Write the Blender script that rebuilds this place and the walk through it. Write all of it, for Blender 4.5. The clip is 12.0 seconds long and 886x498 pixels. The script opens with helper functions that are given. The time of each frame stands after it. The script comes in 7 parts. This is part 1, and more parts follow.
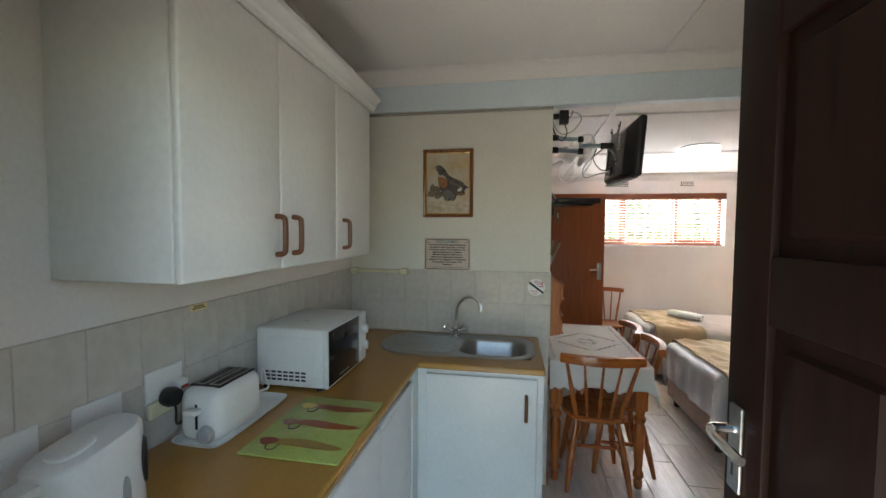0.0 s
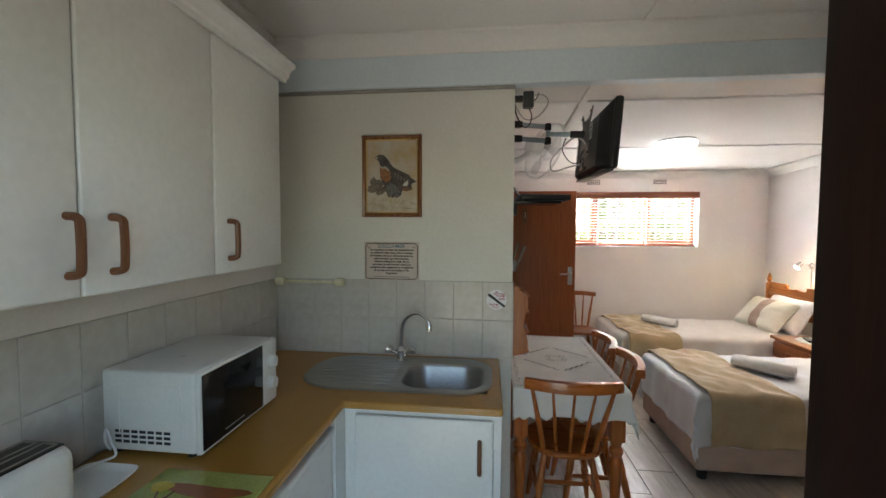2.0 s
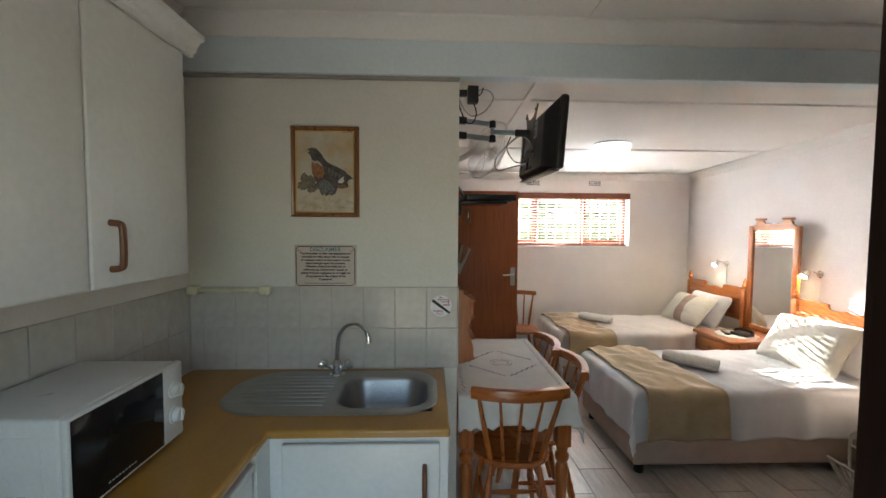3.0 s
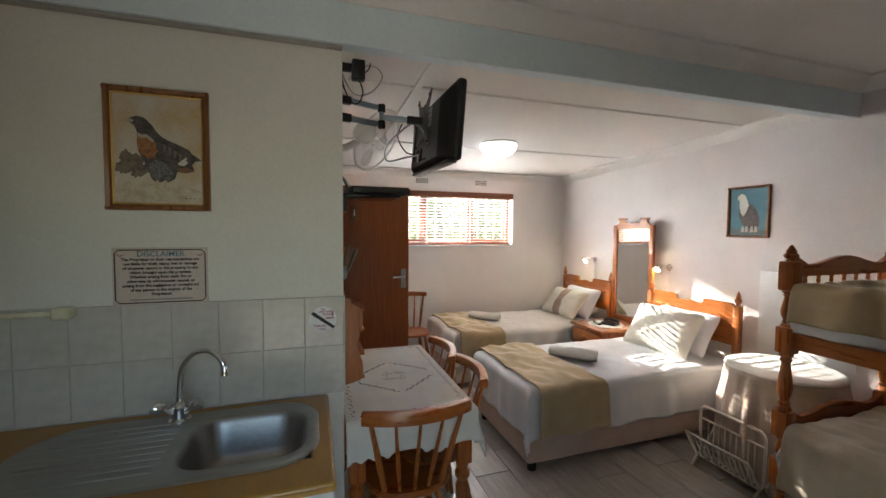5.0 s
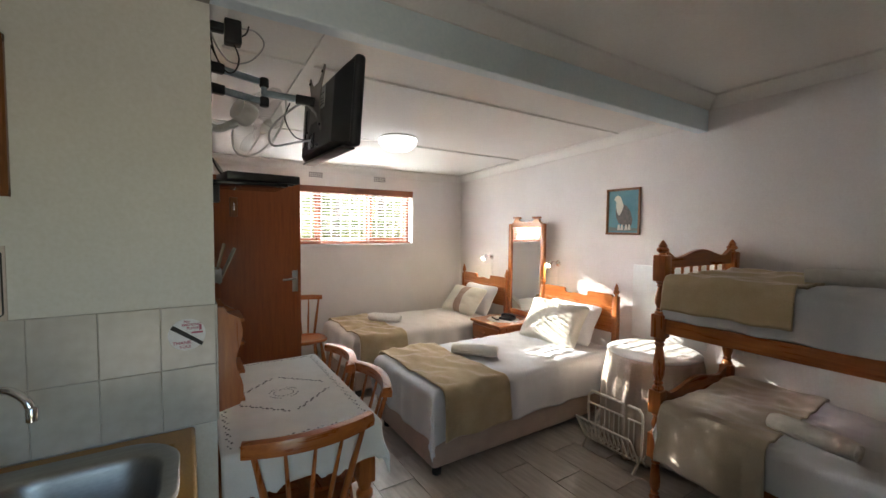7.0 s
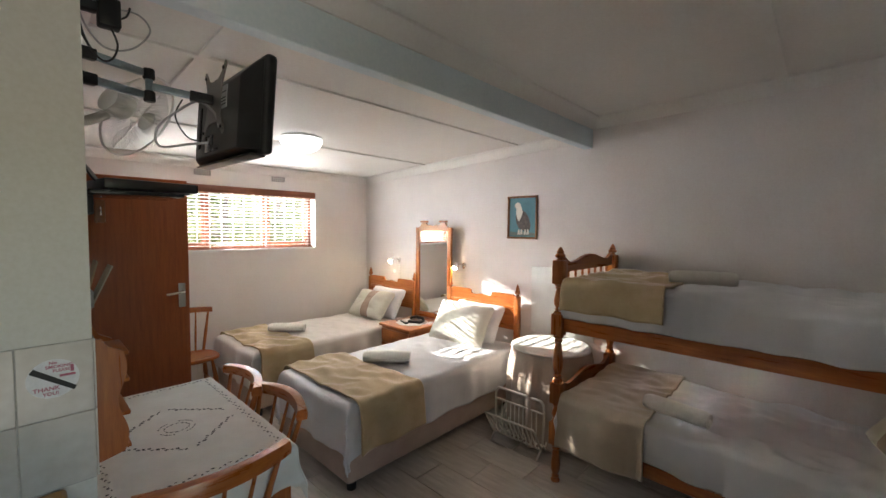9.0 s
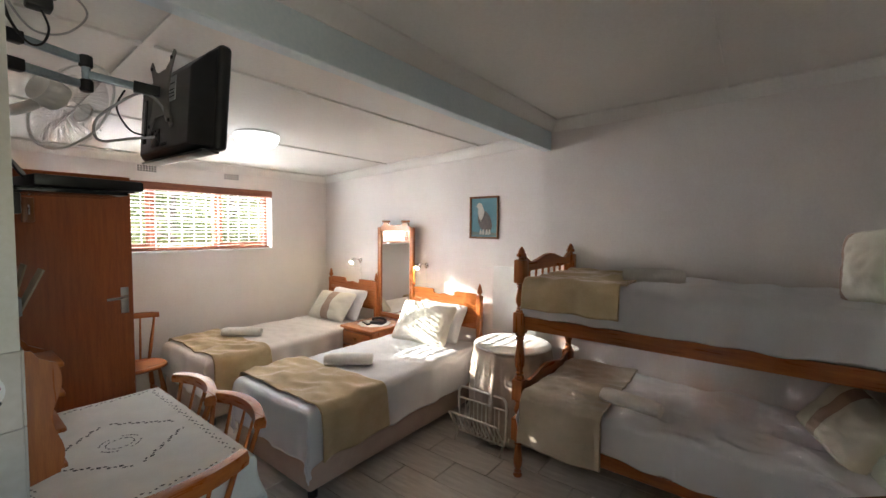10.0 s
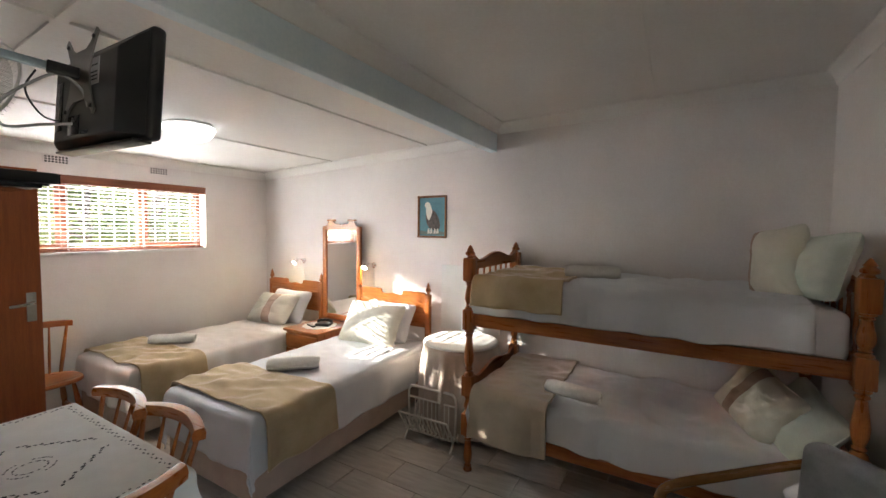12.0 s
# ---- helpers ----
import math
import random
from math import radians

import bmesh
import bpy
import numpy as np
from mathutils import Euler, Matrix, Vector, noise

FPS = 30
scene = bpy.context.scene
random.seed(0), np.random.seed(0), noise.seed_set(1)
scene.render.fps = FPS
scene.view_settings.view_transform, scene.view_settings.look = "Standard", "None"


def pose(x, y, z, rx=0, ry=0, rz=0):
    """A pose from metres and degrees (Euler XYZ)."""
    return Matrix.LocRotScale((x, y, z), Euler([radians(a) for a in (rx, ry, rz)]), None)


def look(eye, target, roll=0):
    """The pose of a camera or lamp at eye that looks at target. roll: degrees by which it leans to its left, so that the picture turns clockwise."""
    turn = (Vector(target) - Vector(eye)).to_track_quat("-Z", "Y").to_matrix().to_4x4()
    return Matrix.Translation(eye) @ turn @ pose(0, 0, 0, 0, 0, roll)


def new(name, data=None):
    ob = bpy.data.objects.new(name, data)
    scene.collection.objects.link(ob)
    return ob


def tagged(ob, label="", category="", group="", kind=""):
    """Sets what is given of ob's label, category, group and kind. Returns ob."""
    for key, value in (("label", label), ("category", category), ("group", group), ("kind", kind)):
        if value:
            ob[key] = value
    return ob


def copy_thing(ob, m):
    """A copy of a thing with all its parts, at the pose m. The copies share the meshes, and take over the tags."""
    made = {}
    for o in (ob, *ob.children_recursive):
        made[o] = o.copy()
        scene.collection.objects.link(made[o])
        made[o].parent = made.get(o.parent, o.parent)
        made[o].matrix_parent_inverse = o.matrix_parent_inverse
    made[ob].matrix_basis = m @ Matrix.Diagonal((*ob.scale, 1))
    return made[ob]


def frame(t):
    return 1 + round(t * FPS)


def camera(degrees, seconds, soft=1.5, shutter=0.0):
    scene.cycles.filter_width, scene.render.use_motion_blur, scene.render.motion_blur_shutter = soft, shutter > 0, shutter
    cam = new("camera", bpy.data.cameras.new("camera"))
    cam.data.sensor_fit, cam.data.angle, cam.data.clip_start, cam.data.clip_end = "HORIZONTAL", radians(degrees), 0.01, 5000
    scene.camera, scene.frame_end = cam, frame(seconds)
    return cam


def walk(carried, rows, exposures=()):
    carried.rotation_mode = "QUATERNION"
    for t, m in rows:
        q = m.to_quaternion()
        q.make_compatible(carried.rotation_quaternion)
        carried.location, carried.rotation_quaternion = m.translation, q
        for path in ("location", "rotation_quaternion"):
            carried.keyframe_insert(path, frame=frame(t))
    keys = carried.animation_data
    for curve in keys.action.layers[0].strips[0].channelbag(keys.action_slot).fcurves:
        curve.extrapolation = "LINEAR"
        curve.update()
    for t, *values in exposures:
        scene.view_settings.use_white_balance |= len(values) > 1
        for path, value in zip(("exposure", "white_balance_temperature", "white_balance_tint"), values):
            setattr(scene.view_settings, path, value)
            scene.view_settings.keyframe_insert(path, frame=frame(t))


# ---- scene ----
cam = camera(95.4, 12.0)
PATH = [
    (0, (0.437, 0.227, 1.591), (0.093, 2.194, 1.495), 0.4),
    (0.5, (0.447, 0.31, 1.582), (0.123, 2.281, 1.485), 0.4),
    (1, (0.463, 0.427, 1.562), (0.16, 2.401, 1.462), 0.4),
    (1.5, (0.491, 0.554, 1.571), (0.217, 2.533, 1.473), 0.4),
    (2, (0.531, 0.655, 1.606), (0.31, 2.64, 1.508), 0.3),
    (2.5, (0.534, 0.728, 1.614), (0.432, 2.723, 1.513), 0.4),
    (3, (0.519, 0.801, 1.62), (0.588, 2.797, 1.517), 0.4),
    (3.5, (0.502, 0.865, 1.617), (0.748, 2.847, 1.517), 0.4),
    (5.5, (0.575, 1.115, 1.606), (1.29, 2.98, 1.505), 0.4),
    (6, (0.608, 1.154, 1.598), (1.427, 2.976, 1.498), 0.4),
    (6.5, (0.6, 1.186, 1.594), (1.546, 2.945, 1.494), 0.4),
    (7, (0.584, 1.206, 1.591), (1.655, 2.893, 1.494), 0.5),
    (9, (0.525, 1.267, 1.651), (1.974, 2.641, 1.549), 0.5),
    (9.5, (0.528, 1.272, 1.649), (2.043, 2.574, 1.55), 0.5),
    (10, (0.523, 1.281, 1.654), (2.097, 2.51, 1.552), 0.5),
    (10.5, (0.51, 1.289, 1.649), (2.137, 2.448, 1.548), 0.5),
    (11, (0.506, 1.295, 1.648), (2.172, 2.398, 1.548), 0.5),
    (11.5, (0.501, 1.297, 1.645), (2.198, 2.351, 1.546), 0.6),
    (12, (0.501, 1.304, 1.646), (2.228, 2.308, 1.546), 0.6),
]
walk(cam, [(t, look(eye, target, roll)) for t, eye, target, roll in PATH],
     [(0.0, 3.1), (2.5, 2.97), (3.6, 2.83), (5.5, 2.63), (8.0, 2.72), (12.0, 2.82)])

# ---------------------------------------------------------------- light
world = bpy.data.worlds.new("sky")
scene.world = world
world.use_nodes = True
wn = world.node_tree.nodes
sky = wn.new("ShaderNodeTexSky")
sky.sky_type, sky.sun_disc = "NISHITA", False
SUN_WAY = Vector((1.0, -2.49, -0.93)).normalized()
sky.sun_elevation = math.asin(-SUN_WAY.z)
sky.sun_rotation = math.atan2(-SUN_WAY.x, -SUN_WAY.y)
world.node_tree.links.new(sky.outputs[0], wn["Background"].inputs[0])
wn["Background"].inputs[1].default_value = 0.09
sun = bpy.data.lights.new("sun", "SUN")
sun.energy, sun.angle, sun.color = 5.0, radians(0.3), (1.0, 0.94, 0.86)
new("sun", sun).matrix_world = look((0, 0, 0), SUN_WAY)


def sky_lamp(name, eye, target, w, h, watts, colour, spread=180):
    la = bpy.data.lights.new(name, "AREA")
    la.shape, la.size, la.size_y, la.energy, la.color = "RECTANGLE", w, h, watts, colour
    la.spread = radians(spread)
    new(name, la).matrix_world = look(eye, target)


# added area lamps standing in for daylight: from the sunlit ground through the entrance and the window, and from the
# sky above the window
sky_lamp("door_daylight", (0.44, 0.18, 0.50), (1.0, 1.7, 2.6), 0.9, 0.9, 0.78, (1.0, 0.90, 0.82), 100)
sky_lamp("window_ground_light", (2.2, 8.0, 0.2), (2.2, 5.9, 1.8), 4.0, 1.5, 12.5, (0.96, 0.96, 1.0), 120)
sky_lamp("window_sky_light", (2.2, 6.50, 2.42), (2.3, 3.6, 0.3), 1.7, 0.45, 33.0, (0.88, 0.94, 1.0), 120)
# hidden lamp beside the window, added to brighten the east wall and bunk
sky_lamp("window_garden_light", (1.03, 6.40, 1.72), (3.5, 2.0, 2.0), 0.4, 0.6, 3.6, (0.92, 0.95, 1.0), 110)

# ---------------------------------------------------------------- materials


def srf(name, c1, c2, scale=6.0, rough=0.6, metal=0.0, bump=0.1, fine=150.0, stretch=(1, 1, 1), coat=0.0, sheen=0.0, rand=0.0, bdist=0.002, rvar=0.12):
    m = bpy.data.materials.new(name)
    m.use_nodes = True
    n, l = m.node_tree.nodes, m.node_tree.links
    b = n["Principled BSDF"]
    tc, mp = n.new("ShaderNodeTexCoord"), n.new("ShaderNodeMapping")
    mp.inputs["Scale"].default_value = stretch
    l.new(tc.outputs["Object"], mp.inputs[0])
    big, small = n.new("ShaderNodeTexNoise"), n.new("ShaderNodeTexNoise")
    big.inputs["Scale"].default_value, big.inputs["Detail"].default_value, big.inputs["Roughness"].default_value = scale, 7, 0.6
    small.inputs["Scale"].default_value, small.inputs["Detail"].default_value = fine, 3
    l.new(mp.outputs[0], big.inputs["Vector"])
    l.new(mp.outputs[0], small.inputs["Vector"])
    ramp = n.new("ShaderNodeValToRGB")
    ramp.color_ramp.elements[0].position, ramp.color_ramp.elements[1].position = 0.33, 0.67
    ramp.color_ramp.elements[0].color, ramp.color_ramp.elements[1].color = (*c1, 1), (*c2, 1)
    l.new(big.outputs["Fac"], ramp.inputs[0])
    mix = n.new("ShaderNodeMix")
    mix.data_type, mix.blend_type = "RGBA", "OVERLAY"
    mix.inputs["Factor"].default_value = 0.22
    l.new(ramp.outputs[0], mix.inputs["A"])
    l.new(small.outputs["Fac"], mix.inputs["B"])
    out = mix.outputs["Result"]
    if rand:
        info, hsv = n.new("ShaderNodeObjectInfo"), n.new("ShaderNodeHueSaturation")
        rng = n.new("ShaderNodeMapRange")
        rng.inputs["To Min"].default_value, rng.inputs["To Max"].default_value = 1 - rand, 1 + rand
        l.new(info.outputs["Random"], rng.inputs[0])
        l.new(rng.outputs[0], hsv.inputs["Value"])
        l.new(out, hsv.inputs["Color"])
        out = hsv.outputs[0]
    l.new(out, b.inputs["Base Color"])
    rr = n.new("ShaderNodeMapRange")
    rr.inputs["To Min"].default_value, rr.inputs["To Max"].default_value = max(0.03, rough - rvar), min(1, rough + rvar)
    l.new(big.outputs["Fac"], rr.inputs[0])
    l.new(rr.outputs[0], b.inputs["Roughness"])
    b.inputs["Metallic"].default_value = metal
    b.inputs["Coat Weight"].default_value = coat
    b.inputs["Coat Roughness"].default_value = 0.12
    b.inputs["Sheen Weight"].default_value = sheen
    if bump:
        bp = n.new("ShaderNodeBump")
        bp.inputs["Strength"].default_value, bp.inputs["Distance"].default_value = bump, bdist
        l.new(small.outputs["Fac"], bp.inputs["Height"])
        l.new(bp.outputs[0], b.inputs["Normal"])
    return m


def wood(name, c1, c2, axis=2, rough=0.35, coat=0.3, rand=0.0, grain=3.0):
    st = [16, 16, 16]
    st[axis] = 1.1
    return srf(name, c1, c2, grain, rough, 0, 0.12, 28.0, tuple(st), coat, 0, rand, 0.001)


def glow(name, colour, strength):
    m = bpy.data.materials.new(name)
    m.use_nodes = True
    b = m.node_tree.nodes["Principled BSDF"]
    b.inputs["Base Color"].default_value = (*colour, 1)
    b.inputs["Emission Color"].default_value = (*colour, 1)
    b.inputs["Emission Strength"].default_value = strength
    return m


def glass(name, rough=0.0, tint=(1, 1, 1)):
    m = bpy.data.materials.new(name)
    m.use_nodes = True
    b = m.node_tree.nodes["Principled BSDF"]
    b.inputs["Base Color"].default_value = (*tint, 1)
    b.inputs["Transmission Weight"].default_value = 1
    b.inputs["Roughness"].default_value = rough
    b.inputs["IOR"].default_value = 1.45
    return m


def clear(name):
    """Thin tinted plastic that lets most light by."""
    m = glass(name, 0.2, (0.9, 0.92, 0.93))
    b = m.node_tree.nodes["Principled BSDF"]
    b.inputs["Transmission Weight"].default_value, b.inputs["Alpha"].default_value = 0.0, 0.14
    b.inputs["Base Color"].default_value = (0.62, 0.62, 0.61, 1)
    return m


WALL = srf("wall_paint_warm", (0.755, 0.71, 0.69), (0.805, 0.76, 0.74), 2.2, 0.75, 0, 0.25, 90, bdist=0.0015)
WALL_K = srf("wall_paint_cream", (0.70, 0.68, 0.61), (0.74, 0.72, 0.65), 2.2, 0.6, 0, 0.25, 90, bdist=0.0015)
CEIL = srf("ceiling_paint", (0.76, 0.74, 0.71), (0.80, 0.78, 0.75), 1.5, 0.7, 0, 0.12, 60)
BEAM = srf("beam_enamel", (0.64, 0.73, 0.77), (0.69, 0.77, 0.81), 2.0, 0.4, 0, 0.15, 60)
WHITE = srf("white_laminate", (0.70, 0.71, 0.69), (0.75, 0.76, 0.74), 3.0, 0.35, 0, 0.06, 50, coat=0.15)
GROUT = srf("grout", (0.40, 0.38, 0.35), (0.48, 0.46, 0.42), 20, 0.9, 0, 0.3, 300)
GROUT_W = srf("pale_wall_grout", (0.47, 0.445, 0.40), (0.53, 0.50, 0.455), 20, 0.9, 0, 0.2, 300)
TILE_W = srf("glazed_wall_tile", (0.55, 0.515, 0.465), (0.59, 0.555, 0.505), 4, 0.2, 0, 0.04, 25, rand=0.015, rvar=0.05)
TILE_F = srf("wood_look_floor_tile", (0.50, 0.45, 0.40), (0.68, 0.63, 0.57), 3.2, 0.32, 0, 0.15, 60, (9, 1.2, 1), rand=0.07)
COUNTER = srf("oak_laminate", (0.37, 0.185, 0.030), (0.43, 0.225, 0.042), 1.6, 0.34, 0, 0.03, 60, (5, 1.4, 4), coat=0.15)
PINE = wood("stained_pine", (0.31, 0.078, 0.012), (0.45, 0.14, 0.024), 2, 0.3, 0.35)
PINE_X = wood("stained_pine_x", (0.31, 0.078, 0.012), (0.45, 0.14, 0.024), 0, 0.3, 0.35)
PINE_Y = wood("stained_pine_y", (0.31, 0.078, 0.012), (0.45, 0.14, 0.024), 1, 0.3, 0.35)
DOORWOOD = wood("varnished_red_brown_door", (0.25, 0.060, 0.012), (0.35, 0.095, 0.020), 2, 0.45, 0.05)
DARKWOOD = wood("dark_hardwood_door", (0.010, 0.004, 0.0025), (0.022, 0.008, 0.005), 2, 0.5, 0.0)
WINWOOD = wood("meranti_window", (0.20, 0.06, 0.025), (0.32, 0.11, 0.05), 0, 0.4, 0.2)
DARKWOOD.node_tree.nodes["Principled BSDF"].inputs["Specular IOR Level"].default_value = 0.15
HANDLE = wood("brown_handle", (0.10, 0.034, 0.010), (0.16, 0.06, 0.02), 2, 0.4, 0.1)
STEEL = srf("brushed_steel", (0.36, 0.355, 0.34), (0.44, 0.435, 0.42), 3, 0.38, 1, 0.1, 60, (1, 14, 1), bdist=0.0006)
CHROME = srf("chrome", (0.75, 0.75, 0.75), (0.8, 0.8, 0.8), 3, 0.1, 1, 0, rvar=0.04)
ARMSTEEL = srf("grey_blue_steel", (0.30, 0.37, 0.42), (0.38, 0.45, 0.50), 5, 0.35, 0.7, 0.05)
BLACK = srf("black_plastic", (0.012, 0.012, 0.013), (0.022, 0.022, 0.023), 10, 0.35, 0, 0.15, 250)
GLOSSBLACK = srf("gloss_black", (0.008, 0.008, 0.009), (0.014, 0.014, 0.015), 4, 0.08, 0, 0.0, rvar=0.03)
GLOSSBLACK.node_tree.nodes["Principled BSDF"].inputs["Specular IOR Level"].default_value = 0.22
GREY = srf("grey_plastic", (0.30, 0.30, 0.30), (0.38, 0.38, 0.38), 6, 0.4, 0, 0.1)
PLASTIC = srf("white_plastic", (0.72, 0.72, 0.70), (0.78, 0.78, 0.76), 5, 0.32, 0, 0.05, 120)
CREAM = srf("cream_ceramic", (0.70, 0.65, 0.45), (0.76, 0.71, 0.52), 8, 0.25, 0, 0.05)
SHEET = srf("white_cotton", (0.72, 0.72, 0.745), (0.78, 0.78, 0.80), 5, 0.85, 0, 0.3, 220, sheen=0.15)
CLOTHW = srf("white_tablecloth", (0.72, 0.71, 0.67), (0.80, 0.79, 0.75), 9, 0.85, 0, 0.3, 260, sheen=0.1)
BLANKET = srf("beige_fleece", (0.46, 0.345, 0.195), (0.54, 0.42, 0.26), 7, 0.95, 0, 0.5, 260, sheen=0.55)
FLEECE = BLANKET.node_tree.nodes["Principled BSDF"]
FLEECE.inputs["Sheen Weight"].default_value, FLEECE.inputs["Sheen Roughness"].default_value = 1.0, 0.28
FLEECE.inputs["Sheen Tint"].default_value = (1.0, 0.88, 0.80, 1)
TOWEL = srf("cream_towelling", (0.74, 0.71, 0.66), (0.81, 0.78, 0.73), 30, 0.95, 0, 0.8, 420, sheen=0.4)
SHEET_C = srf("cream_cotton", (0.70, 0.645, 0.60), (0.76, 0.70, 0.655), 5, 0.85, 0, 0.3, 220, sheen=0.15)
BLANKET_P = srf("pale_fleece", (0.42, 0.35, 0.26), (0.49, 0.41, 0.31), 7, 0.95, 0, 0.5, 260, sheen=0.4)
BASECLOTH = srf("pinkish_bed_base_fabric", (0.50, 0.37, 0.30), (0.57, 0.43, 0.35), 9, 0.9, 0, 0.35, 300)
PILLOW_C = srf("cream_pillow", (0.66, 0.63, 0.54), (0.73, 0.70, 0.61), 6, 0.9, 0, 0.3, 240, sheen=0.2)
PILLOW_B = srf("brown_pillow_band", (0.34, 0.23, 0.17), (0.42, 0.30, 0.23), 6, 0.9, 0, 0.3, 240, sheen=0.2)
TAUPE = srf("taupe_table_skirt", (0.44, 0.36, 0.29), (0.52, 0.43, 0.35), 6, 0.9, 0, 0.3, 220, sheen=0.2)
MIRROR = srf("mirror_silver", (0.88, 0.89, 0.88), (0.9, 0.9, 0.9), 2, 0.02, 1, 0, rvar=0.005)
GOLD = srf("gilt_slip", (0.60, 0.38, 0.12), (0.72, 0.48, 0.18), 12, 0.3, 0.8, 0.1)
FRAMEWOOD = wood("picture_frame_wood", (0.16, 0.055, 0.013), (0.27, 0.10, 0.025), 2, 0.3, 0.3)
UPHOL = srf("grey_upholstery", (0.16, 0.165, 0.17), (0.22, 0.225, 0.23), 12, 0.95, 0, 0.5, 320, sheen=0.3)
GLASS = glass("window_glass")
LAMPGLOW = glow("lamp_dome_glow", (0.98, 0.98, 1.0), 0.55)
SPOTGLOW = glow("spot_glow", (1.0, 0.82, 0.55), 42.0)
INK = srf("dark_ink", (0.02, 0.02, 0.02), (0.03, 0.03, 0.03), 10, 0.7)
INKBLUE = srf("blue_green_ink", (0.07, 0.16, 0.20), (0.09, 0.20, 0.25), 10, 0.7)


def flat(name, c, rough=0.6, metal=0.0):
    return srf(name, tuple(x * 0.93 for x in c), tuple(min(1, x * 1.06) for x in c), 25, rough, metal, 0.05, 200)


# ---------------------------------------------------------------- mesh helpers


def link_mesh(name, bm, mat, smooth=False, angle=35):
    me = bpy.data.meshes.new(name)
    bmesh.ops.recalc_face_normals(bm, faces=bm.faces)
    if smooth:
        for f in bm.faces:
            f.smooth = True
        for e in bm.edges:
            if len(e.link_faces) == 2 and e.calc_face_angle(0) > radians(angle):
                e.smooth = False
    bm.to_mesh(me)
    bm.free()
    for m in (mat if isinstance(mat, (list, tuple)) else [mat]):
        me.materials.append(m)
    return new(name, me)


def part(name, bm, mat, parent, label="", smooth=True, angle=35):
    ob = link_mesh(name, bm, mat, smooth, angle)
    ob.parent = parent
    if label:
        tagged(ob, label)
    return ob


def thing(name, at, label, category, group="", rz=0.0):
    ob = new(name)
    ob.empty_display_size = 0.1
    ob.matrix_basis = pose(*at, 0, 0, rz)
    return tagged(ob, label, category, group)


def setting(name, bm, mat, label, category="", smooth=False):
    return tagged(link_mesh(name, bm, mat, smooth), label, category or name.split("_")[0], kind="structure")


def box(bm, a, b, bevel=0.0, seg=2, m=None):
    res = bmesh.ops.create_cube(bm, size=1)
    vs = res["verts"]
    c = [(p + q) / 2 for p, q in zip(a, b)]
    d = [abs(q - p) for p, q in zip(a, b)]
    for v in vs:
        v.co = Vector((c[i] + v.co[i] * d[i] for i in range(3)))
    if m is not None:
        for v in vs:
            v.co = m @ v.co
    if bevel:
        es = list({e for v in vs for e in v.link_edges})
        bmesh.ops.bevel(bm, geom=es, offset=min(bevel, min(d) * 0.45), segments=seg, affect="EDGES", profile=0.5)
    return bm


def boxes(*specs, bevel=0.0, seg=2):
    bm = bmesh.new()
    for a, b in specs:
        box(bm, a, b, bevel, seg)
    return bm


def lathe(bm, prof, seg=20, m=None, close=True):
    """Rings of (radius, height) round z."""
    m = m or Matrix.Identity(4)
    rings = []
    for r, z in prof:
        rings.append([bm.verts.new(m @ Vector((r * math.cos(6.28318531 * i / seg), r * math.sin(6.28318531 * i / seg), z))) for i in range(seg)])
    for p, q in zip(rings, rings[1:]):
        for i in range(seg):
            bm.faces.new((p[i], p[(i + 1) % seg], q[(i + 1) % seg], q[i]))
    if close:
        bm.faces.new(rings[0][::-1])
        bm.faces.new(rings[-1])
    return bm


def tube(bm, pts, r, seg=10, closed=False):
    pts = [Vector(p) for p in pts]
    n = len(pts)
    rad = r if isinstance(r, (list, tuple)) else [r] * n
    rings, up = [], None
    for i, p in enumerate(pts):
        a = pts[(i - 1) % n] if (closed or i) else p
        b = pts[(i + 1) % n] if (closed or i < n - 1) else p
        t = (b - a).normalized()
        if up is None:
            up = t.orthogonal().normalized()
        else:
            up = (up - t * up.dot(t))
            up = up.normalized() if up.length > 1e-6 else t.orthogonal().normalized()
        s = t.cross(up)
        rings.append([bm.verts.new(p + rad[i] * (math.cos(6.28318531 * k / seg) * up + math.sin(6.28318531 * k / seg) * s)) for k in range(seg)])
    pairs = list(zip(rings, rings[1:])) + ([(rings[-1], rings[0])] if closed else [])
    for p, q in pairs:
        for k in range(seg):
            bm.faces.new((p[k], p[(k + 1) % seg], q[(k + 1) % seg], q[k]))
    if not closed:
        bm.faces.new(rings[0][::-1])
        bm.faces.new(rings[-1])
    return bm


def arc(points, steps=8):
    """A smooth line through the points."""
    P = [Vector(p) for p in points]
    out = []
    for i in range(len(P) - 1):
        a, b = P[max(i - 1, 0)], P[i]
        c, d = P[i + 1], P[min(i + 2, len(P) - 1)]
        for k in range(steps):
            t = k / steps
            out.append(0.5 * ((2 * b) + (c - a) * t + (2 * a - 5 * b + 4 * c - d) * t * t + (3 * b - a - 3 * c + d) * t ** 3))
    out.append(P[-1])
    return out


def board(bm, outline, depth, m=None):
    """A board cut to an outline in (u, v), of that depth along w; m maps (u, v, w)."""
    m = m or Matrix.Identity(4)
    f = [bm.verts.new(m @ Vector((u, v, 0))) for u, v in outline]
    b = [bm.verts.new(m @ Vector((u, v, depth))) for u, v in outline]
    bm.faces.new(f[::-1])
    bm.faces.new(b)
    n = len(f)
    for i in range(n):
        bm.faces.new((f[i], f[(i + 1) % n], b[(i + 1) % n], b[i]))
    return bm


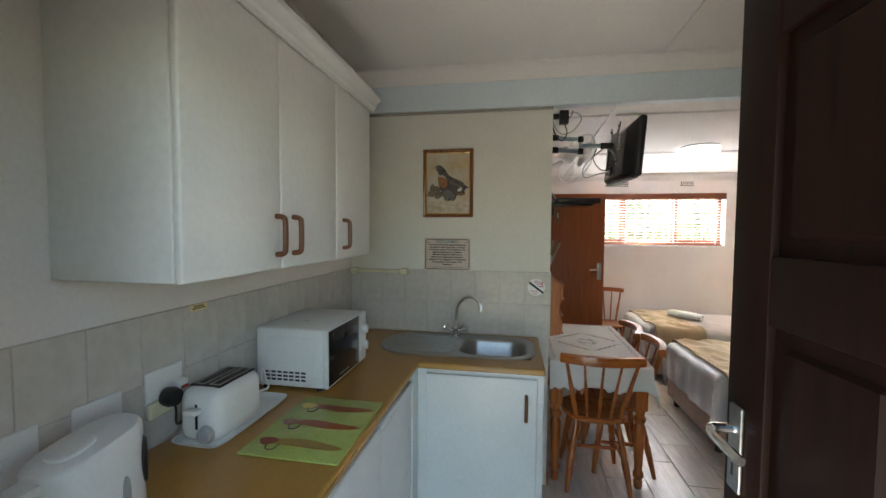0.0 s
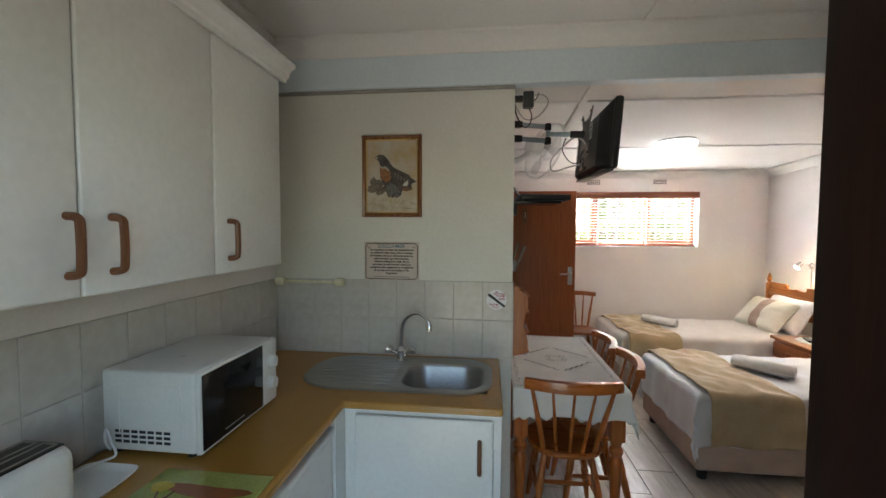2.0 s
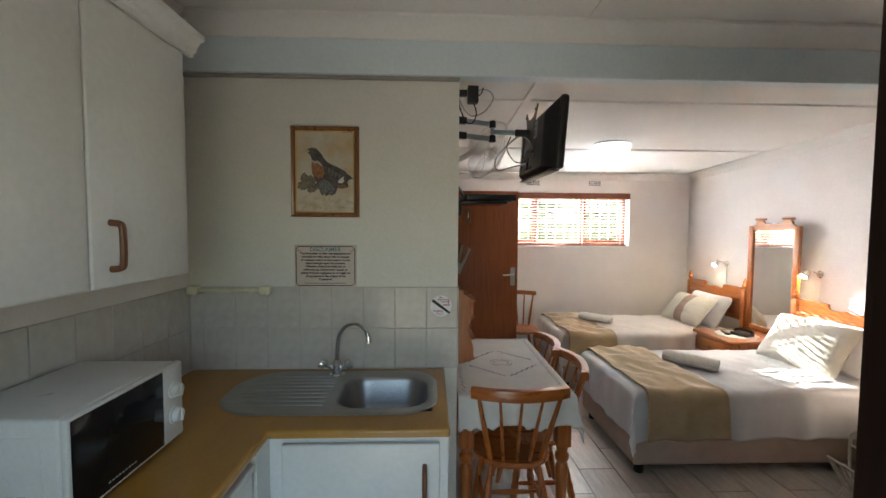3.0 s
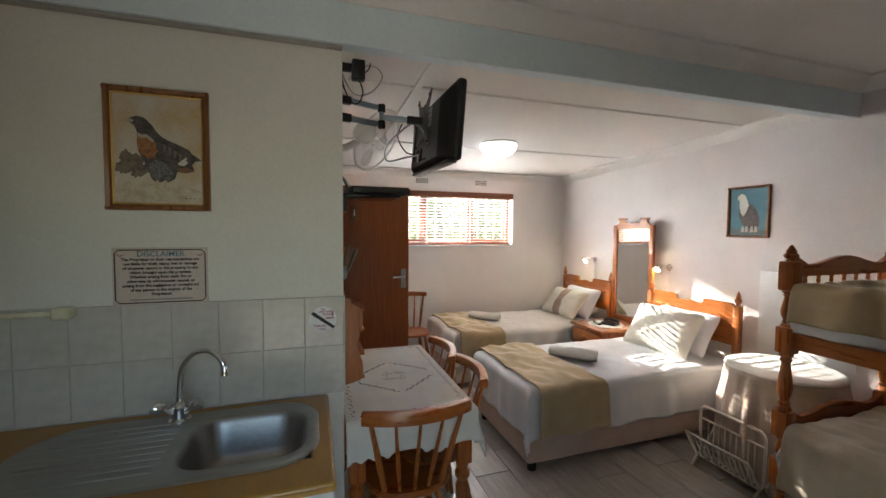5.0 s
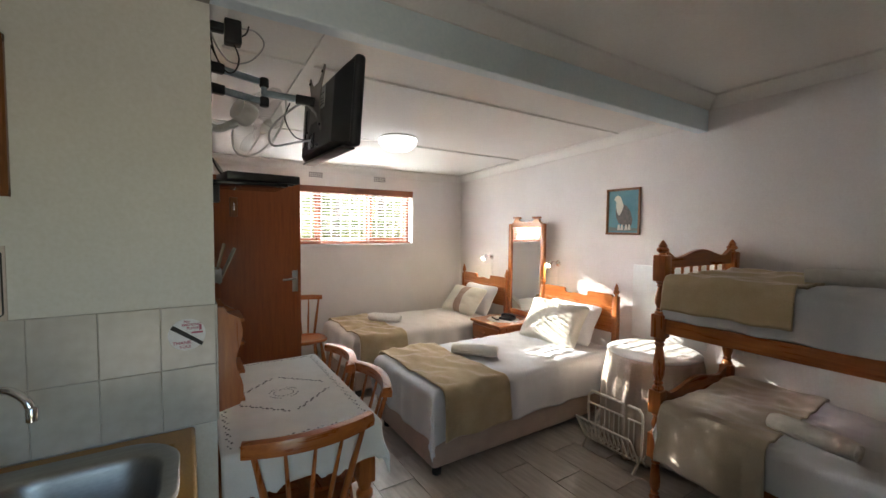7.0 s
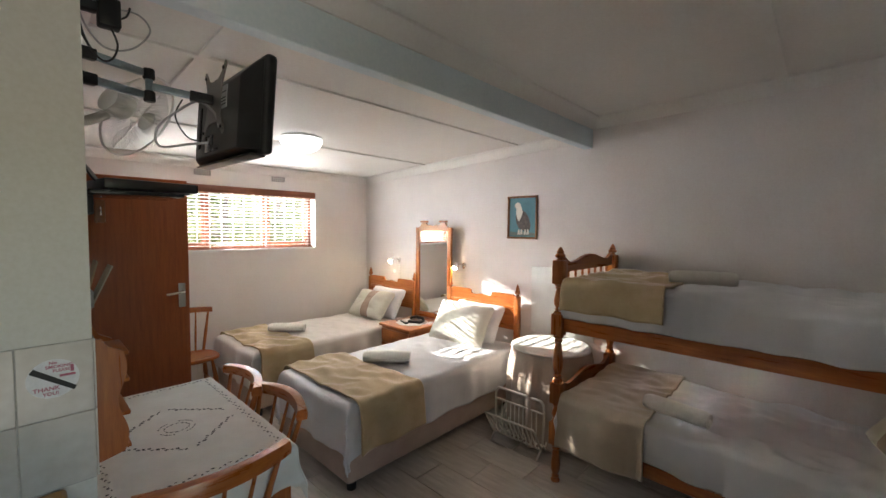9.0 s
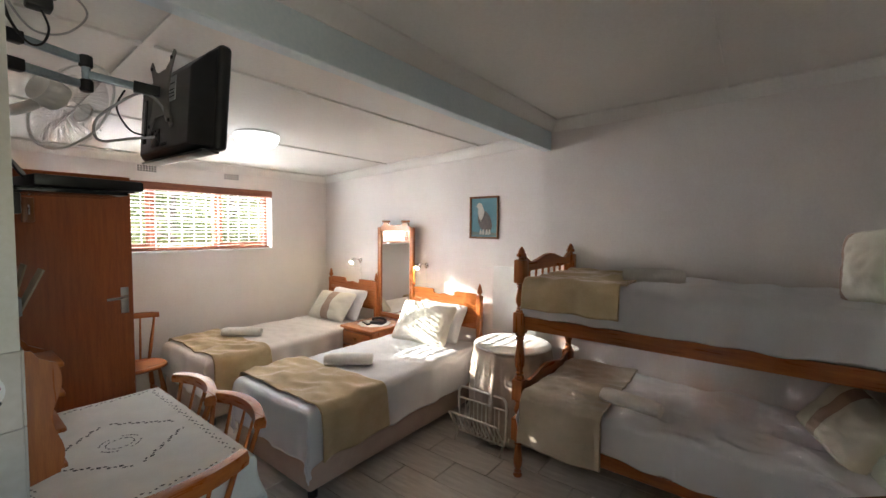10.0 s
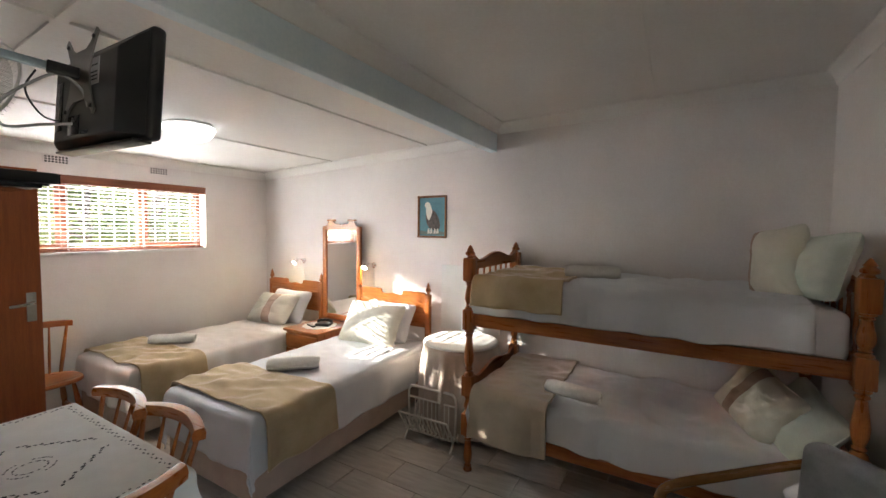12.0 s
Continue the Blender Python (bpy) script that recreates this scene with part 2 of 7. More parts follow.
def axes(o, u, v, w):
    """A matrix whose columns are the three axes, at o."""
    return Matrix(((u[0], v[0], w[0], o[0]), (u[1], v[1], w[1], o[1]), (u[2], v[2], w[2], o[2]), (0, 0, 0, 1)))


def sweep(bm, prof, a, b, out, up=(0, 0, 1)):
    """A moulding: profile (out, up) carried straight from a to b."""
    a, b, out, up = Vector(a), Vector(b), Vector(out), Vector(up)
    ra = [bm.verts.new(a + out * p + up * q) for p, q in prof]
    rb = [bm.verts.new(b + out * p + up * q) for p, q in prof]
    n = len(prof)
    for i in range(n):
        bm.faces.new((ra[i], ra[(i + 1) % n], rb[(i + 1) % n], rb[i]))
    bm.faces.new(ra[::-1])
    bm.faces.new(rb)
    return bm


def sheet(bm, fn, nu, nv):
    g = [[bm.verts.new(fn(i / nu, j / nv)) for j in range(nv + 1)] for i in range(nu + 1)]
    for i in range(nu):
        for j in range(nv):
            bm.faces.new((g[i][j], g[i + 1][j], g[i + 1][j + 1], g[i][j + 1]))
    return bm


def thicken(ob, t, bev=0.0):
    md = ob.modifiers.new("thickness", "SOLIDIFY")
    md.thickness, md.offset = t, -1
    return ob


def bevelled(ob, w, seg=2, angle=40):
    md = ob.modifiers.new("edge", "BEVEL")
    md.width, md.segments, md.limit_method, md.angle_limit = w, seg, "ANGLE", radians(angle)
    return ob


def fold(d, r):
    """How far out and down a cloth is that has run d past an edge of radius r."""
    if d <= 0:
        return 0.0, 0.0
    if d < r * math.pi / 2:
        return r * math.sin(d / r), r * (1 - math.cos(d / r))
    return r, r + d - r * math.pi / 2


def drape(x0, x1, y0, y1, z, drops, r=0.04, wave=0.012, seed=0.0, nu=70, nv=60, puff=0.0, hem=0.012, rumple=0.004, skew=0.0):
    """A cloth over a box's top; drops: how far it hangs past the x0, x1, y0 and y1 edges."""
    bm = bmesh.new()
    dx0, dx1, dy0, dy1 = drops
    a0, a1, b0, b1 = x0 + (r if dx0 else 0), x1 - (r if dx1 else 0), y0 + (r if dy0 else 0), y1 - (r if dy1 else 0)

    def fn(u, v):
        s = a0 - dx0 + u * (a1 - a0 + dx0 + dx1)
        t = b0 - dy0 + v * (b1 - b0 + dy0 + dy1)
        hs = hem * noise.noise(Vector((s * 4 + seed, t * 4, 3.1)))
        ox, ex = fold(a0 - s, r) if s < a0 else fold(s - a1, r)
        oy, ey = fold(b0 - t, r) if t < b0 else fold(t - b1, r)
        sx, sy = (-1 if s < a0 else 1), (-1 if t < b0 else 1)
        px, py = min(max(s, a0), a1), min(max(t, b0), b1)
        dn = max(ex, ey) + 0.40 * min(ex, ey)
        lo = min(1.0, dn / 0.16)
        wx = wave * lo * (math.sin(t * 17 + seed) + 0.7 * math.sin(t * 31 + 2 * seed) + noise.noise(Vector((t * 9, seed, 0))))
        wy = wave * lo * (math.sin(s * 16 + 1 + seed) + 0.7 * math.sin(s * 29 + seed) + noise.noise(Vector((s * 9, seed, 5))))
        if ox:
            px += sx * (ox + max(-0.004, wx + wave * lo))
        if oy:
            py += sy * (oy + max(-0.004, wy + wave * lo))
        zz = z - dn + rumple * (1 - lo) * (noise.noise(Vector((s * 5, t * 5, seed))) + 0.6 * noise.noise(Vector((s * 13, t * 9, seed + 7))) + 0.9 * (0.5 - abs(noise.noise(Vector((s * 7 + t * 3, t * 4 - s * 2, seed + 3)))))) + hs * lo
        if puff and not (ex or ey):
            cu, cv = (s - a0) / (a1 - a0), (t - b0) / (b1 - b0)
            zz += puff * (16 * cu * (1 - cu) * cv * (1 - cv)) ** 0.5
        px += skew * max(0.0, (b0 + 0.35 - t)) * (u ** 0.5)
        return Vector((px, py, zz))

    return sheet(bm, fn, nu, nv)


def cushion(w, h, t, seed=0.0, n=26, band=None):
    """A pillow of width w along x, height h along y, thickness t along z; band: the u range of a second colour."""
    bm = bmesh.new()
    grids = []
    for side in (1, -1):
        g = []
        for i in range(n + 1):
            row = []
            for j in range(n + 1):
                u, v = 2 * i / n - 1, 2 * j / n - 1
                th = max(0.0, (1 - abs(u) ** 2.8) * (1 - abs(v) ** 2.8)) ** 0.52
                x, y = u * w / 2 * (1.01 - 0.10 * (1 - v * v) - 0.09 * (u * v) ** 6), v * h / 2 * (1.01 - 0.10 * (1 - u * u) - 0.09 * (u * v) ** 6)
                rim = max(abs(u), abs(v))
                wr = 0.14 * noise.noise(Vector((u * 2.0 + seed, v * 2.0, side))) + 0.08 * noise.noise(Vector((u * 5, v * 5 + seed, side))) - 0.16 * rim * (0.35 - abs(noise.noise(Vector((u * 3.4 + 2 * v + seed, v * 3.4 - u, side * 2)))))
                edge = i in (0, n) or j in (0, n)
                if side == -1 and edge:
                    row.append(grids[0][i][j])
                else:
                    row.append(bm.verts.new((x, y, side * t / 2 * th * (1 + wr))))
            g.append(row)
        grids.append(g)
        for i in range(n):
            for j in range(n):
                q = (g[i][j], g[i + 1][j], g[i + 1][j + 1], g[i][j + 1])
                f = bm.faces.new(q if side == 1 else q[::-1])
                uc = 2 * (i + 0.5) / n - 1
                if band and band[0] < uc < band[1]:
                    f.material_index = 1
    return bm


def lettering(name, words, size, mat, parent, m, align="CENTER", bold=0.0, label=""):
    cu = bpy.data.curves.new(name, "FONT")
    cu.body, cu.size, cu.align_x, cu.align_y, cu.offset, cu.extrude = words, size, align, "CENTER", bold, 0.0004
    cu.resolution_u = 3
    tmp = new("tmp_text", cu)
    bpy.context.view_layer.update()
    me = bpy.data.meshes.new_from_object(tmp.evaluated_get(bpy.context.evaluated_depsgraph_get()))
    bpy.data.objects.remove(tmp)
    me.materials.clear()
    me.materials.append(mat)
    ob = new(name, me)
    ob.parent = parent
    ob.matrix_basis = m
    if label:
        tagged(ob, label)
    return ob

# ---------------------------------------------------------------- the plan, in metres
XW, XE, YS, YN = -0.62, 3.84, 0.495, 5.87       # inner faces of the outer walls
YK, XB = 2.748, 0.659                           # face of the sink wall, east face of the bathroom block
TOP = 2.75
BS, BN = YK - 0.045, YK + 0.028                 # faces of the beam


def ceil_bed(y):
    return 2.325 + 0.0465 * (YN - y)


def ceil_kit(y):
    return 2.565 + 0.025 * (2.7 - y)


WX0, WX1, WZ0, WZ1 = 1.29, 3.07, 1.395, 2.06    # window opening
DX0, DX1 = -0.06, 0.94                           # entrance opening
BY0, BY1 = 3.64, 4.40                           # bathroom doorway

setting("wall_west", boxes(((XW - 0.22, YS - 0.225, 0), (XW, YN + 0.23, TOP))), WALL, "cream painted plaster wall behind the kitchen counter", "wall")
setting("wall_kitchen_end", boxes(((XW, YK, 0), (XB - 0.1, YK + 0.1, TOP)), ((XB - 0.1, YK, 0), (XB, YK + 0.1, TOP))), WALL_K, "cream painted wall above the kitchen sink", "wall")
setting("wall_bathroom", boxes(((XB - 0.1, YK + 0.1, 0), (XB, BY0, TOP)), ((XB - 0.1, BY1, 0), (XB, YN, TOP)), ((XB - 0.1, BY0, 2.0), (XB, BY1, TOP))), WALL, "warm white wall with the bathroom doorway", "wall")
setting("wall_north", boxes(((XW, YN, 0), (WX0, YN + 0.23, TOP)), ((WX1, YN, 0), (XE + 0.22, YN + 0.23, TOP)), ((WX0, YN, 0), (WX1, YN + 0.23, WZ0)), ((WX0, YN, WZ1), (WX1, YN + 0.23, TOP))), WALL, "warm white wall with a wide high window", "wall")
setting("wall_east", boxes(((XE, YS - 0.225, 0), (XE + 0.22, YN, TOP))), WALL, "warm white painted wall behind the bed heads", "wall")
setting("wall_south", boxes(((XW, YS - 0.225, 0), (DX0, YS, TOP)), ((DX1, YS - 0.225, 0), (XE, YS, TOP)), ((DX0, YS - 0.225, 2.08), (DX1, YS, TOP))), WALL, "warm white wall with the entrance doorway", "wall")


def slab(bm, x0, x1, y0, y1, zf, th=0.06):
    v = [bm.verts.new((x, y, zf(y) + dz)) for dz in (0, th) for x, y in ((x0, y0), (x1, y0), (x1, y1), (x0, y1))]
    for q in ((3, 2, 1, 0), (4, 5, 6, 7), (0, 1, 5, 4), (1, 2, 6, 5), (2, 3, 7, 6), (3, 0, 4, 7)):
        bm.faces.new([v[i] for i in q])


def strip(bm, a, b, zf, w=0.042, h=0.012):
    """A cover strip on the ceiling from a to b (x, y)."""
    if abs(a[0] - b[0]) > abs(a[1] - b[1]):
        c = [(a[0], a[1] - w / 2), (b[0], a[1] - w / 2), (b[0], a[1] + w / 2), (a[0], a[1] + w / 2)]
    else:
        c = [(a[0] - w / 2, a[1]), (a[0] + w / 2, a[1]), (a[0] + w / 2, b[1]), (a[0] - w / 2, b[1])]
    v = [bm.verts.new((x, y, zf(y) - dz)) for dz in (h, -0.01) for x, y in c]
    for q in ((3, 2, 1, 0), (4, 5, 6, 7), (0, 1, 5, 4), (1, 2, 6, 5), (2, 3, 7, 6), (3, 0, 4, 7)):
        bm.faces.new([v[i] for i in q])


bm = bmesh.new()
slab(bm, XW, XE, BN, YN, ceil_bed)
for a, b in (((XB, 3.405), (XE, 3.405)), ((XB, 4.645), (XE, 4.645)), ((1.135, BN), (1.135, 3.384)), ((1.135, 3.426), (1.135, 4.624)), ((1.135, 4.666), (1.135, YN))):
    strip(bm, a, b, ceil_bed)
setting("ceiling", bm, CEIL, "white bedroom ceiling boards with painted cover strips")
bm = bmesh.new()
slab(bm, XW, XE, YS - 0.225, BS, ceil_kit)
for a, b in (((XW, 1.49), (XE, 1.49)), ((1.245, 1.508), (1.245, BS)), ((1.245, YS), (1.245, 1.472))):
    strip(bm, a, b, ceil_kit)
setting("ceiling_kitchen", bm, CEIL, "white kitchen ceiling boards with painted cover strips", "ceiling")
bm = bmesh.new()
box(bm, (XW, BS, 2.325), (XE, BN, TOP), 0.006)
setting("beam", bm, BEAM, "pale painted beam crossing the room under the ceiling", "beam")
setting("roof_slab", boxes(((XW - 0.22, YS - 0.225, TOP + 0.003), (XE + 0.22, YN + 0.23, TOP + 0.1))), CEIL, "plain slab closing the place above", "roof")

# grey strip stands in for the shadow line where wall meets beam
bm = bmesh.new()
box(bm, (XW, YK - 0.030, 2.312), (XB, YK, 2.3245), 0.003)
setting("trim", bm, srf("gap_shade_grey", (0.30, 0.29, 0.26), (0.40, 0.38, 0.34), 12, 0.7), "narrow grey strip put in as the shade line under the beam", "trim")

# coved cornices
COVE = [(0, 0), (0, -0.085), (0.012, -0.085), (0.018, -0.07), (0.034, -0.04), (0.062, -0.02), (0.078, -0.014), (0.078, 0)]


def cornice(a, b, out):
    bm = bmesh.new()
    sweep(bm, COVE, a, b, out)
    setting("cornice", bm, CEIL, "white coved plaster cornice along the ceiling edge", "cornice", True)


cornice((XW, BS, ceil_kit(2.7)), (XE, BS, ceil_kit(2.7)), (0, -1, 0))
cornice((XE, YS, ceil_kit(YS)), (XE, BS, ceil_kit(YK)), (-1, 0, 0))
cornice((XW, YS, ceil_kit(YS)), (XW, BS, ceil_kit(YK)), (1, 0, 0))
cornice((XW, YS, ceil_kit(YS)), (XE, YS, ceil_kit(YS)), (0, 1, 0))
cornice((XE, BN, ceil_bed(BN)), (XE, YN, ceil_bed(YN)), (-1, 0, 0))
cornice((XB, YN, ceil_bed(YN)), (XE, YN, ceil_bed(YN)), (0, -1, 0))
cornice((XB, BN, ceil_bed(BN)), (XB, YN, ceil_bed(YN)), (1, 0, 0))

# skirtings
for a, b, o in (((XE, YS, 0), (XE, YN, 0), (-1, 0, 0)), ((XB, YN, 0), (XE, YN, 0), (0, -1, 0)), ((XB, BY1 + 0.07, 0), (XB, YN, 0), (1, 0, 0)), ((XB, YK, 0), (XB, BY0 - 0.07, 0), (1, 0, 0)), ((DX1 + 0.07, YS, 0), (XE, YS, 0), (0, 1, 0))):
    bm = bmesh.new()
    sweep(bm, [(0, 0), (0.012, 0), (0.012, 0.062), (0.006, 0.07), (0, 0.07)], a, b, o)
    setting("baseboard", bm, PINE_X, "narrow wooden skirting along the wall", "baseboard")

# ground outside
setting("ground", boxes(((-60, -60, -0.16), (60, 80, -0.12))), srf("dry_lawn", (0.07, 0.09, 0.03), (0.16, 0.15, 0.07), 3, 0.95, 0, 0.6, 40, bdist=0.03), "lawn and bare earth outside the windows")
# pale paving out of view, added to throw sun up to the bedroom ceiling
setting("pavement", boxes(((-6, YN + 0.24, -0.119), (10, 8.2, -0.09)), bevel=0.0), srf("bounce_concrete", (0.50, 0.48, 0.44), (0.62, 0.59, 0.54), 2, 0.9, 0, 0.4, 60, bdist=0.004), "pale unseen paving added outside the window to bounce sunlight in")
floor = setting("floor", boxes(((XW - 0.22, YS - 0.225, -0.12), (XE + 0.22, YN + 0.23, -0.006))), GROUT, "grey grouted floor under wood-look tiles")

# ---------------------------------------------------------------- window
win = tagged(new("window_1"), "wide high timber window with three lights and a white sill", "window", kind="structure")
YF = 5.985
bm = boxes(((WX0, YF, WZ0), (WX1, YF + 0.06, WZ0 + 0.05)), ((WX0, YF, WZ1 - 0.05), (WX1, YF + 0.06, WZ1)), ((WX0, YF, WZ0 + 0.05), (WX0 + 0.045, YF + 0.06, WZ1 - 0.05)), ((WX1 - 0.045, YF, WZ0 + 0.05), (WX1, YF + 0.06, WZ1 - 0.05)), ((1.875, YF, WZ0 + 0.05), (1.925, YF + 0.06, WZ1 - 0.05)), ((2.465, YF, WZ0 + 0.05), (2.505, YF + 0.06, WZ1 - 0.05)), bevel=0.004)
part("window_frame", bm, WINWOOD, win)
for x0, x1 in ((WX0 + 0.047, 1.873), (1.927, 2.463), (2.507, WX1 - 0.047)):
    pane = part("pane", boxes(((x0, YF + 0.028, WZ0 + 0.052), (x1, YF + 0.032, WZ1 - 0.052))), GLASS, win, "clear glass pane", False)
    pane.visible_shadow = False
# opening sash of the two side lights, ajar
for x0, x1 in ((1.345, 1.868), (2.512, 3.018)):
    sash = boxes(((x0, YF - 0.012, WZ0 + 0.055), (x0 + 0.035, YF - 0.002, WZ1 - 0.055)), ((x1 - 0.035, YF - 0.012, WZ0 + 0.055), (x1, YF - 0.002, WZ1 - 0.055)), ((x0 + 0.035, YF - 0.012, WZ0 + 0.055), (x1 - 0.035, YF - 0.002, WZ0 + 0.085)), bevel=0.003)
    part("sash", sash, WINWOOD, win)
part("window_sill", boxes(((WX0 - 0.0, YN - 0.02, WZ0 - 0.012), (WX1 + 0.0, YF - 0.002, WZ0 + 0.012)), bevel=0.004), PLASTIC, win, "white painted sill")
bm = bmesh.new()
for i in range(15):
    x = WX0 + 0.06 + i * 0.118
    tube(bm, [(x, YF + 0.075, WZ0 + 0.01), (x, YF + 0.075, WZ1 - 0.01)], 0.004, 6)
for i in range(5):
    z = WZ0 + 0.07 + i * 0.13
    tube(bm, [(WX0 + 0.01, YF + 0.075, z), (WX1 - 0.01, YF + 0.075, z)], 0.004, 6)
part("burglar_bars", bm, PLASTIC, win, "white welded burglar bars")

blind = thing("venetian_blind", (0, 0, 0), "open white slatted blind with brown timber pelmet hung in the window", "blind")
part("pelmet", boxes(((WX0 - 0.02, YN - 0.022, 2.0), (WX1 - 0.005, YN + 0.03, 2.075)), bevel=0.005), WINWOOD, blind, "brown timber pelmet")
for i in range(16):
    z = WZ0 + 0.05 + i * 0.036
    bm = bmesh.new()
    prof = [(-0.0175, 0.0), (-0.007, 0.0018), (0.0, 0.0024), (0.007, 0.0018), (0.0175, 0.0), (0.007, 0.0011), (0.0, 0.0017), (-0.007, 0.0011)]
    sweep(bm, prof, (WX0 + 0.02, YN + 0.045, z), (WX1 - 0.015, YN + 0.045, z), (0, 1, -0.14))
    part("slat", bm, PLASTIC, blind)
part("bottom_rail", boxes(((WX0 + 0.02, YN + 0.03, WZ0 + 0.014), (WX1 - 0.015, YN + 0.06, WZ0 + 0.03)), bevel=0.003), WINWOOD, blind)
for x in (1.40, 1.90, 2.48, 2.98):
    bm = bmesh.new()
    tube(bm, [(x, YN + 0.031, WZ0 + 0.02), (x, YN + 0.031, 2.01)], 0.0016, 6)
    tube(bm, [(x, YN + 0.06, WZ0 + 0.02), (x, YN + 0.06, 2.01)], 0.0016, 6)
    part("ladder_cord", bm, PLASTIC, blind)

for x0 in (1.745, 2.525):
    vent = thing("air_vent", (x0, YN, 2.163), "white air brick with square holes high on the wall", "vent", "wall vents")
    bm = bmesh.new()
    for i in range(8):
        box(bm, (i * 0.0225, -0.010, 0), (i * 0.0225 + 0.006, -0.001, 0.07))
    for j in range(4):
        box(bm, (0.006, -0.0098, j * 0.0205), (0.1655, -0.001, j * 0.0205 + 0.006))
    part("grille", bm, WALL, vent, smooth=False)
    part("backing", boxes(((0.002, -0.0035, 0.002), (0.163, 0.0, 0.068))), BLACK, vent, "dark holes", False)

# ---------------------------------------------------------------- doors
door = tagged(new("door_1"), "dark stained panelled entrance door standing open inward", "door", kind="structure")
door.matrix_basis = pose(0.864, 1.108, 0.01, 0, 0, -88.0)
# local x runs from the free edge to the hinge, local y into the leaf
LW, LH = 0.80, 2.03
bm = bmesh.new()
box(bm, (0, 0, 0), (0.11, 0.04, LH), 0.004)
box(bm, (LW - 0.11, 0, 0), (LW, 0.04, LH), 0.004)
for z0, z1 in ((0, 0.22), (0.80, 0.98), (1.42, 1.54), (LH - 0.12, LH)):
    box(bm, (0.11, 0.001, z0), (LW - 0.11, 0.039, z1), 0.003)
box(bm, (0.35, 0.001, 0.22), (0.45, 0.039, 0.80), 0.003)
box(bm, (0.35, 0.001, 0.98), (0.45, 0.039, 1.42), 0.003)
box(bm, (0.35, 0.001, 1.54), (0.45, 0.039, LH - 0.12), 0.003)
part("leaf", bm, DARKWOOD, door)
for z0, z1 in ((0.22, 0.80), (0.98, 1.42), (1.54, LH - 0.12)):
    for x0, x1 in ((0.11, 0.35), (0.45, LW - 0.11)):
        bm = boxes(((x0 - 0.005, 0.014, z0 - 0.005), (x1 + 0.005, 0.026, z1 + 0.005)))
        box(bm, (x0 + 0.025, 0.006, z0 + 0.025), (x1 - 0.025, 0.034, z1 - 0.025), 0.012, 1)
        part("panel", bm, DARKWOOD, door)
for s, nm in ((-1, "handle"), (1, "handle")):
    y0 = 0.0 if s < 0 else 0.04
    h = part(nm, boxes(((0.022, min(y0, y0 + s * 0.008), 1.085), (0.062, max(y0, y0 + s * 0.008), 1.25)), bevel=0.004), STEEL, door, "chrome lever handle on a long lock plate")
    bm = bmesh.new()
    tube(bm, arc([(0.042, y0 + s * 0.006, 1.205), (0.042, y0 + s * 0.045, 1.205), (0.06, y0 + s * 0.055, 1.204), (0.10, y0 + s * 0.055, 1.20), (0.145, y0 + s * 0.052, 1.195)], 5), 0.009, 10)
    part("lever", bm, CHROME, h)
    bm = bmesh.new()
    box(bm, (0.039, y0 + s * 0.0075 if s > 0 else y0 - 0.0095, 1.115), (0.046, y0 + s * 0.0095 if s > 0 else y0 - 0.0075, 1.138))
    part("keyhole", bm, BLACK, h)
fr = tagged(new("door_frame"), "dark stained timber frame of the entrance", "door frame", kind="structure")
part("jamb", boxes(((DX0 - 0.0, YS - 0.2, 0), (DX0 + 0.03, YS - 0.1, 2.05)), bevel=0.003), DARKWOOD, fr)
part("jamb", boxes(((DX1 - 0.03, YS - 0.2, 0), (DX1 + 0.0, YS - 0.1, 2.05)), bevel=0.003), DARKWOOD, fr)
part("head", boxes(((DX0, YS - 0.2, 2.05), (DX1, YS - 0.1, 2.08)), bevel=0.003), DARKWOOD, fr)

door = tagged(new("door_2"), "red-brown varnished flush bathroom door standing wide open", "door", kind="structure")
door.matrix_basis = pose(0.60, 4.375, 0.012)
part("leaf", boxes(((0, 0, 0), (0.712, 0.04, 1.94)), bevel=0.003), DOORWOOD, door)
for s in (-1, 1):
    y0 = 0.0 if s < 0 else 0.04
    h = part("handle", boxes(((0.648, min(y0, y0 + s * 0.008), 1.10), (0.688, max(y0, y0 + s * 0.008), 1.26)), bevel=0.004), STEEL, door, "chrome lever handle on a long plate")
    bm = bmesh.new()
    tube(bm, arc([(0.668, y0 + s * 0.006, 1.205), (0.668, y0 + s * 0.045, 1.205), (0.655, y0 + s * 0.055, 1.205), (0.61, y0 + s * 0.055, 1.20), (0.57, y0 + s * 0.052, 1.197)], 5), 0.009, 10)
    part("lever", bm, CHROME, h)
h = part("hook_plate", boxes(((0.235, -0.012, 1.655), (0.285, 0.0, 1.79)), bevel=0.004), FRAMEWOOD, door, "small wooden hook plate")
bm = bmesh.new()
tube(bm, arc([(0.26, -0.012, 1.75), (0.26, -0.035, 1.745), (0.26, -0.045, 1.72), (0.26, -0.038, 1.70)], 5), 0.005, 8)
part("hook", bm, CHROME, h)
fr = tagged(new("door_frame"), "brown timber frame of the bathroom door", "door frame", kind="structure")
for y0, y1, z0, z1 in ((BY0, BY0 + 0.03, 0, 1.97), (BY1 - 0.03, BY1 - 0.0, 0, 1.97), (BY0, BY1, 1.97, 2.0)):
    part("jamb", boxes(((XB - 0.105, y0, z0), (XB + 0.005, y1, z1)), bevel=0.003), DOORWOOD, fr)

